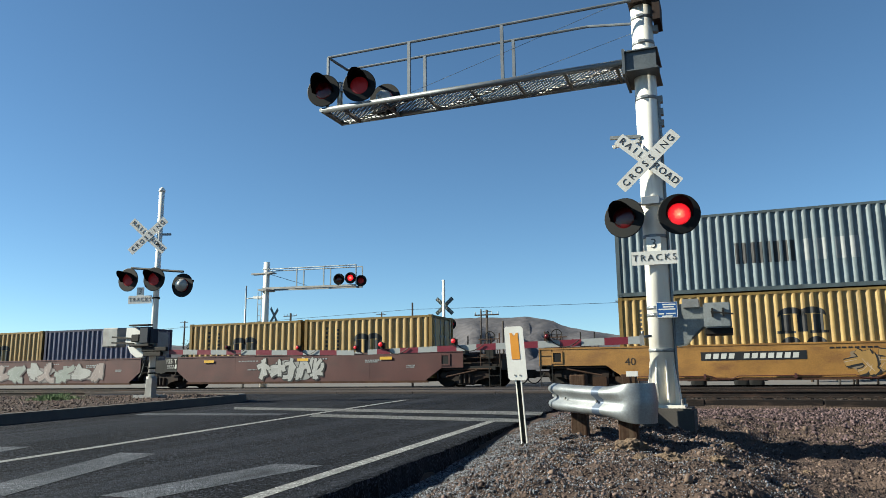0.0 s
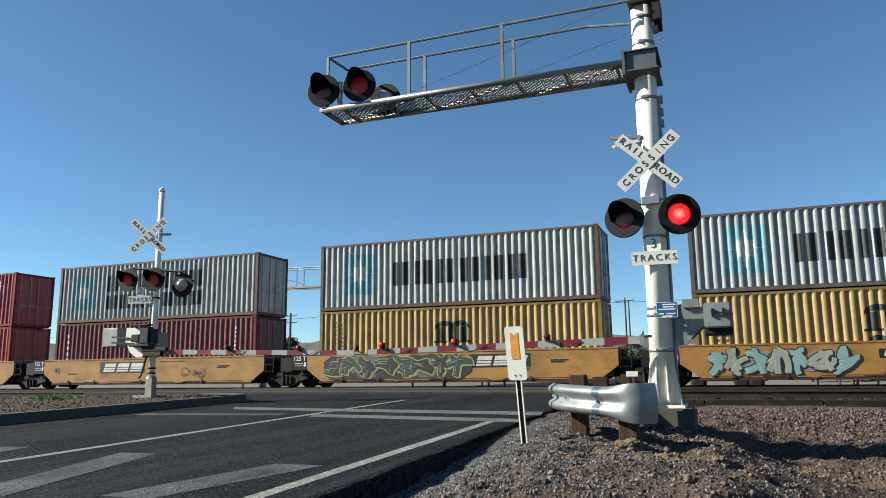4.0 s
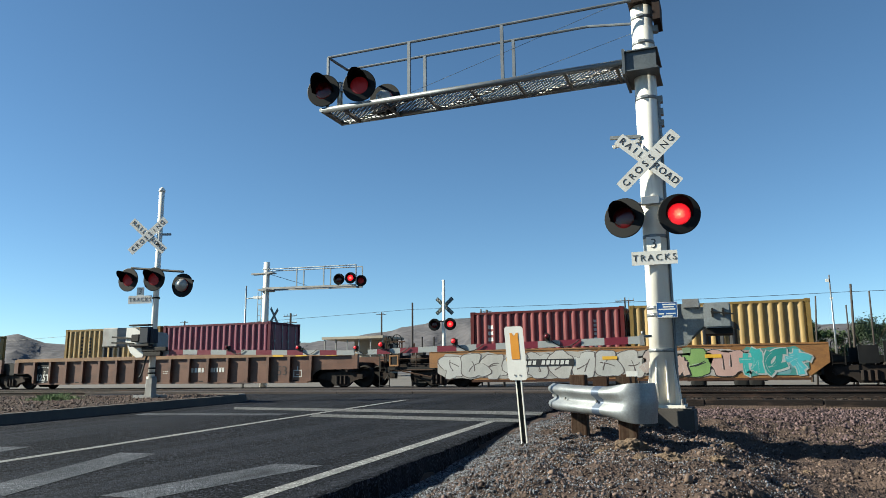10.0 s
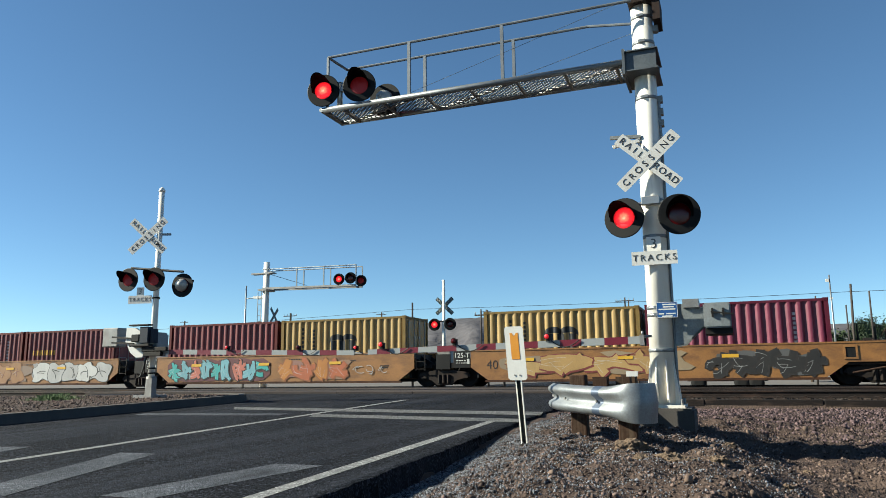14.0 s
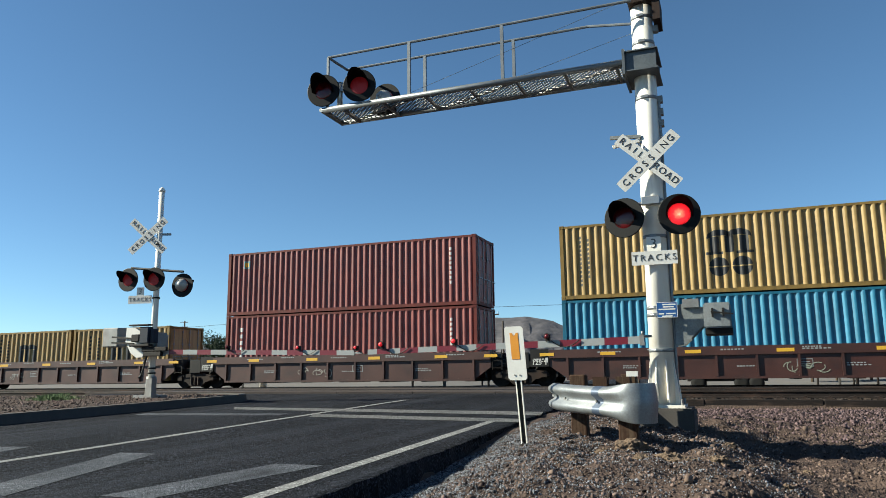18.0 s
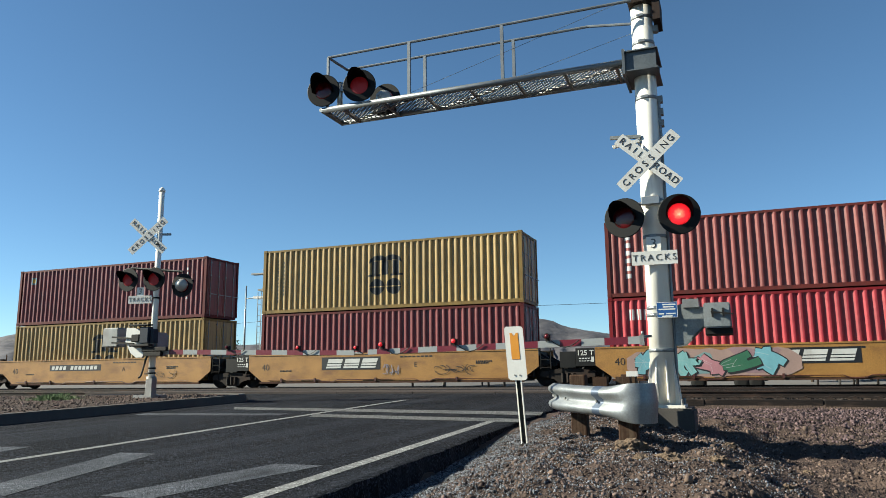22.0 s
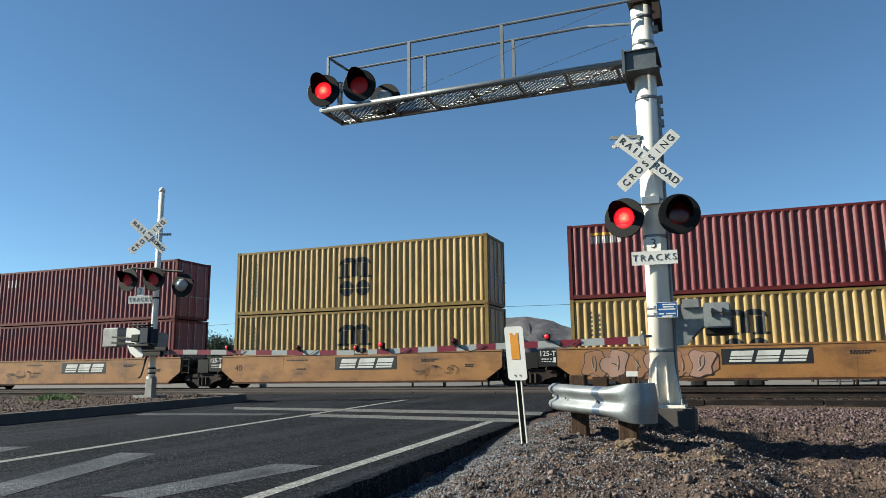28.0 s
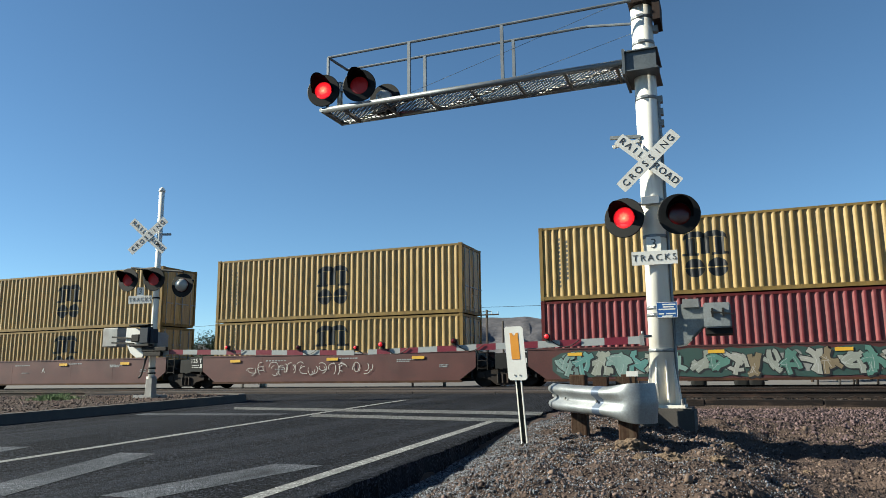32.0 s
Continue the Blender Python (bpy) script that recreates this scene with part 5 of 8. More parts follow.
def truck(parent, x):
    tr = new("truck")
    tr.parent = parent
    tr.location = (x, 1.219, RAIL_Z + 0.457 - FLOOR_Z)
    bol = cached("bolster", lambda b: (box(b, -0.18, 0.18, -1.0, 1.0, 0.02, 0.30), box(b, -0.3, 0.3, -0.35, 0.35, 0.25, 0.42)), M["dark_steel"])
    shared("bolster", bol, tr)
    for y in (-1.0, 1.0):
        shared("side_frame", cached("sideframe", build_side_frame, M["truck_iron"]), tr, (0, y, -0.40))
    for k, x0 in enumerate((-0.89, 0.89)):
        w = shared("wheelset", cached("wheelset", build_wheelset, M["wheel_steel"]), tr, (x0, 0, 0))
        WHEELS[k].append(w)
    tagged(tr, "dark steel two-axle truck")
    return tr


WHEELS = ([], [])


def plate_outline(x0, x1, z_top, z_bot, rise_l, rise_r):
    """Side plate of a well: deep between the trucks, raised over them."""
    return [(x0 + 0.15, z_bot), (x1 - 0.15, z_bot), (x1 + 0.55, 1.28), (x1 + rise_r, 1.28), (x1 + rise_r, z_top), (x0 - rise_l, z_top), (x0 - rise_l, 1.28), (x0 - 0.55, 1.28)]


def arched_outline(x0, x1, z_top, z_bot, rise_l, rise_r):
    """Side plate of a ribbed well, cut out in an arch over each truck."""
    return [(x0 + 0.05, z_bot), (x1 + 0.33, z_bot), (x1 + 0.45, 1.0), (x1 + 0.62, 1.18), (x1 + 0.85, 1.28), (x1 + rise_r, 1.28), (x1 + rise_r, z_top),
            (x0 - rise_l, z_top), (x0 - rise_l, 1.28), (x0 - 0.47, 1.28), (x0 - 0.24, 1.18), (x0 - 0.07, 1.0)]


def flat_bars(bm, x0, x1, z0, z1, n, y, seed=0):
    rnd = random.Random(seed)
    p = (x1 - x0) / n
    for i in range(n):
        w = p * rnd.uniform(0.6, 0.78)
        a = x0 + i * p
        box(bm, a, a + w, y - 0.004, y, z0, z1)


def blob(bm, cx, cz, w, h, y, rnd, n=22):
    """A rounded, uneven painted patch."""
    ph = [rnd.uniform(0, 6.28) for _ in range(4)]
    am = [rnd.uniform(0.05, 0.20) for _ in range(4)]
    vs = []
    for i in range(n):
        a = 2 * math.pi * i / n
        r = 1 + sum(am[k] * math.sin((k + 2) * a + ph[k]) for k in range(4))
        c, s = math.cos(a), math.sin(a)
        sx = math.copysign(abs(c) ** 0.7, c)
        sz = math.copysign(abs(s) ** 0.7, s)
        vs.append(bm.verts.new((cx + sx * w / 2 * r, y, cz + sz * h / 2 * min(1.06, r))))
    bm.faces.new(vs)


def stroke(bm, pts, w, y):
    prev = None
    for i, (x, z) in enumerate(pts):
        a = Vector(pts[max(0, i - 1)])
        b = Vector(pts[min(len(pts) - 1, i + 1)])
        d = (b - a).normalized()
        nx, nz = -d.y * w / 2, d.x * w / 2
        cur = (bm.verts.new((x + nx, y, z + nz)), bm.verts.new((x - nx, y, z - nz)))
        if prev:
            bm.faces.new((prev[0], prev[1], cur[1], cur[0]))
        prev = cur


def flat_part(name, bm, material, parent, label):
    me = bpy.data.meshes.new("m")
    bm.to_mesh(me)
    bm.free()
    me.materials.append(material)
    return shared(name, me, parent, label=label)


SPRAY = {}


def spray(rgb):
    if rgb not in SPRAY:
        SPRAY[rgb] = surface("spray_paint", rgb, 0.55, 0, 0.15, 2.0, 30, 0.05, tuple(c * 0.4 + 0.03 for c in rgb), 0.35, (1.5, 1.5, 0.5))
    return SPRAY[rgb]


def ribbon(bm, pts, w0, w1, y):
    """A flat painted band along pts, w0 wide at its start and w1 at its end, with square ends."""
    prev = None
    n = len(pts) - 1
    for i, (x, z) in enumerate(pts):
        a, b = Vector(pts[max(0, i - 1)]), Vector(pts[min(n, i + 1)])
        d = (b - a).normalized()
        w = w0 + (w1 - w0) * i / n
        if i in (0, n):
            grow = (w0 if i == 0 else w1) * 0.12 * (-1 if i == 0 else 1)
            x, z = x + d.x * grow, z + d.y * grow
        nx, nz = -d.y * w / 2, d.x * w / 2
        cur = (bm.verts.new((x + nx, y, z + nz)), bm.verts.new((x - nx, y, z - nz)))
        if prev:
            bm.faces.new((prev[0], prev[1], cur[1], cur[0]))
        prev = cur


def bands_of(rnd, lean):
    """The bands of one abstract sprayed form in a unit cell: crossing hooks, wedges and swoops, turned and mirrored at random."""
    made = []
    for k in range(rnd.choice((4, 4, 5))):
        cx, cz = rnd.uniform(0.25, 0.75), rnd.uniform(0.3, 0.7)
        turn = rnd.uniform(-0.6, 0.6) + (0.5 * math.pi if rnd.random() < 0.55 else 0)
        reach = rnd.uniform(0.34, 0.55)
        bend = rnd.uniform(-1.6, 1.6)
        band = []
        for j in range(7):
            t = j / 6 - 0.5
            px_, pz = 2 * reach * t, bend * reach * (0.25 - t * t)
            x = cx + px_ * math.cos(turn) - pz * math.sin(turn)
            z = cz + px_ * math.sin(turn) + pz * math.cos(turn)
            band.append((max(0.0, min(1.0, x)) + lean * (z - 0.5), max(0.03, min(0.97, z))))
        made.append([q_ for i, q_ in enumerate(band) if i == 0 or (Vector(q_) - Vector(band[i - 1])).length > 0.02])
    return [b for b in made if len(b) > 2]


def graffiti(ob, x0, x1, z0, z1, fills, seed, n, line=(0.012, 0.012, 0.014), fill_on=True, word="interlocking", y=-0.085, bubbly=False):
    """Thick interlocking sprayed bands with outlines, drop shades and gleams; abstract, no letters."""
    rnd = random.Random(seed)
    p, h = (x1 - x0) / n, z1 - z0
    if fill_on:
        # a cloud of overspray behind, in a neighbouring colour
        for i in range(max(2, n // 3)):
            b = blank()
            cx = x0 + (i + rnd.uniform(0.2, 0.8)) * (x1 - x0) / max(2, n // 3)
            blob(b, cx, (z0 + z1) / 2 + rnd.uniform(-0.1, 0.1), p * rnd.uniform(1.2, 1.9), h * rnd.uniform(0.5, 0.85), y - 0.019, rnd)
            c = fills[(i + 1) % len(fills)]
            flat_part("overspray", b, spray(tuple(v * 0.45 + 0.10 for v in c)), ob, "faded cloud of spray paint")
        lean = rnd.uniform(-0.12, 0.12)
        for i in range(n):
            outline, inner, gleam = blank(), blank(), blank()
            wide = min(0.30, p * rnd.uniform(0.24, 0.32))
            base = 0.0216 + 0.006 * (i % 2)
            lo, hi = z0 + wide * 0.4 + rnd.uniform(0, 0.04), z1 - wide * 0.4 - rnd.uniform(0, 0.06)
            if bubbly:
                cx, cz, w, tall = x0 + (i + 0.5) * p, (lo + hi) / 2, p * rnd.uniform(0.98, 1.16), (h - 0.06) * rnd.uniform(0.9, 1.0)
                st = rnd.getstate()
                blob(outline, cx, cz, w + 0.07, tall + 0.05, y - base, rnd, 30)
                rnd.setstate(st)
                blob(inner, cx, cz, w, tall, y - base - 0.0022, rnd, 30)
                for k in range(2):
                    band = bands_of(rnd, lean)[0]
                    pts = [(x0 + (i + 0.2) * p + q_ * p * 0.6, lo + (0.15 + r_ * 0.7) * (hi - lo)) for q_, r_ in band]
                    ribbon(outline, pts, 0.05, 0.025, y - base - 0.0036 - 0.0003 * k)
                    ribbon(gleam, [(a - 0.05, b + 0.04) for a, b in pts[:4]], 0.02, 0.012, y - base - 0.0040 - 0.0003 * k)
            for k, band in enumerate(() if bubbly else bands_of(rnd, lean)):
                pts = [(x0 + (i - 0.08) * p + q_ * p * 1.16, lo + r_ * (hi - lo)) for q_, r_ in band]
                w0, w1 = wide * rnd.uniform(0.9, 1.15), wide * rnd.uniform(0.75, 1.1)
                ribbon(outline, pts, w0 + 0.075, w1 + 0.075, y - base - 0.0003 * k)
                ribbon(outline, [(a + 0.05, b - 0.045) for a, b in pts], w0 + 0.04, w1 + 0.04, y - base + 0.0012 - 0.0003 * k)
                ribbon(inner, pts, w0, w1, y - base - 0.0022 - 0.0003 * k)
                ribbon(gleam, [(a - w0 * 0.24, b + w0 * 0.12) for a, b in pts[:max(2, len(pts) * 2 // 3)]], 0.018, 0.012, y - base - 0.0040 - 0.0003 * k)
            c = fills[i % len(fills)]
            patch = tagged(flat_part("spray_outline", outline, spray(line), ob, "painted outline"), kind="stuff")
            tagged(flat_part("spray_fill", inner, spray(c), patch, "%s spray paint" % word), kind="stuff")
            tagged(flat_part("spray_gleam", gleam, spray(tuple(min(0.75, v * 0.55 + 0.30) for v in c)), patch, "pale gleam of spray paint"), kind="stuff")
        return
    lines = blank()
    for i in range(n):
        for k in range(3):
            cx = x0 + (i + rnd.uniform(0.2, 0.8)) * p
            a0, a1 = rnd.uniform(0, 6.28), rnd.uniform(1.5, 4.2)
            rx, rz = p * rnd.uniform(0.15, 0.5), h * rnd.uniform(0.12, 0.45)
            oz = (z0 + z1) / 2 + rnd.uniform(-0.1, 0.1) * h
            pts = [(cx + rx * math.cos(a0 + a1 * j / 9), max(z0 + 0.03, min(z1 - 0.03, oz + rz * math.sin(a0 + a1 * j / 9)))) for j in range(10)]
            stroke(lines, pts, 0.026, y - 0.036)
    tagged(flat_part("spray_stroke", lines, spray(line), ob, "loose painted strokes"), kind="stuff")


def wash(ob, x0, x1, z0, z1, rgb, seed):
    """A wide, uneven field of sprayed paint under the rest."""
    rnd = random.Random(seed)
    b = blank()
    n = max(6, int((x1 - x0) / 0.35))
    prev = None
    for i in range(n + 1):
        x = x0 + (x1 - x0) * i / n
        edge = 0.25 if i in (0, n) else 0.0
        cur = (b.verts.new((x, -0.101, z0 + edge + rnd.uniform(0, 0.10))), b.verts.new((x, -0.101, z1 - edge - rnd.uniform(0, 0.12))))
        if prev:
            b.faces.new((prev[0], cur[0], cur[1], prev[1]))
        prev = cur
    flat_part("paint_field", b, spray(rgb), ob, "wide field of sprayed paint")


def tag_panel(ob, x0, x1, z0, z1, n, seed, y=-0.085):
    """Black plate with a row of white blocks painted on it."""
    b = blank()
    box(b, x0, x1, y - 0.006, y, z0, z1)
    pl = shared("dark_panel", mesh_of(b, M["decal_black"]), ob, label="black painted panel with white blocks")
    b = blank()
    h = z1 - z0
    p = (x1 - x0 - 0.25) / (n + 1.2)
    a = x0 + 0.14
    for i in range(n):
        a += p * 0.9 if i == 4 else 0.0
        prism_y(b, [(a, z0 + h * 0.2), (a + p * 0.7, z0 + h * 0.2), (a + p * 0.84, z1 - h * 0.2), (a + p * 0.14, z1 - h * 0.2)], y - 0.011, y - 0.007)
        a += p
    tagged(shared("white_block", mesh_of(b, M["decal_white"]), pl), kind="stuff")


def logo_panel(ob, x0, x1, z0, z1):
    """Black plate with a bold white striped mark."""
    y = -0.085
    b = blank()
    box(b, x0, x1, y - 0.006, y, z0, z1)
    pl = shared("logo_panel", mesh_of(b, M["decal_black"]), ob, label="black panel with a bold white mark")
    b = blank()
    h, w = z1 - z0, x1 - x0
    # three slanted blocks, each cut by two thin dark lines
    for k in range(3):
        a = x0 + w * (0.07 + 0.295 * k)
        for f0, f1 in ((0.14, 0.28), (0.34, 0.48), (0.54, 0.86)):
            prism_y(b, [(a + w * 0.06 * f0, z0 + h * f0), (a + w * (0.25 + 0.06 * f0), z0 + h * f0), (a + w * (0.25 + 0.06 * f1), z0 + h * f1), (a + w * 0.06 * f1, z0 + h * f1)], y - 0.011, y - 0.007)
    shared("white_mark", mesh_of(b, M["decal_white"]), pl)


WELL_WORD = {"well_yellow": "yellow", "well_ochre": "dirty ochre-yellow", "well_brown": "dark brown", "well_ribbed": "rusty brown ribbed", "well_low": "dark brown ribbed"}


def end_gear(ob, xe, d, gap, extra):
    """Brake cylinder, air tank, stanchions and grab rails on the open end of a car."""
    e = gap / 2 - 0.9 - extra

    def span(b, u0, u1, y0, y1, z0, z1):
        a0, a1 = sorted((u0 * d, u1 * d))
        box(b, a0, a1, y0, y1, z0, z1)

    def tank(b):
        tube(b, ((e - 2.0) * d, 0.55, 0.78), ((e - 1.1) * d, 0.55, 0.78), 0.17, seg=14)
        tube(b, ((e - 1.0) * d, 0.6, 0.80), ((e - 0.55) * d, 0.6, 0.80), 0.12, seg=12)
        span(b, e - 2.1, e - 0.4, 0.40, 0.75, 0.56, 0.62)

    def rails(b):
        for k in (0.05, 0.75, 1.5, 2.1):
            tube(b, ((e - k) * d, 0.05, 0.40), ((e - k) * d, 0.05, 1.15 + 0.35 * (k < 1)), 0.02, seg=6)
        tube(b, ((e - 0.05) * d, 0.05, 1.10), ((e - 2.1) * d, 0.05, 1.10), 0.018, seg=6)
        tube(b, ((e - 0.05) * d, 0.05, 0.80), ((e - 2.1) * d, 0.05, 0.80), 0.015, seg=6)
        tube(b, ((e - 0.9) * d, -0.02, 0.30), ((e - 2.2) * d, -0.02, 0.05), 0.03, seg=6)
        tube(b, ((e - 0.3) * d, 0.0, 0.34), ((e - 2.4) * d, 0.0, 0.34), 0.022, seg=6)

    def gearbox(b):
        span(b, e - 0.62, e - 0.30, 0.3, 0.62, 0.75, 1.28)
        span(b, e - 1.75, e - 1.45, 0.2, 0.5, 0.95, 1.20)
        span(b, e - 2.4, e - 0.1, 0.02, 0.08, 0.30, 0.46)
        tube(b, ((e - 0.46) * d, 0.46, 1.28), ((e - 0.46) * d, 0.46, 1.64), 0.03, seg=8)
        for i in range(16):
            a0, a1 = i * math.pi / 8, (i + 1) * math.pi / 8
            tube(b, ((e - 0.46) * d + 0.21 * math.cos(a0), 0.40, 1.62 + 0.21 * math.sin(a0)), ((e - 0.46) * d + 0.21 * math.cos(a1), 0.40, 1.62 + 0.21 * math.sin(a1)), 0.02, seg=6)
            if i % 4 == 0:
                tube(b, ((e - 0.46) * d, 0.40, 1.62), ((e - 0.46) * d + 0.21 * math.cos(a0), 0.40, 1.62 + 0.21 * math.sin(a0)), 0.014, seg=6)
    shared("air_tank", cached(("tank", d, round(gap, 1), extra), tank, M["truck_iron"]), ob, (xe, 0, 0))
    tagged(shared("grab_rail", cached(("rails", d, round(gap, 1), extra), rails, M["rigging"]), ob, (xe, 0, 0)), kind="stuff")
    for k in (1.2, 1.75):
        shared("stanchion", cached("stanchion", lambda b: tube(b, (0, 1.4, 0.5), (0, 1.4, 1.75), 0.03, seg=6), M["dark_steel"]), ob, (xe + (e - k) * d, 0, 0))
    shared("brake_stand", cached(("gearbox", d, round(gap, 1), extra), gearbox, M["dark_steel"]), ob, (xe, 0, 0))


def well_car(u, style, paint, gap_l, gap_r, end_l, end_r, extra=0.0):
    """One well unit. x runs from the container's leading edge; gaps are to the neighbours' containers."""
    s = S[u]
    mat = M[paint]
    ob = thing("well_car", (s, FACE_Y, FLOOR_Z), "%s steel container well car on the rails" % WELL_WORD[paint], "rail car", "well cars of the train")
    key = (style, paint, round(gap_l, 1), round(gap_r, 1), end_l, end_r, extra, u == 10)
    x0, x1 = -extra, L40 + extra
    z0 = 0.76 - FLOOR_Z
    zt = 1.94 - FLOOR_Z
    lift = -FLOOR_Z
    reach_l = gap_l / 2 - 0.75 if end_l else 0.55
    reach_r = gap_r / 2 - (1.85 if paint == "well_ochre" else 2.35) if end_r else 0.55
    if style == "ribbed":
        reach_l, reach_r = (reach_l if end_l else 1.35 + extra), (2.7 + extra if end_r else 1.35 + extra)
    if u == 10:
        reach_l -= 2.3

    def side(b):
        yo = -0.085
        if style in ("smooth", "flat"):
            pts = [(x, z + lift) for x, z in plate_outline(x0, x1, 1.90, 0.78, reach_l - extra, reach_r - extra)]
            prism_y(b, pts, yo, yo + 0.035)
            box(b, x0 - reach_l + extra, x1 + reach_r - extra, yo - 0.02, yo + 0.12, 1.90 + lift, 1.955 + lift)
            if style == "smooth":
                for xa, xb in ((2.2, 3.6), (5.2, 6.6), (8.2, 9.6)):
                    box(b, xa, xb, yo - 0.035, yo - 0.012, 0.80 + lift, 0.83 + lift)
            else:
                for i in (2, 5, 7):
                    x = x0 + (x1 - x0) * i / 9
                    box(b, x - 0.007, x + 0.007, yo - 0.003, yo, 0.80 + lift, 1.88 + lift)
        elif style == "ribbed":
            pts = [(x, z + lift) for x, z in arched_outline(x0, x1, 1.86, 0.78, reach_l - extra, reach_r - extra)]
            prism_y(b, pts, yo + 0.05, yo + 0.08)
            for x in ((x0 - reach_l + extra, x0 - reach_l + extra + 0.28), (x1 + reach_r - extra - 0.28, x1 + reach_r - extra)):
                box(b, *x, yo - 0.06, yo + 0.05, 1.30 + lift, 1.86 + lift)
            box(b, x0 + 0.1, x1 + 0.25, yo - 0.01, yo + 0.10, 0.72 + lift, 0.79 + lift)
            n = 15
            for i in range(n + 1):
                x = x0 + 0.1 + (x1 - x0 + 0.33) * i / n
                prism_y(b, [(x - 0.05, 0.79 + lift), (x + 0.05, 0.79 + lift), (x + 0.07, 1.86 + lift), (x - 0.07, 1.86 + lift)], yo - 0.11, yo + 0.05)
        else:
            pts = [(x, z + lift) for x, z in plate_outline(x0, x1, 1.60, 0.80, reach_l - extra, reach_r - extra)]
            prism_y(b, pts, yo + 0.045, yo + 0.07)
            box(b, x0 - reach_l + extra, x1 + reach_r - extra, yo - 0.04, yo + 0.075, 1.58 + lift, 1.89 + lift)
            box(b, x0 + 0.1, x1 - 0.1, yo - 0.02, yo + 0.075, 0.76 + lift, 0.84 + lift)
            n = 9
            for i in range(n + 1):
                x = x0 + 0.15 + (x1 - x0 - 0.3) * i / n
                box(b, x - 0.04, x + 0.04, yo - 0.03, yo + 0.05, 0.84 + lift, 1.58 + lift)
    if style == "smooth":
        def rod(b):
            prev = None
            for x, z in ((0.5, -0.02), (3.1, -0.02), (3.35, -0.13), (3.75, -0.13), (4.0, -0.02), (7.6, -0.02), (7.85, -0.12), (8.2, -0.12), (8.45, -0.02), (11.6, -0.02)):
                if prev:
                    tube(b, (prev[0], -0.135, prev[1]), (x, -0.135, z), 0.016, seg=6)
                prev = (x, z)
        shared("brake_pipe", cached("brakepipe", rod, M["well_brown"]), ob, label="thin dark brake pipe along the sill")
        for x in (1.2, 2.9, 5.8, 9.4):
            shared("bracket", cached("pipebracket", lambda b: box(b, -0.04, 0.04, -0.16, -0.105, -0.10, 0.05), M["well_brown"]), ob, (x, 0, 0))
        def sill_marks(b):
            for k, (x, z, w_) in enumerate(((6.9, 0.86, 1.5), (10.2, 0.62, 0.7), (10.2, 0.55, 0.55), (1.1, 0.34, 0.6), (8.9, 0.3, 0.45))):
                flat_bars(b, x, x + w_, z, z + 0.055, 8, -0.089, k)
        tagged(shared("small_mark", cached("sillnotes", sill_marks, M["decal_black"]), ob), kind="stuff")
    def chord(b):
        box(b, x0 + 0.05, x1 - 0.05, -0.105, 0.015, 0.70 + lift, 0.783 + lift)
        for i in range(1, 12):
            x = x0 + (x1 - x0) * i / 12
            box(b, x - 0.05, x + 0.05, -0.11, -0.105, 0.70 + lift, 0.79 + lift)
    if style in ("smooth", "flat"):
        shared("bottom_chord", cached(("chord", extra), chord, M["chord_rust"]), ob, label="rusty dark bottom chord")
    if style == "low":
        def low_marks(b):
            for k, (x, z, w_) in enumerate(((1.3, 0.88, 0.9), (3.1, 0.93, 0.7), (5.6, 0.88, 0.8), (8.2, 0.92, 0.6), (8.2, 0.86, 0.9), (10.9, 0.9, 0.8))):
                flat_bars(b, x, x + w_, z, z + 0.045, 7, -0.126, k + 5)
            for k, (x, z, w_) in enumerate(((2.2, 0.36, 0.7), (2.2, 0.29, 0.5), (6.1, 0.30, 0.6), (9.5, 0.36, 0.6), (9.5, 0.29, 0.75))):
                flat_bars(b, x, x + w_, z, z + 0.04, 6, -0.041, k)
        tagged(shared("stencil_mark", cached("lowmarks", low_marks, M["decal_pale"]), ob), kind="stuff")
    if style == "flat":
        def stencils(b):
            for k, (x, z, w_) in enumerate(((2.9, 0.80, 1.1), (6.6, 0.84, 0.9), (9.3, 0.74, 0.8), (9.3, 0.67, 0.6), (3.4, 0.42, 0.5), (11.2, 0.5, 0.4), (11.2, 0.43, 0.35))):
                flat_bars(b, x, x + w_, z, z + 0.05, 7, -0.089, k + 3)
        tagged(shared("stencil_mark", cached(("stencils", paint), stencils, M["decal_pale" if paint == "well_brown" else "decal_black"]), ob), kind="stuff")
    if style == "ribbed":
        def top_chord(b):
            box(b, x0 - reach_l + extra, x1 + reach_r - extra, -0.135, 0.035, 1.86 + lift, 1.985 + lift)
            box(b, x0 - reach_l + extra + 0.1, x1 + reach_r - extra - 0.1, -0.10, 0.02, 1.985 + lift, 2.03 + lift)
        shared("top_chord", cached(("topchord",) + key, top_chord, M["chord_tan" if u == 9 else "well_ribbed"]), ob, label="tan top chord" if u == 9 else "")
    me = cached(("well",) + key, side, mat)
    shared("side_sill", me, ob)
    far = shared("side_sill", me, ob)
    far.matrix_basis = Matrix.Translation((0, 2.438, 0)) @ Matrix.Diagonal((1, -1, 1, 1))

    def floor(b):
        box(b, -0.12, 0.12, -0.04, 2.47, -0.14, -0.02)
    for i in range(7):
        shared("cross_member", cached("wfloor", floor, M["dark_steel"]), ob, (x0 + 0.4 + (x1 - x0 - 0.8) * i / 6, 0, 0))
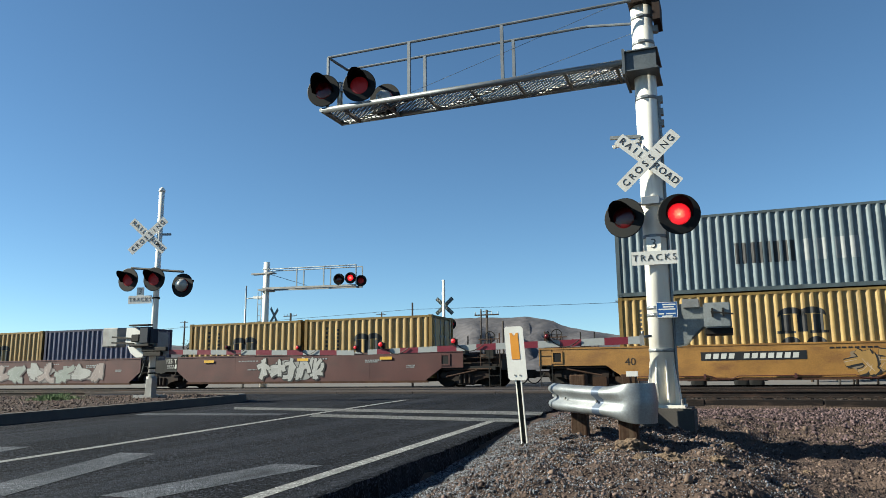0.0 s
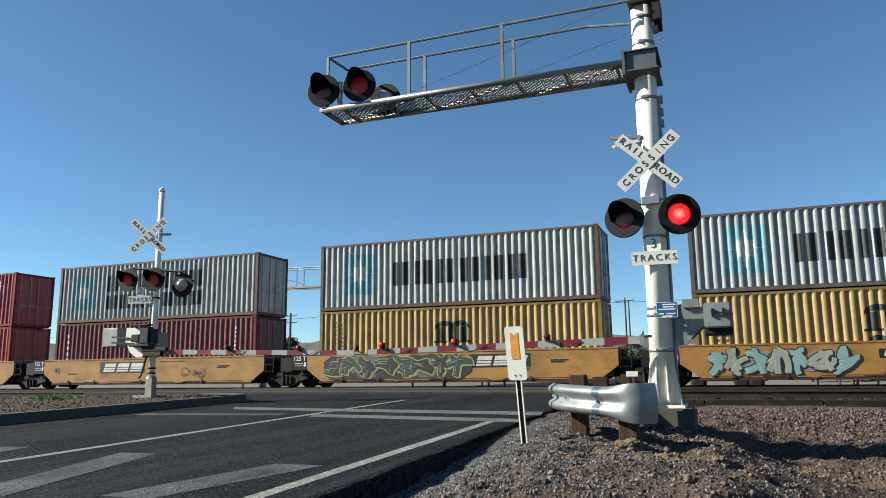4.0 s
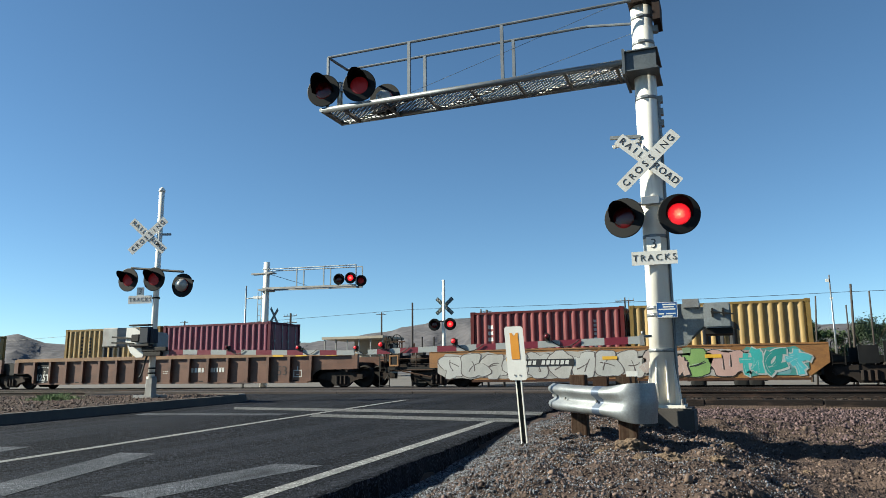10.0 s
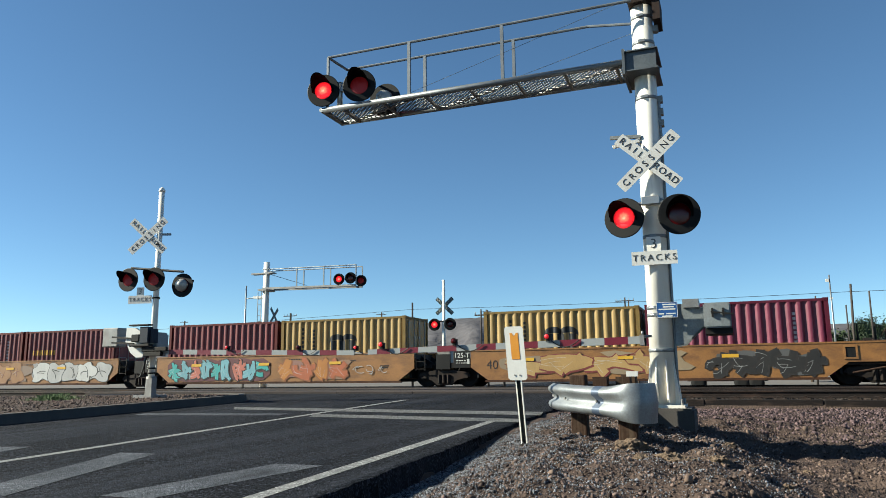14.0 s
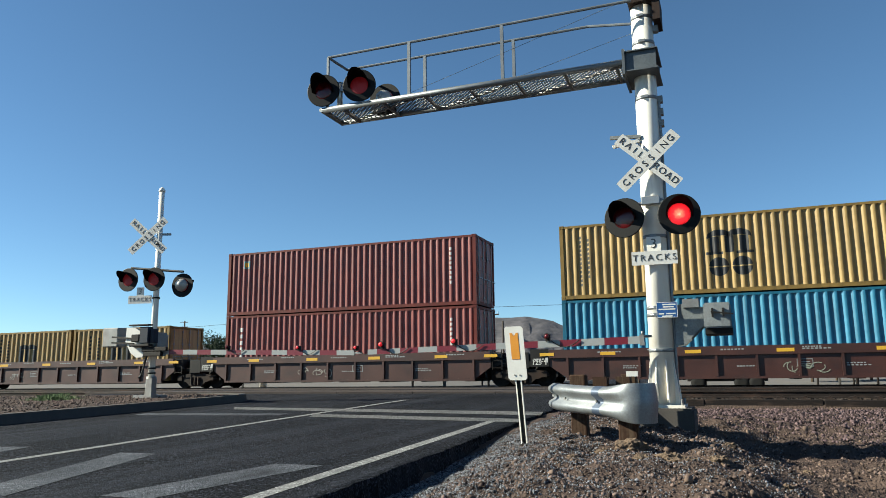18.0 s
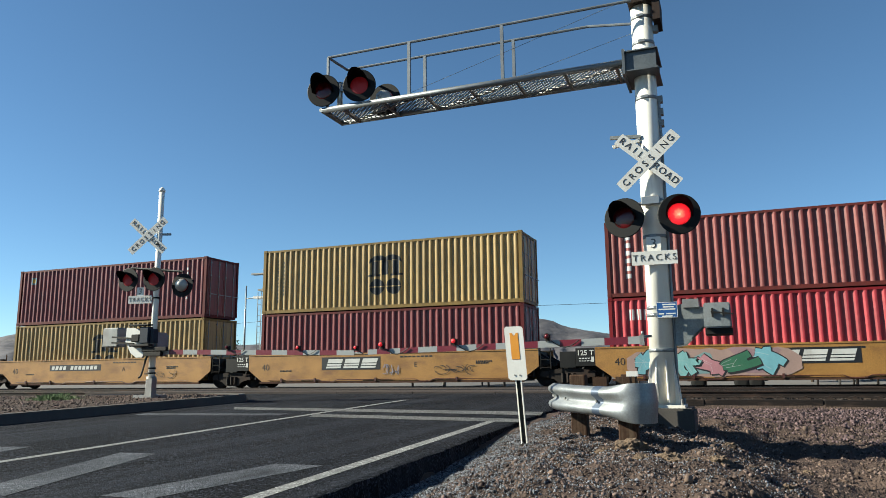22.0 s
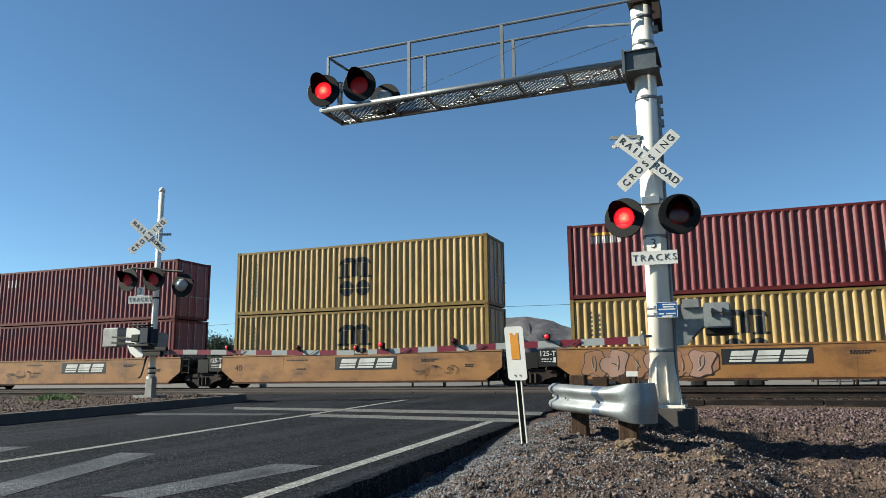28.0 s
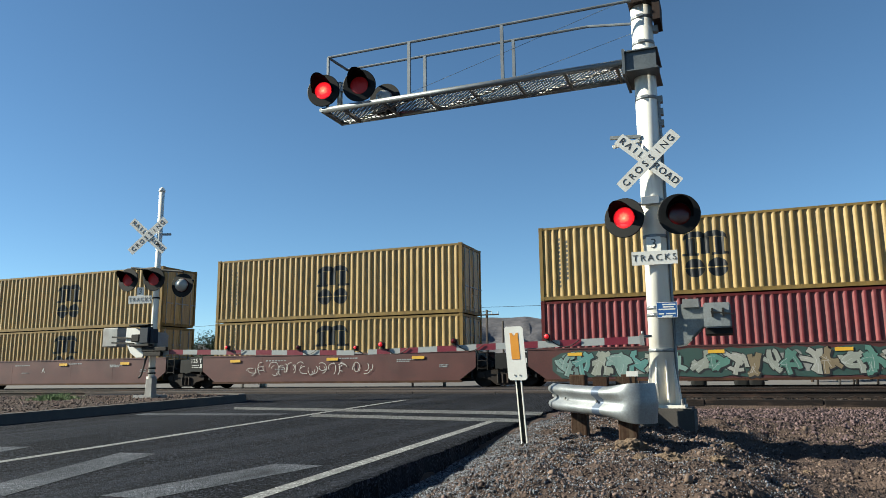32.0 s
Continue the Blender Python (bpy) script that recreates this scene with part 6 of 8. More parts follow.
    for left in (True, False):
        xe = x0 if left else x1
        d = -1 if left else 1
        is_end = end_l if left else end_r
        gap = gap_l if left else gap_r

        def bulk(b, d=d):
            box(b, min(0, 0.07 * d), max(0, 0.07 * d), 0.1, 2.33, 0.0, 1.0)
            box(b, min(0.05 * d, 0.9 * d), max(0.05 * d, 0.9 * d), 0.3, 2.1, 0.42, 0.55)
            for y in (0.12, 1.15, 2.2):
                prism_y(b, [(0.05 * d, 0.95), (0.75 * d, 0.55), (0.05 * d, 0.3)], y, y + 0.06)
        shared("bulkhead", cached(("bulk", d), bulk, M["black_paint"]), ob, (xe + 0.28 * d, 0, 0))
        if is_end:
            def deck(b, d=d, gap=gap):
                e = gap / 2 - 0.75 - extra
                a0, a1 = sorted((0.35 * d, e * d))
                box(b, a0, a1, 0.2, 2.24, 0.44, 0.56)
                a0, a1 = sorted(((e - 0.09) * d, e * d))
                box(b, a0, a1, -0.02, 2.46, 0.30, 0.72)
                a0, a1 = sorted(((e - 0.2) * d, (e + 0.72) * d))
                box(b, a0, a1, 1.08, 1.36, 0.0, 0.24)
                box(b, min((e + 0.5) * d, (e + 0.76) * d), max((e + 0.5) * d, (e + 0.76) * d), 1.02, 1.42, -0.04, 0.30)
            shared("end_platform", cached(("deck", d, round(gap, 1), extra), deck, M["truck_iron"]), ob, (xe, 0, 0))

            def hose(b, d=d, gap=gap):
                e = gap / 2 - 0.75 - extra
                prev = None
                for i in range(9):
                    t = i / 8
                    p = ((e + 0.05 + 0.75 * t) * d, 1.0, 0.12 - 0.42 * math.sin(math.pi * t * 0.85) + 0.05)
                    if prev:
                        tube(b, prev, p, 0.022, seg=6)
                    prev = p
            tagged(shared("air_hose", cached(("hose", d, round(gap, 1), extra), hose, M["black_paint"]), ob, (xe, 0, 0)), kind="stuff")
            if style != "ribbed" or left:
                def toolbox(b, d=d, gap=gap):
                    e = gap / 2 - (1.25 if d < 0 else 2.9) - extra
                    a0, a1 = sorted(((e - 0.42) * d, e * d))
                    box(b, a0, a1, -0.115, -0.085, 0.50, 0.56)
                    box(b, a0, a1, -0.115, -0.085, 0.90, 0.96)
                    box(b, a0, a0 + 0.06, -0.115, -0.085, 0.56, 0.90)
                    box(b, a1 - 0.06, a1, -0.115, -0.085, 0.56, 0.90)
                shared("opening_frame", cached(("tbox", d, round(gap, 1), extra, paint), toolbox, mat), ob, (xe, 0, 0))

                # black plate stands in for the darkness inside the opening
                def hole(b, d=d, gap=gap):
                    e = gap / 2 - (1.25 if d < 0 else 2.9) - extra
                    a0, a1 = sorted(((e - 0.36) * d, (e - 0.06) * d))
                    box(b, a0, a1, -0.095, -0.086, 0.56, 0.90)
                shared("opening", cached(("hole", d, round(gap, 1), extra), hole, M["black_paint"]), ob, (xe, 0, 0))

                def post(b, d=d, gap=gap):
                    e = gap / 2 - 0.9 - extra
                    for k in (0.0, 0.5, 0.9):
                        a0, a1 = sorted(((e - k) * d, (e - k - 0.05) * d))
                        box(b, a0, a1, 0.25 + k, 0.30 + k, 0.56, 1.75 - 0.3 * k)
                    a0, a1 = sorted(((e - 0.9) * d, e * d))
                    box(b, a0, a1, 0.25, 0.29, 1.50, 1.54)
                    box(b, a0, a1, 0.6, 1.7, 0.56, 0.95)
                shared("brake_rigging", cached(("post", d, round(gap, 1), extra), post, M["rigging"]), ob, (xe, 0, 0))

                def ladder(b, d=d, gap=gap):
                    e = gap / 2 - 0.82 - extra
                    for x in (e - 0.45, e):
                        box(b, min(x * d, (x + 0.03) * d), max(x * d, (x + 0.03) * d), -0.10, -0.07, -0.35, 1.35)
                    for k in range(5):
                        z = -0.3 + k * 0.36
                        a0, a1 = sorted(((e - 0.45) * d, e * d))
                        box(b, a0, a1, -0.10, -0.075, z, z + 0.025)
                shared("ladder", cached(("ladder", d, round(gap, 1), extra), ladder, M["dark_steel"]), ob, (xe, 0, 0))
                end_gear(ob, xe, d, gap, extra)
            truck(ob, xe + (1.8 if style == "ribbed" else 1.5) * d)
            if left:
                def brake(b):
                    for k in range(12):
                        a0, a1 = k * math.pi / 6, (k + 1) * math.pi / 6
                        tube(b, (0, 0.22 * math.cos(a0), 0.22 * math.sin(a0)), (0, 0.22 * math.cos(a1), 0.22 * math.sin(a1)), 0.02, seg=6)
                    for k in range(3):
                        a = k * 2.09
                        tube(b, (0, 0, 0), (0, 0.22 * math.cos(a), 0.22 * math.sin(a)), 0.015, seg=6)
                    box(b, -0.12, 0.12, -0.1, 0.1, -0.75, -0.1)
                shared("brake_wheel", cached("brake", brake, M["dark_steel"]), ob, (xe - (gap / 2 - 1.0 - extra), 0.45, 1.55))
        else:
            if not left:
                truck(ob, L40 + gap / 2)

                def saddle(b, gap=gap):
                    g = gap - 2 * extra
                    box(b, g * 0.5 - 0.75, g * 0.5 + 0.75, 0.7, 1.74, 0.40, 0.62)
                    for y in (0.02, 2.30):
                        box(b, g * 0.5 - 0.30, g * 0.5 + 0.30, y, y + 0.1, 0.35, 0.95)
                shared("saddle", cached(("saddle", round(gap, 1), extra), saddle, M["black_paint"]), ob, (xe, 0, 0))
            if left:
                if style == "ribbed":
                    def dark_field(b):
                        box(b, 0.09, 1.10, -0.041, -0.036, -0.06, 0.96)
                    pnl = shared("dark_field", cached("darkfield", dark_field, M["black_paint"]), ob, (xe, 0, 0), label="black painted field with white capacity figures")
                    shared("figures", lettering("125T", 0.44, M["decal_white"], weight=0.022), pnl, (0.60, -0.045, 0.19))
                    shared("figures", lettering("48", 0.17, M["decal_white"], weight=0.015), pnl, (0.93, -0.045, 0.70))
                    shared("figures", lettering("53", 0.17, M["decal_white"], weight=0.012), pnl, (0.24, -0.045, 0.70))

                    def field_marks(b):
                        flat_bars(b, 0.42, 0.80, 0.70, 0.73, 6, -0.042, 1)
                        flat_bars(b, 0.36, 0.80, -0.01, 0.01, 6, -0.042, 2)
                        flat_bars(b, 0.36, 0.72, -0.05, -0.03, 6, -0.042, 3)
                        lathe(b, [(0.045, -0.046), (0.065, -0.046), (0.065, -0.042), (0.045, -0.042), (0.045, -0.046)], 16, "y", (0.70, 0, 0.46))
                    tagged(shared("small_mark", cached("fieldmarks", field_marks, M["decal_white"]), pnl), kind="stuff")
                    continue

                def panel(b):
                    box(b, -1.28, -0.57, -0.087, -0.05, 0.40, 1.06)
                pnl = shared("end_panel", cached("panel", panel, M["black_paint"]), ob, (xe + 0.0, 0, 0), label="black end panel with white capacity figures")
                txt = "125-T" if paint == "well_ochre" else "125 T"
                shared("figures", lettering(txt, 0.27, M["decal_white"], weight=0.012), pnl, (-0.92, -0.092, 0.55 if style == "low" else 0.88))

                def small(b):
                    flat_bars(b, -1.16, -0.72, 0.66, 0.70, 4, -0.089, 2)
                    flat_bars(b, -1.16, -0.66, 0.57, 0.60, 5, -0.089, 3)
                    box(b, -0.70, -0.60, -0.09, -0.087, 0.55, 0.74)
                tagged(shared("small_mark", cached("smallmarks", small, M["decal_white"]), pnl), kind="stuff")
            else:
                if style == "ribbed":
                    def end_field(b):
                        prism_y(b, [(-0.56, -0.06), (0.30, -0.06), (0.44, 0.16), (0.44, 0.96), (-0.56, 0.96)], -0.041, -0.036)
                    pnl = shared("dark_field", cached("endfield", end_field, M["black_paint"]), ob, (xe, 0, 0), label="black painted field with small white marks")
                    shared("figures", lettering("53", 0.19, M["decal_white"], weight=0.015), pnl, (0.10, -0.045, 0.62))

                    def end_marks(b):
                        lathe(b, [(0.045, -0.046), (0.065, -0.046), (0.065, -0.042), (0.045, -0.042), (0.045, -0.046)], 16, "y", (0.0, 0, 0.41))
                        flat_bars(b, -0.24, 0.12, 0.17, 0.20, 5, -0.042, 4)
                        flat_bars(b, -0.24, 0.20, 0.02, 0.04, 6, -0.042, 5)
                    tagged(shared("small_mark", cached("endmarks", end_marks, M["decal_white"]), pnl), kind="stuff")

                def rungs(b):
                    for x in (0.60, 1.0):
                        box(b, x, x + 0.03, -0.06, -0.03, 0.30, 1.1)
                    for k in range(3):
                        box(b, 0.6, 1.03, -0.06, -0.03, 0.36 + 0.3 * k, 0.385 + 0.3 * k)
                shared("ladder", cached("rungs", rungs, M["dark_steel"]), ob, (xe, 0, 0))
    MOVERS.append((ob, Vector((s, FACE_Y, FLOOR_Z))))
    return ob


# place of each unit's leading container edge along the track at the start
S = dict(enumerate((-39.2, -23.7, -3.86, 11.62, 27.06, 42.57, 58.02, 79.67, 99.20, 118.83, 140.64, 156.26, 171.99, 187.68, 203.42, 223.08,
                    238.75, 254.34, 269.99, 285.62, 305.45, 320.85, 336.31, 351.71, 367.17, 387.14, 402.78, 418.45, 433.93, 449.49, 469.44, 484.88, 500.31)))
CARS = [((0, 1), "flat", "well_brown", 0), ((2, 3, 4, 5, 6), "smooth", "well_yellow", 0), ((7, 8, 9), "ribbed", "well_ribbed", 1.9),
        ((10, 11, 12, 13, 14), "flat", "well_ochre", 0), ((15, 16, 17, 18, 19), "low", "well_low", 0), ((20, 21, 22, 23, 24), "smooth", "well_yellow", 0),
        ((25, 26, 27, 28, 29), "flat", "well_ochre", 0), ((30, 31, 32), "flat", "well_brown", 0)]
UNIT = {}
for units, style, paint, extra in CARS:
    for i, u in enumerate(units):
        gl = S[u] - S[u - 1] - L40 if u > 0 else 3.3
        gr = S[u + 1] - S[u] - L40 if u < 32 else 3.3
        UNIT[u] = well_car(u, style, paint, gl, gr, i == 0 and u > 0, i == len(units) - 1 and u < 32, extra)

A20, A40 = "arches20", "arches40"
# unit: lower boxes, upper box; a box is (colour, marks)
LOAD = {
    0: ([("yellow", A20), ("purple_blue", None)], None), 1: ([("yellow", A20), ("yellow", A20)], None),
    2: ([("yellow", A40)], ("slate", "pale_blocks")), 3: ([("orange_red", "sail")], ("red", "small_block")),
    4: ([("dark_red", "column")], ("pale_grey", "star_two")), 5: ([("yellow", A40)], ("pale_grey", "star")),
    6: ([("yellow", A40)], ("grey", "star")), 7: ([("yellow", A20), ("yellow", A20)], None), 8: ([("yellow", A20), ("yellow", A20)], None),
    9: ([("yellow", A20), ("magenta_red", None)], None), 10: ([("dark_red", "column"), ("yellow", A20)], None),
    11: ([("navy", "gold"), ("yellow", A20)], None), 12: ([("brown_red", "column"), ("dark_red", "gold")], None),
    13: ([("dark_red", None), ("yellow", A20)], None), 14: ([("yellow", A20), ("magenta_red", "column")], None),
    15: ([("yellow", A20), ("dark_red", "column")], None), 16: ([("yellow", A20), ("yellow", A20)], None),
    17: ([("rust_red", "column")], ("rust_red", "square")), 18: ([("blue", None)], ("yellow", A40)),
    19: ([("rust_red", None)], ("rust_red", "column")), 20: ([("yellow", A40)], ("dark_red", "square")),
    21: ([("dark_red", None)], ("yellow", A40)), 22: ([("red", "small_block")], ("rust_red", "column")),
    23: ([("rust_red", "column")], ("red", "small_block")), 24: ([("yellow", A40)], ("navy", None)),
    25: ([("yellow", A40)], ("yellow", A40)), 26: ([("dark_red", None)], ("dark_red", "small_block")),
    27: ([("yellow", A40)], ("yellow", A40)), 28: ([("yellow", A40)], ("dark_red", "plate")),
    29: ([("dark_red", "square")], ("yellow", A40)), 30: ([("yellow", A40)], ("yellow", A40)),
    31: ([("yellow", A40)], ("yellow", A40)), 32: ([("dark_red", None)], ("yellow", A40))}
HC, STD = 2.896, 2.591
for u, (low, up) in LOAD.items():
    if len(low) == 2:
        for i, (c, d) in enumerate(low):
            container(S[u] + i * (L40 + 0.12 - L20), FLOOR_Z, L20, STD, c, d)
    else:
        h = STD if u in (30, 31) else HC
        container(S[u], FLOOR_Z, L40, h, *low[0])
        container(S[u], FLOOR_Z + h + 0.016, L40, HC, *up, where="stacked on another")


def yellow_flashes(u, xs, z=0.62):
    for x in xs:
        shared("reflective_strip", cached("rstrip", lambda b: box(b, 0, 0.55, -0.007, 0, 0, 0.12), M["decal_yellow"]), UNIT[u], (x, -0.12, z), label="yellow reflective strip")


def figure(u, body, size, x, z, dark=True):
    shared("figure", lettering(body, size, M["decal_black" if dark else "decal_white"]), UNIT[u], (x, -0.09 if u not in (7, 8, 9) else -0.04, z))


Z0, Z1 = 0.80 - FLOOR_Z, 1.86 - FLOOR_Z
for u in (2, 3, 4, 22, 23, 24, 20, 27, 21):
    figure(u, "40", 0.40, 0.35, 0.52)
for u in (14, 25, 29):
    figure(u, "40", 0.50, 0.35, 0.48)
for u, x in ((2, 2.8), (6, 5.7), (20, 2.75), (24, 7.3)):
    tag_panel(UNIT[u], x, x + 3.4, 0.52, 0.82, 11, u)
for u in (3, 4, 21, 22, 23, 26, 27, 28):
    logo_panel(UNIT[u], 3.2 if u in (3, 4, 21) else 5.3, 6.0 if u in (3, 4, 21) else 8.2, 0.38, 0.92)
logo_panel(UNIT[5], 7.0, 9.4, 0.40, 0.92)
tag_panel(UNIT[25], 2.6, 6.2, 0.5, 0.8, 11, 3)
GREY_W, WHITE, TEAL, PINK, SKY, ORANGE, GREEN = (0.42, 0.42, 0.40), (0.62, 0.62, 0.60), (0.06, 0.40, 0.38), (0.48, 0.22, 0.25), (0.20, 0.45, 0.52), (0.5, 0.2, 0.03), (0.04, 0.15, 0.08)
wash(UNIT[10], -1.4, 10.0, Z0, Z1, (0.40, 0.385, 0.36), 1)
wash(UNIT[10], 9.8, 12.1, Z0, Z1, (0.07, 0.26, 0.24), 2)
wash(UNIT[11], 0.2, 6.3, Z0, Z1, (0.24, 0.28, 0.33), 3)
wash(UNIT[5], 0.3, 7.0, Z0, Z1, (0.014, 0.016, 0.015), 4)
wash(UNIT[22], 0.6, 6.4, Z0, Z1, (0.38, 0.26, 0.22), 5)
wash(UNIT[12], -0.2, 3.5, Z0, Z1, (0.13, 0.022, 0.022), 6)
wash(UNIT[13], 0.1, 5.8, Z0, Z1, (0.12, 0.025, 0.03), 7)
wash(UNIT[29], 6.0, 10.8, Z0, Z1, (0.05, 0.04, 0.035), 8)
wash(UNIT[32], 0.4, 12.0, Z0, Z1, (0.03, 0.07, 0.06), 9)
wash(UNIT[28], 0.4, 5.2, Z0, Z1, (0.30, 0.15, 0.085), 10)
graffiti(UNIT[0], 1.0, 10.5, Z0, Z1, [(0.30, 0.33, 0.30), GREY_W, (0.34, 0.28, 0.26)], 1, 9, (0.12, 0.10, 0.10))
graffiti(UNIT[1], 4.0, 7.2, Z0, Z1, [GREY_W], 2, 5)
graffiti(UNIT[2], 7.4, 10.8, Z0, Z1 - 0.1, [(0.40, 0.24, 0.07)], 3, 4)
graffiti(UNIT[5], 0.4, 6.9, Z0, Z1, [(0.012, 0.014, 0.013), (0.018, 0.05, 0.035), (0.012, 0.012, 0.012)], 5, 8, (0.36, 0.34, 0.12))
graffiti(UNIT[6], 0.3, 5.0, Z0, Z1, [(0.22, 0.36, 0.36), (0.3, 0.33, 0.27)], 6, 7)
graffiti(UNIT[10], -1.2, 6.7, Z0, Z1, [(0.52, 0.52, 0.50), (0.46, 0.46, 0.44), (0.50, 0.49, 0.46)], 10, 9, (0.10, 0.075, 0.075), bubbly=True)
graffiti(UNIT[10], 6.6, 8.3, Z0, Z1, [(0.48, 0.40, 0.36), (0.50, 0.36, 0.31)], 20, 2)
graffiti(UNIT[10], 8.1, 9.0, Z0, Z1, [(0.24, 0.40, 0.12)], 24, 1, bubbly=True)
graffiti(UNIT[10], 8.9, 10.1, Z0, Z1, [(0.50, 0.33, 0.29)], 25, 1, bubbly=True)
graffiti(UNIT[10], 10.0, 12.1, Z0, Z1, [TEAL, (0.03, 0.24, 0.22), (0.10, 0.45, 0.50)], 19, 3, (0.42, 0.46, 0.45))
tag_panel(UNIT[10], 1.85, 4.15, 0.42, 0.68, 10, 12, y=-0.124)
graffiti(UNIT[11], 0.3, 6.2, Z0, Z1, [(0.26, 0.40, 0.48), (0.44, 0.28, 0.31), (0.30, 0.38, 0.45)], 11, 7, (0.44, 0.42, 0.43))
graffiti(UNIT[11], 6.4, 11.2, Z0, Z1, [(0.46, 0.33, 0.07), (0.50, 0.38, 0.13)], 12, 5, (0.03, 0.02, 0.012))
graffiti(UNIT[12], 0.3, 3.6, Z0, Z1, [(0.16, 0.03, 0.03)], 13, 4)
graffiti(UNIT[12], 3.5, 6.4, Z0, Z1, [(0.34, 0.17, 0.06), (0.36, 0.19, 0.08)], 26, 3, (0.20, 0.075, 0.04), bubbly=True)
graffiti(UNIT[12], 7.2, 12.2, Z0, Z1, [WHITE, (0.5, 0.5, 0.49), (0.46, 0.46, 0.45)], 14, 5, bubbly=True)
graffiti(UNIT[13], 0.2, 5.6, Z0, Z1, [TEAL, SKY, (0.5, 0.15, 0.1), SKY], 15, 9)
graffiti(UNIT[13], 6.3, 9.6, Z0, Z1, [ORANGE, (0.45, 0.12, 0.04)], 16, 4, (0.3, 0.1, 0.03))
graffiti(UNIT[14], 0.8, 7.4, Z0, Z1, [(0.50, 0.33, 0.12), (0.46, 0.29, 0.10)], 18, 4, (0.20, 0.035, 0.03))
graffiti(UNIT[14], 8.4, 12.0, Z0, Z1, [(0.02, 0.018, 0.016)], 17, 5, (0.03, 0.024, 0.02))
graffiti(UNIT[22], 1.0, 6.0, Z0, Z1, [SKY, (0.25, 0.5, 0.5), PINK, GREEN], 22, 5)
graffiti(UNIT[28], 0.5, 5.0, Z0, Z1, [(0.34, 0.17, 0.08), (0.40, 0.24, 0.18)], 28, 6, (0.04, 0.03, 0.025), bubbly=True)
graffiti(UNIT[29], 1.0, 5.0, Z0, Z1, [GREY_W, (0.36, 0.42, 0.36)], 29, 4)
graffiti(UNIT[29], 6.0, 10.6, Z0, Z1, [WHITE, GREY_W], 30, 5, bubbly=True)
graffiti(UNIT[31], 2.0, 8.2, Z0 + 0.2, Z1 - 0.2, [WHITE], 31, 12, (0.55, 0.53, 0.5), False)
graffiti(UNIT[32], 0.6, 5.2, Z0, Z1, [(0.22, 0.33, 0.30), (0.12, 0.28, 0.26), (0.34, 0.36, 0.30)], 32, 7)
graffiti(UNIT[32], 5.4, 12.0, Z0, Z1, [(0.30, 0.32, 0.28), (0.10, 0.22, 0.18), (0.36, 0.36, 0.32), (0.22, 0.17, 0.10)], 33, 11)
graffiti(UNIT[18], 7.6, 9.0, 0.05, 0.5, [WHITE], 41, 3, (0.34, 0.37, 0.30), False, y=-0.02)
graffiti(UNIT[17], 4.0, 5.6, 0.05, 0.55, [WHITE], 42, 3, (0.40, 0.38, 0.34), False, y=-0.02)
graffiti(UNIT[16], 2.0, 3.1, 0.05, 0.5, [WHITE], 43, 2, (0.36, 0.34, 0.30), False, y=-0.02)
graffiti(UNIT[19], 8.2, 9.6, 0.05, 0.5, [WHITE], 44, 3, (0.38, 0.36, 0.30), False, y=-0.02)
for u, xa, xb, ink in ((2, 10.0, 11.6, (0.03, 0.025, 0.02)), (3, 6.2, 8.4, (0.16, 0.05, 0.02)), (3, 8.8, 10.6, (0.12, 0.06, 0.03)), (4, 8.2, 9.6, (0.03, 0.025, 0.02)),
                      (21, 8.4, 10.4, (0.02, 0.016, 0.014)), (21, 6.1, 6.9, (0.25, 0.25, 0.32)), (20, 9.2, 10.8, (0.03, 0.025, 0.02)), (23, 1.2, 2.8, (0.10, 0.04, 0.03)),
                      (23, 2.9, 4.6, (0.03, 0.025, 0.02)), (24, 1.4, 3.0, (0.05, 0.03, 0.02)), (26, 1.4, 3.4, (0.05, 0.03, 0.02)), (27, 9.0, 10.8, (0.05, 0.03, 0.02)),
                      (25, 8.0, 9.8, (0.06, 0.03, 0.02)), (13, 10.0, 11.6, (0.45, 0.44, 0.42)), (11, 1.2, 3.0, (0.015, 0.015, 0.02)), (29, 10.8, 12.0, (0.10, 0.03, 0.02))):
    graffiti(UNIT[u], xa, xb, 0.10, 0.62, [WHITE], u * 7 + int(xa), 3, ink, False, y=-0.075)
for u in (10, 11, 12, 13, 14):
    yellow_flashes(u, (1.5, 5.2, 8.8))
for u in (15, 16, 17, 18, 19):
    for x in (-0.9, 1.4, 4.4, 7.4, 10.4, 12.5):
        shared("reflective_strip", cached("rstrip", lambda b: box(b, 0, 0.55, -0.007, 0, 0, 0.12), M["decal_yellow"]), UNIT[u], (x, -0.126, 0.79), label="yellow reflective strip")
for u in (1, 30, 31, 32):
    yellow_flashes(u, (1.0, 6.0, 10.0), 0.78)
for u in (7, 8, 9):
    def car_marks(b):
        flat_bars(b, 8.05, 8.85, 0.36, 0.56, 4, -0.039, 1)
        flat_bars(b, 9.0, 9.95, 0.36, 0.56, 6, -0.039, 2)
        flat_bars(b, 6.4, 7.0, 0.40, 0.44, 5, -0.039, 3)
        flat_bars(b, 6.4, 6.9, 0.32, 0.36, 5, -0.039, 4)
    tagged(shared("stencil_mark", cached("ribbedmarks", car_marks, M["decal_white"]), UNIT[u], label="small white painted blocks"), kind="stuff")
for x in (12.57, 13.75, 15.29):
    shared("reflective_strip", cached("rstrip", lambda b: box(b, 0, 0.55, -0.007, 0, 0, 0.12), M["decal_yellow"]), UNIT[9], (x, -0.136, 0.99), label="yellow reflective strip")


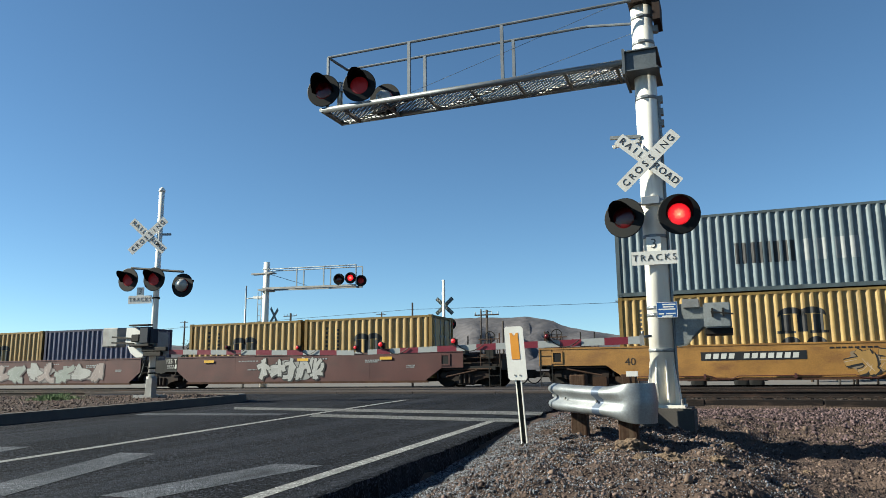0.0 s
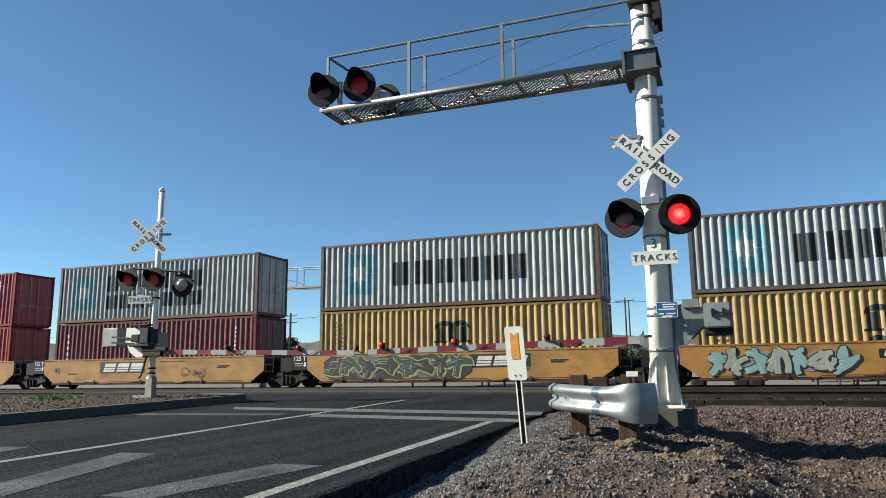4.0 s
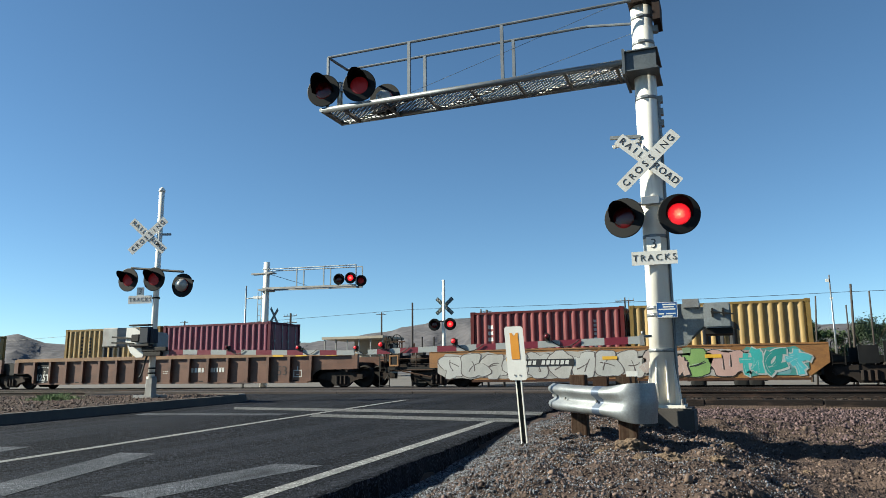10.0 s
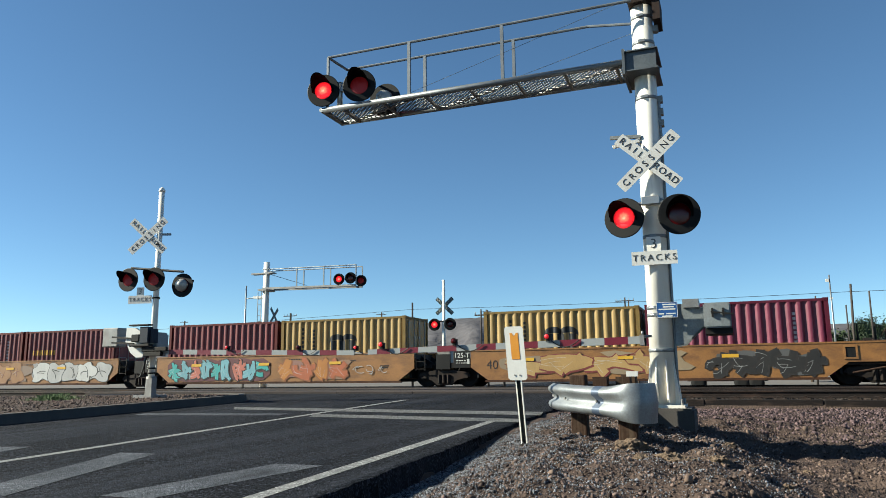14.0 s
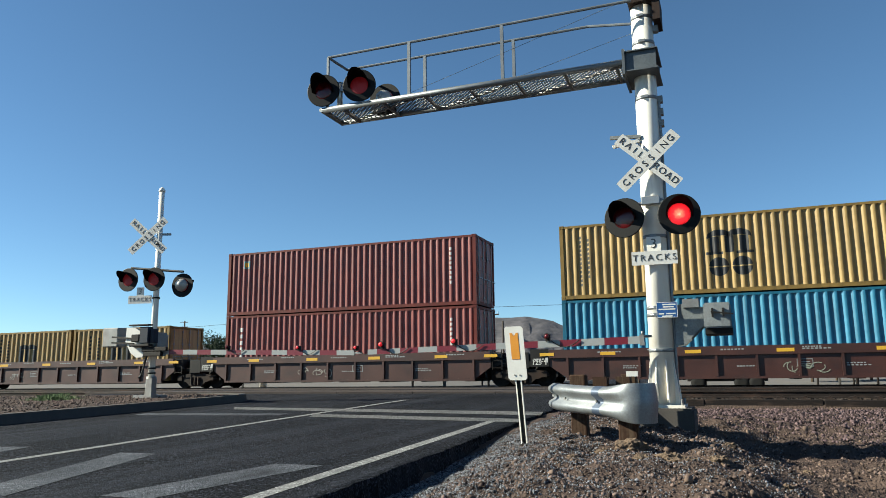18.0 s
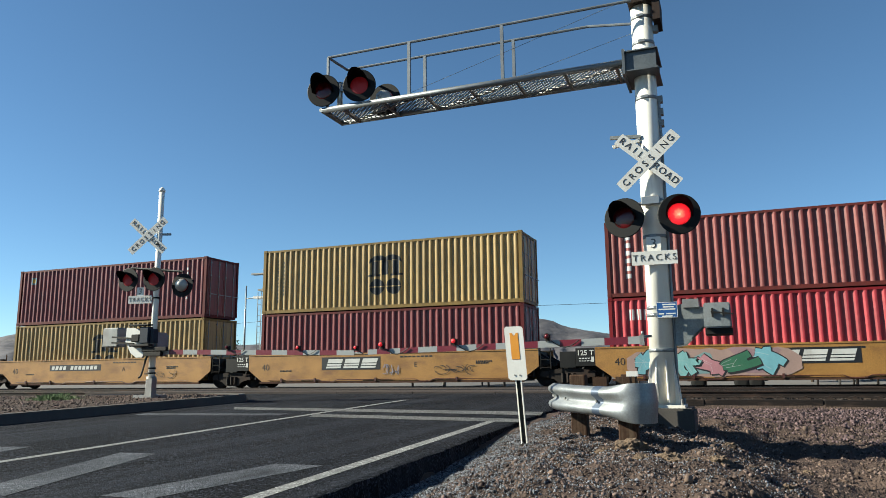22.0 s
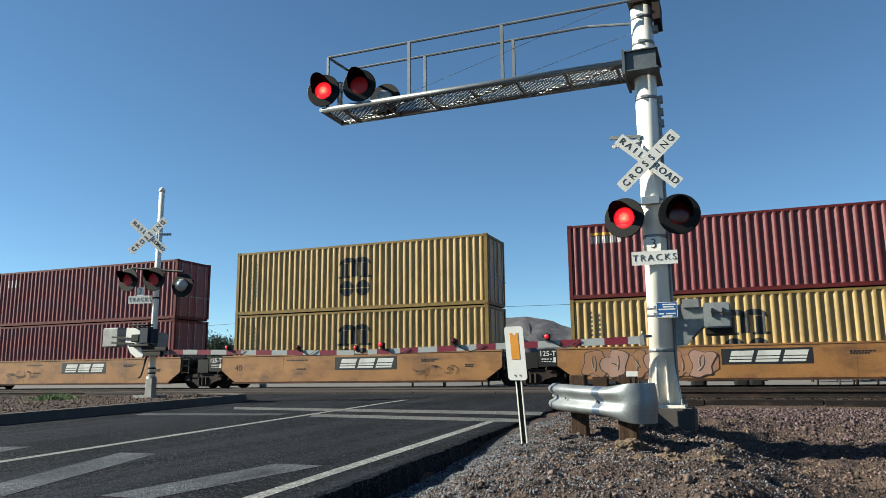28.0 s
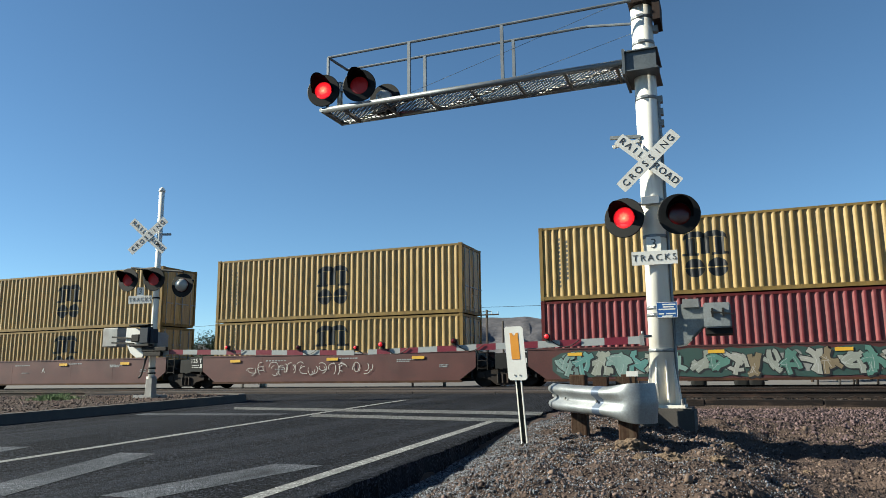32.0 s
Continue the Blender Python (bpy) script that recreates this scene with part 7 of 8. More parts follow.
def stencil_box(b):
    # an outlined white stencil with a stub beneath
    for a0, a1, c0, c1 in ((0, 0.42, 0.28, 0.31), (0, 0.42, 0.0, 0.03), (0, 0.03, 0.03, 0.28), (0.39, 0.42, 0.03, 0.28), (0.14, 0.28, 0.10, 0.12), (0.19, 0.22, 0.31, 0.46)):
        box(b, a0, a1, -0.006, 0, c0, c1)


for u in (7, 8, 9):
    tagged(shared("stencil_mark", cached("stencilbox", stencil_box, M["decal_white"]), UNIT[u], (13.60, -0.037, 0.10), label="white outlined stencil"), kind="stuff")
for u, x, z in ((15, 5.0, 0.30), (16, 3.5, 0.26), (17, 6.6, 0.30), (18, 8.0, 0.28), (19, 4.8, 0.30)):
    tagged(shared("stencil_mark", cached("lowbox", lambda b: [box(b, *q_) for q_ in ((0, 0.5, -0.005, 0, 0.24, 0.26), (0, 0.5, -0.005, 0, 0, 0.02), (0, 0.02, -0.005, 0, 0.02, 0.24), (0.48, 0.5, -0.005, 0, 0.02, 0.24), (0.08, 0.4, -0.005, 0, 0.14, 0.17), (0.08, 0.32, -0.005, 0, 0.07, 0.10))], M["decal_pale"]), UNIT[u], (x, -0.041, z), label="pale boxed stencil"), kind="stuff")
figure(30, "A", 0.34, 4.9, 0.55, False)
figure(7, "53", 0.55, 13.3, 0.45)
figure(8, "53", 0.55, 13.3, 0.45)
figure(9, "53", 0.58, 13.0, 0.36)
for u in (20, 21, 23, 24):
    figure(u, {20: "A", 21: "E", 23: "C", 24: "B"}[u], 0.30, 7.6 if u != 24 else 5.3, 0.55)


def travelled(t):
    k = t / 32.0
    return 32.0 * (14.66098 * k + 1.21241 * k ** 2 - 0.04622 * k ** 3 + 0.02037 * k ** 4)


# ------------------------------------------------------------------ roadside things
M["strap_blue"] = surface("strap_blue", (0.10, 0.13, 0.19), 0.45, 0.4, 0.2, 6, 60, 0.1)


def make_guardrail():
    ob = thing("guardrail", (-1.6, 9.0, 0.15), "galvanised steel guardrail end curving round on timber posts", "guardrail")
    path = [Vector(p) + Vector((0.03, 0, 0.035)) for p in ((-1.25, 10.75, 0.60), (-1.72, 10.35, 0.61), (-2.03, 9.85, 0.625), (-2.14, 9.35, 0.64), (-2.06, 8.95, 0.635), (-1.82, 8.60, 0.625), (-1.54, 8.35, 0.61), (-1.30, 8.17, 0.60))]
    prof = [(0.0, -0.158), (0.022, -0.152), (0.075, -0.118), (0.082, -0.09), (0.075, -0.062), (0.012, -0.022), (0.006, 0.0), (0.012, 0.022), (0.075, 0.062), (0.082, 0.09), (0.075, 0.118), (0.022, 0.152), (0.0, 0.158)]

    def sweep(pts, profile_at, lo=0.0, hi=1.0, n=30, thick=0.004):
        b = blank()
        rows = []
        for i in range(n + 1):
            t = (lo + (hi - lo) * i / n) * (len(pts) - 1)
            k = min(len(pts) - 2, int(t))
            f = t - k
            p0, p1, p2, p3 = pts[max(0, k - 1)], pts[k], pts[k + 1], pts[min(len(pts) - 1, k + 2)]
            p = 0.5 * (2 * p1 + (p2 - p0) * f + (2 * p0 - 5 * p1 + 4 * p2 - p3) * f * f + (3 * p1 - 3 * p2 + p3 - p0) * f ** 3)
            d = 0.5 * ((p2 - p0) + 2 * (2 * p0 - 5 * p1 + 4 * p2 - p3) * f + 3 * (3 * p1 - 3 * p2 + p3 - p0) * f * f)
            nrm = Vector((d.y, -d.x, 0)).normalized()
            out = -nrm if nrm.dot(p - Vector((-1.2, 9.6, 0.6))) < 0 else nrm
            rows.append([b.verts.new(p + out * o + Vector((0, 0, z))) for o, z in profile_at(i / n)])
        for a, c in zip(rows[:-1], rows[1:]):
            for i in range(len(a) - 1):
                f = b.faces.new((a[i], a[i + 1], c[i + 1], c[i]))
                f.smooth = True
        return b

    part("rail_beam", sweep(path, lambda t: prof), M["galvanised"], ob, "corrugated bright steel beam")
    nose = [Vector(p) + Vector((0, 0, 0.035)) for p in ((-1.33, 8.19, 0.605), (-1.20, 8.08, 0.60), (-1.06, 8.00, 0.595), (-0.92, 8.02, 0.59), (-0.83, 8.13, 0.59), (-0.82, 8.30, 0.59), (-0.92, 8.46, 0.59))]

    def swell(t):
        g = min(1, t * 2.2)
        g = g * g * (3 - 2 * g)
        return [((o + 0.006) * (1 - g) + 0.02 * g + 0.02 * (1 - abs(z) / 0.158) * g, z * (1 + 0.32 * g)) for o, z in prof]

    part("end_terminal", sweep(nose, swell, n=26), M["galvanised"], ob, "rounded flared steel end cap")
    part("splice_band", sweep(path, lambda t: [(o + 0.008, z * 1.03) for o, z in prof], 0.90, 0.975, 4), M["strap_blue"], ob, "blue-grey steel strap over the joint")
    for px_, py_, zb, zt in ((-1.10, 8.30, -0.3, 0.60), (-1.85, 9.45, -0.1, 0.93), (-1.33, 10.3, -0.1, 0.93)):
        b = blank()
        box(b, px_ - 0.10, px_ + 0.10, py_ - 0.09, py_ + 0.09, zb, zt)
        bmesh.ops.bevel(b, geom=b.edges[:], offset=0.012, segments=1, affect="EDGES")
        part("post", b, M["timber"], ob, "dark weathered timber post")
    for px_, py_ in ((-1.62, 9.75), (-1.36, 9.98)):
        b = blank()
        box(b, px_ - 0.09, px_ + 0.09, py_ - 0.10, py_ + 0.10, 0.48, 0.90)
        part("offset_block", b, M["timber"], ob)
    for t in (0.2, 0.45, 0.7, 0.93):
        k = t * (len(path) - 1)
        i = int(k)
        p = path[i].lerp(path[i + 1], k - i)
        b = blank()
        tube(b, p + Vector((-0.03, -0.02, 0)), p + Vector((-0.045, -0.035, 0)), 0.016, seg=8)
        part("bolt", b, M["dull_steel"], ob)
    b = blank()
    box(b, -1.34, -1.19, 10.1, 10.16, 0.90, 0.97)
    part("reflector", b, M["sign_white"], ob)


make_guardrail()


def make_marker():
    x, y = -2.37, 8.72
    zg = ground_z(x, y)
    ob = thing("object_marker", (x, y, zg), "white roadside marker with an orange strip on a channel post", "road marker")
    lean = 0.075
    b = blank()
    top = 1.0
    for dx, w in ((-0.032, 0.012), (0.032, 0.012)):
        beam(b, (x + dx, y, zg - 0.2), (x + dx - lean, y, top), w, 0.03, (0, 1, 0))
    part("post_flange", b, M["white_metal"], ob, "pale flanges of the channel post")
    b = blank()
    beam(b, (x, y + 0.012, zg - 0.2), (x - lean, y + 0.012, top), 0.056, 0.012, (0, 1, 0))
    part("post_web", b, M["dark_steel"], ob)
    b = blank()
    c, s = math.cos(radians(4)), math.sin(radians(4))
    w, h, r = 0.118, 0.325, 0.025
    pts = [(-w, -h + r), (-w + r, -h), (w - r, -h), (w, -h + r), (w, h - r), (w - r, h), (-w + r, h), (-w, h - r)]
    cx, cz = x - lean - 0.012, 1.195
    prism_y(b, [(cx + px_ * c - pz * s, cz + px_ * s * 0 + pz * c) for px_, pz in pts], y - 0.03, y - 0.024)
    plate = part("plate", b, M["sign_white"], ob, "white rounded plate")
    b = blank()
    prism_y(b, [(cx + px_ * c - pz * s, cz + pz * c) for px_, pz in ((-0.052, -0.075), (0.052, -0.075), (0.052, 0.245), (0.026, 0.245), (0.0, 0.205), (-0.026, 0.245), (-0.052, 0.245))], y - 0.034, y - 0.0305)
    part("reflective_strip", b, M["sign_orange"], plate, "orange reflective strip")
    for dx in (-0.03, 0.035):
        b = blank()
        tube(b, (cx + 0.015 + dx, y - 0.038, cz - 0.265), (cx + 0.015 + dx, y - 0.03, cz - 0.265), 0.01, seg=8)
        part("bolt", b, M["dull_steel"], plate)


make_marker()

PHI = (1 + 5 ** 0.5) / 2
ICO = np.array([(-1, PHI, 0), (1, PHI, 0), (-1, -PHI, 0), (1, -PHI, 0), (0, -1, PHI), (0, 1, PHI), (0, -1, -PHI), (0, 1, -PHI), (PHI, 0, -1), (PHI, 0, 1), (-PHI, 0, -1), (-PHI, 0, 1)]) / 1.902
TRI = np.array([0, 11, 5, 0, 5, 1, 0, 1, 7, 0, 7, 10, 0, 10, 11, 1, 5, 9, 5, 11, 4, 11, 10, 2, 10, 7, 6, 7, 1, 8, 3, 9, 4, 3, 4, 2, 3, 2, 6, 3, 6, 8, 3, 8, 9, 4, 9, 5, 2, 4, 11, 6, 2, 10, 8, 6, 7, 9, 8, 1]).reshape(20, 3)


def stone_material(name, rgb, spread):
    m = surface(name, rgb, 0.9, 0, 0.2, 12, 80, 0.5, None, 0)
    t = m.node_tree
    b = t.nodes["Principled BSDF"]
    link = b.inputs["Base Color"].links[0]
    src = link.from_socket
    geo = t.nodes.new("ShaderNodeNewGeometry")
    mr = t.nodes.new("ShaderNodeMapRange")
    mr.inputs[3].default_value, mr.inputs[4].default_value = 1 - spread, 1 + spread
    t.links.new(geo.outputs["Random Per Island"], mr.inputs[0])
    sc = t.nodes.new("ShaderNodeVectorMath")
    sc.operation = "SCALE"
    t.links.new(src, sc.inputs[0])
    t.links.new(mr.outputs[0], sc.inputs["Scale"])
    t.links.new(sc.outputs[0], b.inputs["Base Color"])
    return m


def scatter(name, count, region, size, height, material, label, seed, keep=None):
    """Loose stones as one sheet of small rough bodies."""
    rng = np.random.default_rng(seed)
    x0, x1, y0, y1 = region
    pts = []
    while len(pts) < count:
        x, y = rng.uniform(x0, x1), rng.uniform(y0, y1)
        if keep and not keep(x, y, rng):
            continue
        pts.append((x, y, height(x, y)))
    pts = np.array(pts)
    n = len(pts)
    r = size[0] * (size[1] / size[0]) ** (rng.random(n) ** 2.2)
    axes = rng.uniform(0.5, 1.2, (n, 1, 3)) * np.array([1, 1, 0.75])
    verts = ICO[None] * (1 + rng.uniform(-0.5, 0.45, (n, 12, 1)))
    q_, _ = np.linalg.qr(rng.normal(size=(n, 3, 3)))
    verts = np.einsum("nij,nkj->nki", q_, verts * axes) * r[:, None, None]
    verts += pts[:, None, :] + np.array([0, 0, 0.25]) * r[:, None, None]
    faces = (TRI[None] + (np.arange(n) * 12)[:, None, None]).reshape(-1, 3)
    me = bpy.data.meshes.new(name)
    me.vertices.add(n * 12)
    me.vertices.foreach_set("co", verts.reshape(-1).astype(np.float32))
    me.loops.add(len(faces) * 3)
    me.loops.foreach_set("vertex_index", faces.reshape(-1).astype(np.int32))
    me.polygons.add(len(faces))
    me.polygons.foreach_set("loop_start", np.arange(0, len(faces) * 3, 3, dtype=np.int32))
    me.update(calc_edges=True)
    me.materials.append(material)
    return tagged(new(name, me), label, "gravel", kind="stuff")


M["gravel_grey"] = stone_material("gravel_grey", (0.18, 0.185, 0.205), 0.9)
M["gravel_brown"] = stone_material("gravel_brown", (0.138, 0.100, 0.086), 0.95)
M["ballast"] = stone_material("ballast", (0.120, 0.084, 0.086), 0.9)
M["clod"] = stone_material("clod", (0.16, 0.115, 0.09), 0.45)
M["ballast_dark"] = stone_material("ballast_dark", (0.04, 0.032, 0.029), 0.7)
scatter("gravel", 26000, (-2.85, 0.6, 4.2, 9.6), (0.004, 0.013), ground_z, M["gravel_grey"], "fine grey gravel on the road shoulder", 13,
        lambda x, y, rng: x > edge_x(y) + 0.04 and rng.random() < max(0.25, 1 - (x - edge_x(y)) / 2.6) and x < y * 0.3)
scatter("gravel", 17000, (-2.85, 0.6, 4.2, 13.0), (0.006, 0.016), ground_z, M["gravel_grey"], "loose grey gravel on the road shoulder", 3,
        lambda x, y, rng: x > edge_x(y) + 0.05 and rng.random() < max(0.12, 1 - (x - edge_x(y)) / 2.4))
scatter("gravel", 30000, (-2.4, 4.6, 4.2, 14.0), (0.006, 0.026), ground_z, M["gravel_brown"], "loose brown gravel and dirt clods", 4,
        lambda x, y, rng: x > edge_x(y) + 0.4 and rng.random() < 0.9 and x < y * 0.45)
scatter("dirt_clods", 800, (-2.0, 4.2, 4.6, 13.5), (0.014, 0.05), ground_z, M["clod"], "small clods of dry brown dirt", 21,
        lambda x, y, rng: x > edge_x(y) + 0.8 and x < y * 0.42 and noise.noise((x * 1.1, y * 1.1, 4)) > -0.1)
scatter("ballast", 19000, (-2.9, 7.0, 12.0, 19.24), (0.014, 0.045), ground_z, M["ballast"], "crushed stone ballast beside the tracks", 5,
        lambda x, y, rng: x > edge_x(y) + 0.3 and rng.random() < 0.2 + 0.8 * (y - 12) / 5 and x < y * 0.36)
scatter("ballast", 2600, (-2.9, 14, 19.7, 22.0), (0.03, 0.06), ground_z, M["ballast_dark"], "dark ballast between the near rails", 16)
scatter("ballast", 5000, (-2.9, 14, 22.0, 31.5), (0.03, 0.06), ground_z, M["ballast"], "crushed stone ballast between the rails", 6)
scatter("ballast", 2500, (-45, -20, 16.5, 31.5), (0.03, 0.07), ground_z, M["ballast"], "crushed stone ballast between the rails", 7)
scatter("gravel", 7000, (-19, -11.7, 8, 16.2), (0.008, 0.034), lambda x, y: road_z(y) + 0.14, M["gravel_brown"], "loose gravel on the road median", 8,
        lambda x, y, rng: y < 15.2 or (x + 13.5) ** 2 + ((y - 15.2) / 0.55) ** 2 < 3.6)


M["sand"] = surface("sand", (0.20, 0.145, 0.10), 0.95, 0.0, 0.4, 6, 40, 1.0, (0.09, 0.065, 0.05), 0.7, (7, 7, 7), bump_dist=0.03)


def make_rock(x, y, r, seed):
    b = blank()
    bmesh.ops.create_icosphere(b, subdivisions=4, radius=1.0)
    for v in b.verts:
        o = Vector((seed * 3.1, seed * 1.7, 0))
        n = noise.noise(v.co * 1.6 + o) * 0.40 + noise.noise(v.co * 4.0 + o) * 0.28 + abs(noise.noise(v.co * 9.0 + o)) * 0.22
        v.co = v.co * (0.9 + n)
        v.co = Vector((v.co.x * r, v.co.y * r * 0.9, v.co.z * r * 0.6)) + Vector((x, y, ground_z(x, y) + r * 0.05))
    lone("dirt_clod", b, M["sand"], "brown lump of dry dirt on the ground", "dirt clod", "dirt clods")


for i, (x, y, r) in enumerate(((-1.04, 7.95, 0.15), (-0.62, 7.45, 0.15), (-0.40, 7.3, 0.12), (-0.2, 7.6, 0.10), (-1.35, 8.1, 0.10), (-0.1, 8.3, 0.07), (0.35, 7.2, 0.08), (-0.85, 7.2, 0.09), (0.7, 9.5, 0.08), (-1.5, 7.2, 0.06))):
    make_rock(x, y, r, i + 1)


def make_weeds():
    ob = blank()
    rng = random.Random(8)
    for i in range(1700):
        x, y = rng.gauss(-15.5, 0.30), rng.gauss(13.5, 0.2)
        z = road_z(y) + 0.13
        h = rng.uniform(0.03, 0.20) * math.exp(-((x + 15.5) / 0.5) ** 2)
        a = rng.uniform(0, 6.28)
        dx, dy = math.cos(a), math.sin(a)
        w = 0.008
        lx, ly = rng.uniform(-0.12, 0.12), rng.uniform(-0.12, 0.12)
        v = [ob.verts.new(p) for p in ((x - w * dx, y - w * dy, z), (x + w * dx, y + w * dy, z), (x + lx * 0.5 + w * dx, y + ly * 0.5, z + h * 0.6), (x + lx, y + ly, z + h))]
        ob.faces.new(v)
    m = surface("weed", (0.13, 0.19, 0.075), 0.7, 0, 0.3, 6, 40, 0)
    lone("weeds", ob, m, "low green weeds on the median", "weeds", kind="stuff")


make_weeds()


# ------------------------------------------------------------------ beyond the tracks
def bearing(deg, dist):
    return math.sin(radians(deg)) * dist, math.cos(radians(deg)) * dist


# distance haze is put into the hill colour as a grey, faintly blue tint
M["hill"] = surface("hill", (0.135, 0.128, 0.138), 0.95, 0, 0.3, 0.006, 0.03, 0.5, (0.092, 0.092, 0.105), 0.9, (0.014, 0.014, 0.02), bump_dist=14.0)
M["leaf"] = surface("leaf", (0.055, 0.085, 0.03), 0.65, 0, 0.45, 0.8, 12, 0.0)
M["leaf_dark"] = surface("leaf_dark", (0.035, 0.055, 0.025), 0.65, 0, 0.45, 0.8, 12, 0.0)
M["bark"] = surface("bark", (0.09, 0.065, 0.045), 0.9, 0, 0.3, 4, 30, 0.5)
M["pole_wood"] = surface("pole_wood", (0.06, 0.05, 0.045), 0.85, 0, 0.3, 2, 30, 0.3, (0.2, 0.17, 0.14), 0.4, (6, 6, 0.4))
M["stucco"] = surface("stucco", (0.85, 0.82, 0.78), 0.85, 0, 0.1, 0.6, 20, 0.2)
M["roof_dark"] = surface("roof_dark", (0.10, 0.09, 0.085), 0.85, 0, 0.3, 1, 8, 0.3)
M["beige"] = surface("beige", (0.42, 0.37, 0.30), 0.8, 0, 0.12, 0.8, 20, 0.2)
M["glass_dark"] = surface("glass_dark", (0.02, 0.025, 0.03), 0.1, 0, 0.1, 3, 20, 0.0)
M["truck_white"] = surface("truck_white", (0.34, 0.34, 0.335), 0.35, 0, 0.06, 2, 30, 0.02, (0.4, 0.35, 0.3), 0.3)
M["tyre"] = surface("tyre", (0.018, 0.018, 0.018), 0.85, 0, 0.2, 6, 40, 0.3)


def make_hills():
    """A ridge of bare hills; its crest swells and falls along the bearing, with gullies on its flanks."""
    swells = ((-51.4, 0.62, 1.3), (-18.5, 2.05, 9.0), (-14.2, 0.35, 1.8), (6, 0.85, 7.0), (-70, 0.5, 9.0), (35, 0.6, 12), (65, 0.7, 12))

    def crest(a):
        e = 2.5 + sum(h * math.exp(-((a - c) / w) ** 2) for c, h, w in swells)
        return e + 0.10 * noise.noise((a * 0.45, 0, 3)) + 0.07 * noise.noise((a * 1.7, 0, 7))
    bm = blank()
    prev = None
    rows = 12
    for k in range(0, 361):
        a = -90 + k * 0.5
        e = crest(a)
        cur = []
        for j in range(rows + 1):
            t = j / rows
            d = 1500 + 900 * t
            z = 2400 * math.tan(radians(e)) * (t ** 1.3)
            z *= 1 + 0.30 * noise.noise((a * 0.55, t * 3.0, 1)) * (1 - t) * 2
            z += (16 * noise.noise((a * 2.1, t * 5.0, 9)) + 11 * noise.noise((a * 5.5, t * 4.0, 2))) * t * (1 - t) * 4
            x, y = bearing(a + 0.5 * noise.noise((a * 0.8, t * 4, 4)), d)
            cur.append(bm.verts.new((x, y, max(-3, z))))
        x, y = bearing(a, 2900)
        cur.append(bm.verts.new((x, y, -3)))
        if prev:
            for i in range(len(cur) - 1):
                f = bm.faces.new((prev[i], cur[i], cur[i + 1], prev[i + 1]))
                f.smooth = True
        prev = cur
    lone("hills", bm, M["hill"], "bare brown desert hills on the horizon", "hills", kind="structure")


make_hills()


def tree(x, y, height, spread, leaves, mat, seed, label, z0=0.0):
    rng = random.Random(seed)
    ob = thing("tree", (x, y, z0), label, "tree", "trees beyond the tracks")
    b = blank()
    tube(b, (x, y, z0), (x + 0.1, y, z0 + height * 0.42), 0.04 * height * 0.6, 0.02 * height * 0.6, seg=8)
    part("trunk", b, M["bark"], ob)
    tips = []
    for k in range(6):
        a = rng.uniform(0, 6.28)
        p0 = Vector((x, y, z0 + height * rng.uniform(0.25, 0.42)))
        p1 = Vector((x + math.cos(a) * spread * 0.33, y + math.sin(a) * spread * 0.33, z0 + height * rng.uniform(0.55, 0.85)))
        b = blank()
        tube(b, p0, p1, 0.016 * height * 0.6, 0.006 * height * 0.6, seg=6)
        part("limb", b, M["bark"], ob)
        tips.append(p1)
    clumps = []
    for k in range(26):
        a, u = rng.uniform(0, 6.28), rng.random() ** 0.5
        zc = rng.uniform(0.28, 0.92)
        r = spread * 0.5 * u * (1.15 - abs(zc - 0.5) * 1.2)
        clumps.append((Vector((x + math.cos(a) * r, y + math.sin(a) * r, z0 + height * zc)), spread * rng.uniform(0.09, 0.19)))
    b = blank()
    for i in range(int(leaves * 3.2)):
        c, cr = rng.choice(clumps)
        d = Vector((rng.gauss(0, 1), rng.gauss(0, 1), rng.gauss(0, 0.8)))
        p = c + d * cr * 0.55
        s = height * rng.uniform(0.010, 0.022)
        n1 = Vector((rng.gauss(0, 1), rng.gauss(0, 1), rng.gauss(0, 1))).normalized()
        n2 = n1.orthogonal().normalized()
        b.faces.new([b.verts.new(p + n1 * s), b.verts.new(p + n2 * s * 0.6), b.verts.new(p - n1 * s), b.verts.new(p - n2 * s * 0.6)])
    me = bpy.data.meshes.new("crown")
    b.to_mesh(me)
    b.free()
    me.materials.append(mat)
    cr = shared("crown", me, ob, label="crown of small leaves")
    for v in me.vertices:
        v.co -= Vector((x, y, z0))
    return ob


def utility_pole(x, y, top, arms=1, r=0.13, lean=0.0, label="weathered wooden utility pole with crossarm"):
    z0 = 0.0
    ob = thing("utility_pole", (x, y, z0), label, "utility pole", "utility poles")
    b = blank()
    tube(b, (x - lean, y, z0 - 0.3), (x, y, top), r * 1.15, r * 0.8, seg=10)
    part("pole", b, M["pole_wood"], ob)
    for k in range(arms):
        z = top - 0.35 - 0.8 * k
        b = blank()
        beam(b, (x - 0.9, y - 0.12, z), (x + 0.9, y - 0.12, z), 0.08, 0.09)
        part("crossarm", b, M["pole_wood"], ob)
        for dx in (-0.85, -0.4, 0.4, 0.85):
            b = blank()
            tube(b, (x + dx, y - 0.12, z + 0.06), (x + dx, y - 0.12, z + 0.22), 0.04, 0.025, seg=6)
            part("insulator", b, M["dull_steel"], ob)
    return ob


def wire(p0, p1, sag, r=0.025):
    b = blank()
    prev = None
    for i in range(13):
        t = i / 12
        p = Vector(p0).lerp(Vector(p1), t) - Vector((0, 0, sag * 4 * t * (1 - t)))
        if prev:
            tube(b, prev, p, r, seg=5, caps=False)
        prev = p
    lone("overhead_wire", b, M["cable"], "thin dark overhead wire strung between poles", "overhead wire", "overhead wires")


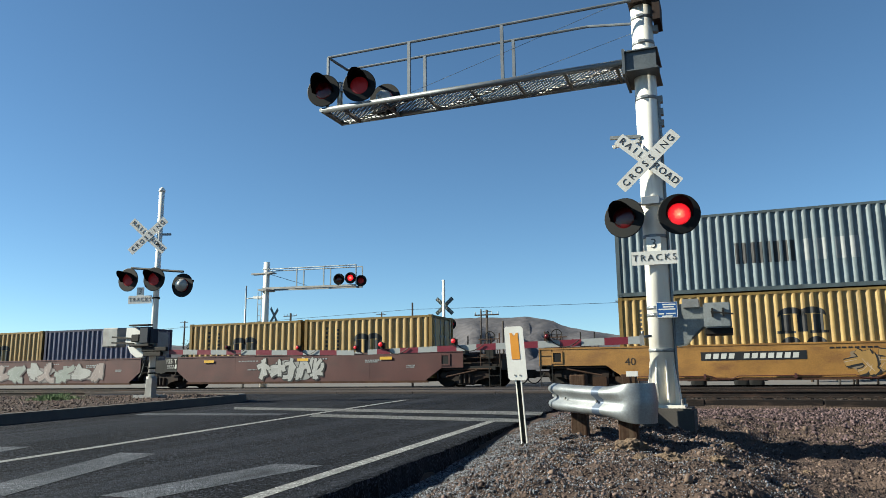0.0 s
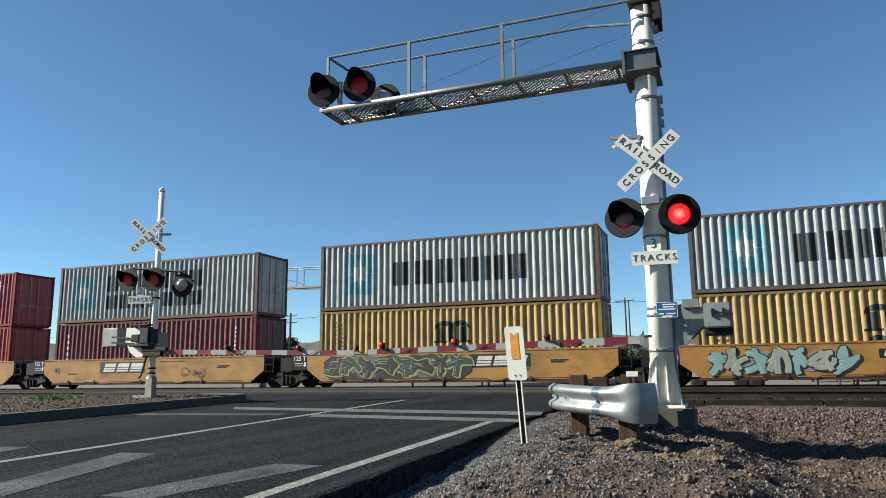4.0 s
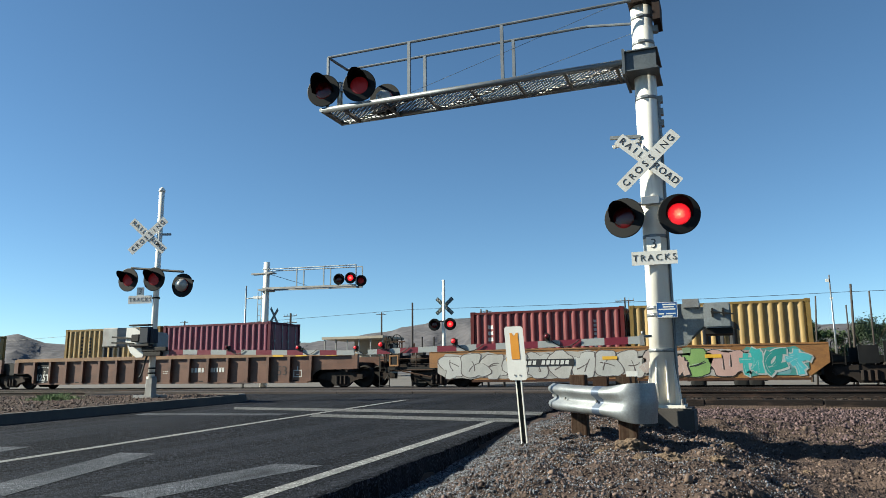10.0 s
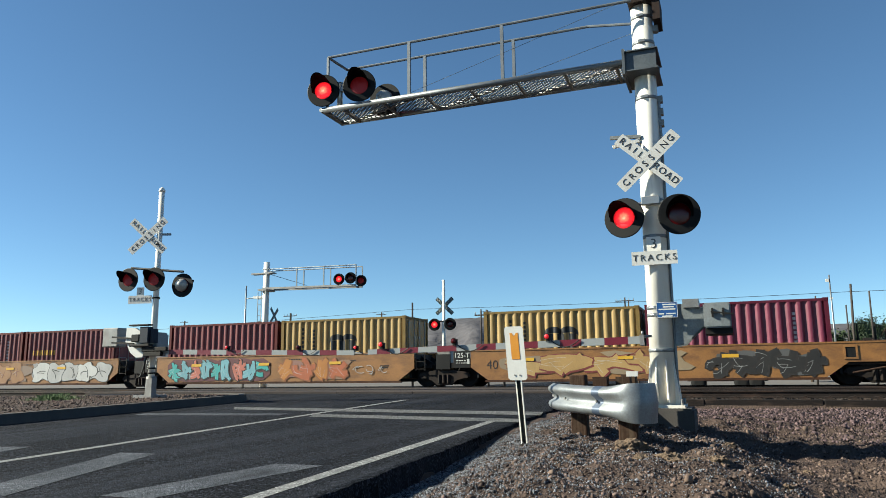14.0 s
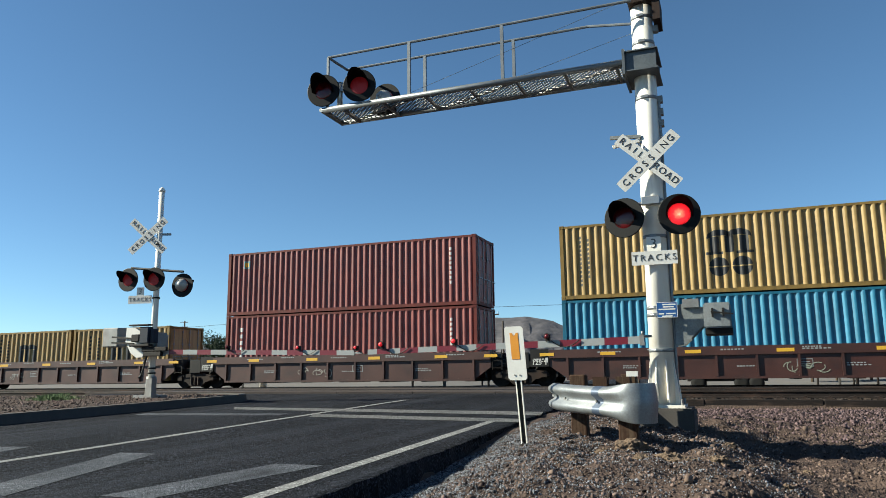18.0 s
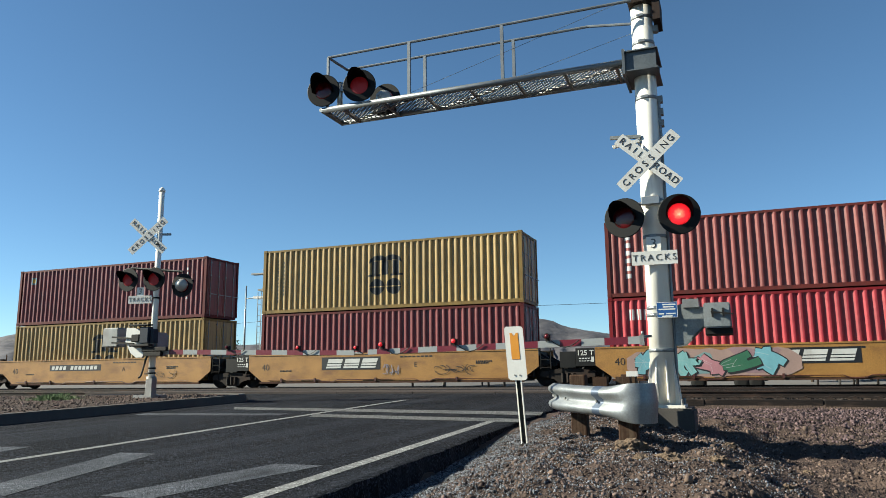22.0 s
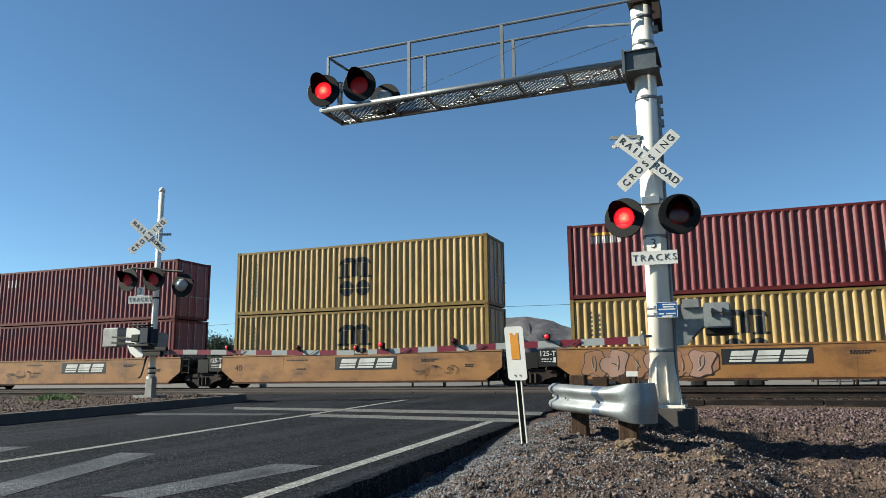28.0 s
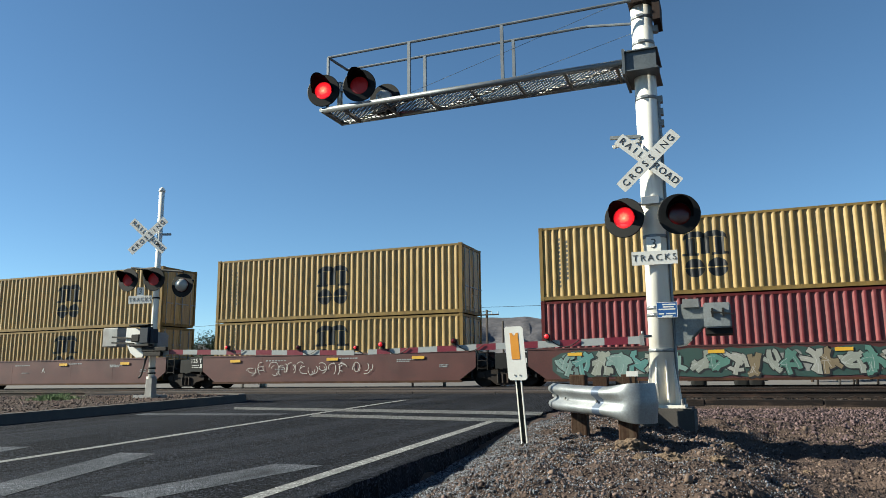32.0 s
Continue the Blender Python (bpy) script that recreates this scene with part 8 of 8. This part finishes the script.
utility_pole(-48.9, 75, 8.6, 2, 0.15)
utility_pole(-9.7, 75, 8.6, 1, 0.09)
utility_pole(-10.6, 85, 9.2, 0, 0.09)
utility_pole(-54.0, 110, 11.6, 1, 0.16)
utility_pole(-94.8, 110, 11.7, 2, 0.16)
utility_pole(-35.7, 110, 11.3, 1, 0.11)
utility_pole(4.98, 50, 5.58, 0, 0.055, 0.36, "thin leaning dark wooden pole beyond the tracks")
utility_pole(6.94, 50, 6.22, 0, 0.08, 0.2, "slightly leaning dark wooden pole beyond the tracks")
utility_pole(7.88, 50, 5.75, 0, 0.06, 0.05, "thin leaning wooden pole beyond the tracks")
utility_pole(6.58, 50, 4.96, 0, 0.05, 0.0, "thin grey post beyond the tracks")
utility_pole(-22.0, 50, 6.4, 0, 0.08, 0.0, "plain dark wooden pole beyond the tracks")
utility_pole(-15.96, 48, 5.5, 0, 0.06, 0.0, "thin grey post beyond the tracks")
utility_pole(-16.16, 50, 5.6, 1, 0.07, 0.0)
utility_pole(-13.5, 45, 4.4, 0, 0.07, 0.0, "thin dark post beyond the tracks")
wire((-70, 50, 4.55), (-22.0, 50, 5.9), 0.06, 0.014)
wire((-22.0, 50, 5.9), (6.94, 50, 5.75), 0.1, 0.014)
wire((6.94, 50, 5.75), (45, 50, 6.0), 0.12, 0.014)


def light_pole(x, y, top, arm, label):
    ob = thing("street_lamp", (x, y, 0), label, "street lamp", "lamp poles")
    b = blank()
    tube(b, (x, y, -0.2), (x, y, top), 0.075, 0.04, seg=10)
    part("pole", b, M["aluminium"], ob)
    b = blank()
    if arm:
        tube(b, (x, y, top - 0.75), (x + arm, y, top - 0.72), 0.03, seg=8)
        box(b, x + arm * 0.45, x + arm, y - 0.1, y + 0.1, top - 0.80, top - 0.66)
    else:
        box(b, x - 0.22, x - 0.04, y - 0.06, y + 0.06, top - 0.45, top - 0.25)
        box(b, x - 0.06, x + 0.08, y - 0.04, y + 0.04, top - 1.5, top - 1.38)
    part("lamp_head", b, M["sign_white"], ob)


light_pole(-26.6, 36, 6.35, 1.3, "pale metal lamp pole beyond the tracks")
light_pole(5.83, 50, 6.85, 0, "slim pale lamp pole beyond the tracks")

tree(-56, 70, 6.0, 6.5, 2600, M["leaf_dark"], 1, "dark green bushy tree beyond the tracks")
tree(-50.0, 77, 6.0, 4.4, 1800, M["leaf_dark"], 2, "dark green bushy tree beyond the tracks")
tree(5.5, 63, 5.1, 2.7, 3000, M["leaf"], 3, "green leafy tree beside the railway yard")
tree(7.5, 66, 4.6, 2.4, 1700, M["leaf"], 4, "green leafy tree beside the railway yard")
tree(9.9, 66, 5.25, 4.2, 2600, M["leaf_dark"], 5, "dark green leafy tree beside the railway yard")
tree(17.0, 80, 6.8, 7.5, 3000, M["leaf_dark"], 6, "dark green leafy tree beside the railway yard")
tree(-8.4, 72, 4.3, 3.0, 1500, M["leaf"], 7, "small green tree beyond the tracks")
tree(-68, 90, 5.0, 8.0, 2200, M["leaf_dark"], 9, "dark green bushy tree beyond the tracks")


def make_house():
    x0, x1, y0, y1 = 1.75, 6.2, 112, 120
    ob = thing("house", (4.4, 116, 0), "white gabled house with a steep dark roof", "house")
    b = blank()
    xm = 4.3
    prism_y(b, [(x0, 0), (x1, 0), (x1, 5.25), (xm, 7.7), (x0, 5.25)], y0, y1)
    part("wall", b, M["stucco"], ob)
    for xa, knee in ((x0 - 0.5, x0 + 0.9), (x1 + 0.4, x1 - 0.7)):
        b = blank()
        prism_y(b, [(xa, 5.15), (knee, 6.05), (xm, 8.25), (xm, 8.45), (knee, 6.25), (xa, 5.3)], y0 - 0.5, y1 + 0.6)
        part("roof", b, M["roof_dark"], ob)
    b = blank()
    prism_y(b, [(3.7, 6.6), (4.9, 6.6), (4.3, 7.5)], y0 - 0.06, y0 + 0.02)
    part("gable_vent", b, M["roof_dark"], ob)
    for xa in (2.3, 4.9):
        b = blank()
        box(b, xa, xa + 0.9, y0 - 0.05, y0 + 0.02, 3.4, 4.8)
        w = part("window", b, M["glass_dark"], ob)
        b = blank()
        box(b, xa - 0.08, xa + 0.98, y0 - 0.08, y0 - 0.03, 3.3, 3.4)
        part("sill", b, M["sign_white"], w)


make_house()


def make_canopy():
    ob = thing("canopy_building", (-45, 93, 0), "low beige flat-roofed shelter with open sides", "shelter")
    b = blank()
    box(b, -53.5, -44.0, 90, 97, 6.2, 6.55)
    part("roof", b, M["beige"], ob)
    b = blank()
    box(b, -51, -45, 95, 97, 0, 6.2)
    part("wall", b, M["beige"], ob)
    for k in range(6):
        xx = -53.3 + k * 1.8
        b = blank()
        box(b, xx, xx + 0.16, 90.3, 90.46, 0, 6.2)
        part("column", b, M["dull_steel"], ob)


make_canopy()


def make_truck():
    ob = thing("utility_truck", (0.6, 46, 0), "white utility truck with a folded boom, parked", "truck")
    y0, y1 = 45.0, 47.2
    b = blank()
    prism_y(b, [(-1.9, 0.9), (-0.1, 0.9), (-0.1, 2.35), (-0.9, 2.4), (-1.25, 1.75), (-1.9, 1.6)], y0, y1)
    cab = part("cab", b, M["truck_white"], ob)
    b = blank()
    prism_y(b, [(-1.12, 1.72), (-0.35, 1.72), (-0.35, 2.2), (-0.82, 2.22)], y0 - 0.01, y0 + 0.02)
    part("window", b, M["glass_dark"], cab)
    b = blank()
    box(b, 0.0, 3.1, y0, y1, 0.95, 1.75)
    part("service_body", b, M["truck_white"], ob)
    b = blank()
    tube(b, (-2.3, 46.1, 2.95), (2.4, 46.1, 2.85), 0.16, seg=10)
    part("boom", b, M["truck_white"], ob)
    b = blank()
    tube(b, (2.2, 46.1, 1.7), (2.4, 46.1, 2.85), 0.25, 0.2, seg=10)
    part("turret", b, M["truck_white"], ob)
    b = blank()
    box(b, -0.35, 0.75, 45.2, 46.8, 2.45, 3.15)
    part("bucket", b, M["truck_white"], ob)
    for xx in (-1.2, 1.5, 2.4):
        for yy in (y0 + 0.1, y1 - 0.35):
            b = blank()
            lathe(b, [(0.2, yy), (0.45, yy), (0.48, yy + 0.05), (0.48, yy + 0.2), (0.45, yy + 0.25), (0.2, yy + 0.25)], 20, "y", (xx, 0, 0.48))
            part("wheel", b, M["tyre"], ob)
    b = blank()
    box(b, -1.9, 3.1, y0 + 0.3, y1 - 0.3, 0.6, 0.95)
    part("chassis", b, M["dark_steel"], ob)
    ob.location.x -= 1.0
    ob.scale = (0.86, 0.86, 0.86)


make_truck()


def motions():
    times = [0, 2, 4, 6, 8, 10, 12, 14, 16, 18, 20, 22, 24, 26, 28, 30, 32]
    for ob, base in MOVERS:
        walk(ob, [(t, Matrix.Translation(base - Vector((travelled(t), 0, 0)))) for t in times])
    # the lens inserts turn half round on each beat: lit face out, dark face out
    for ob, at, side in FLASHERS:
        angle = 180 if side == 2 else (180 if side == 1 else 0)
        rows = [(0.0, pose(*at, 0, 0, angle))]
        beat = 1
        while side < 2 and beat * HALF < 31.8:
            exact = beat * HALF * 30
            start, whole = round(exact) - 1, 30 * round(exact / 30)
            # the turn takes a tenth of a second and is never halfway on a full second
            if start < whole < exact:
                start = whole
            elif exact <= whole < start + 3:
                start = whole - 3
            for k in range(4):
                rows.append(((start + k) / 30, pose(*at, 0, 0, angle + 60 * k)))
            angle += 180
            beat += 1
        rows.append((32.0, pose(*at, 0, 0, angle)))
        walk(ob, rows)
    # the wheelsets roll; those alike share one set of keys
    for k, x0 in enumerate((-0.89, 0.89)):
        first = WHEELS[k][0]
        at = (x0, 0, 0)
        walk(first, [(i / 30, Matrix.Translation(at) @ Matrix.Rotation(-travelled(i / 30) / 0.457, 4, "Y")) for i in range(961)])
        for other in WHEELS[k][1:]:
            other.rotation_mode = "QUATERNION"
            other.animation_data_create()
            other.animation_data.action = first.animation_data.action
            other.animation_data.action_slot = first.animation_data.action_slot


motions()
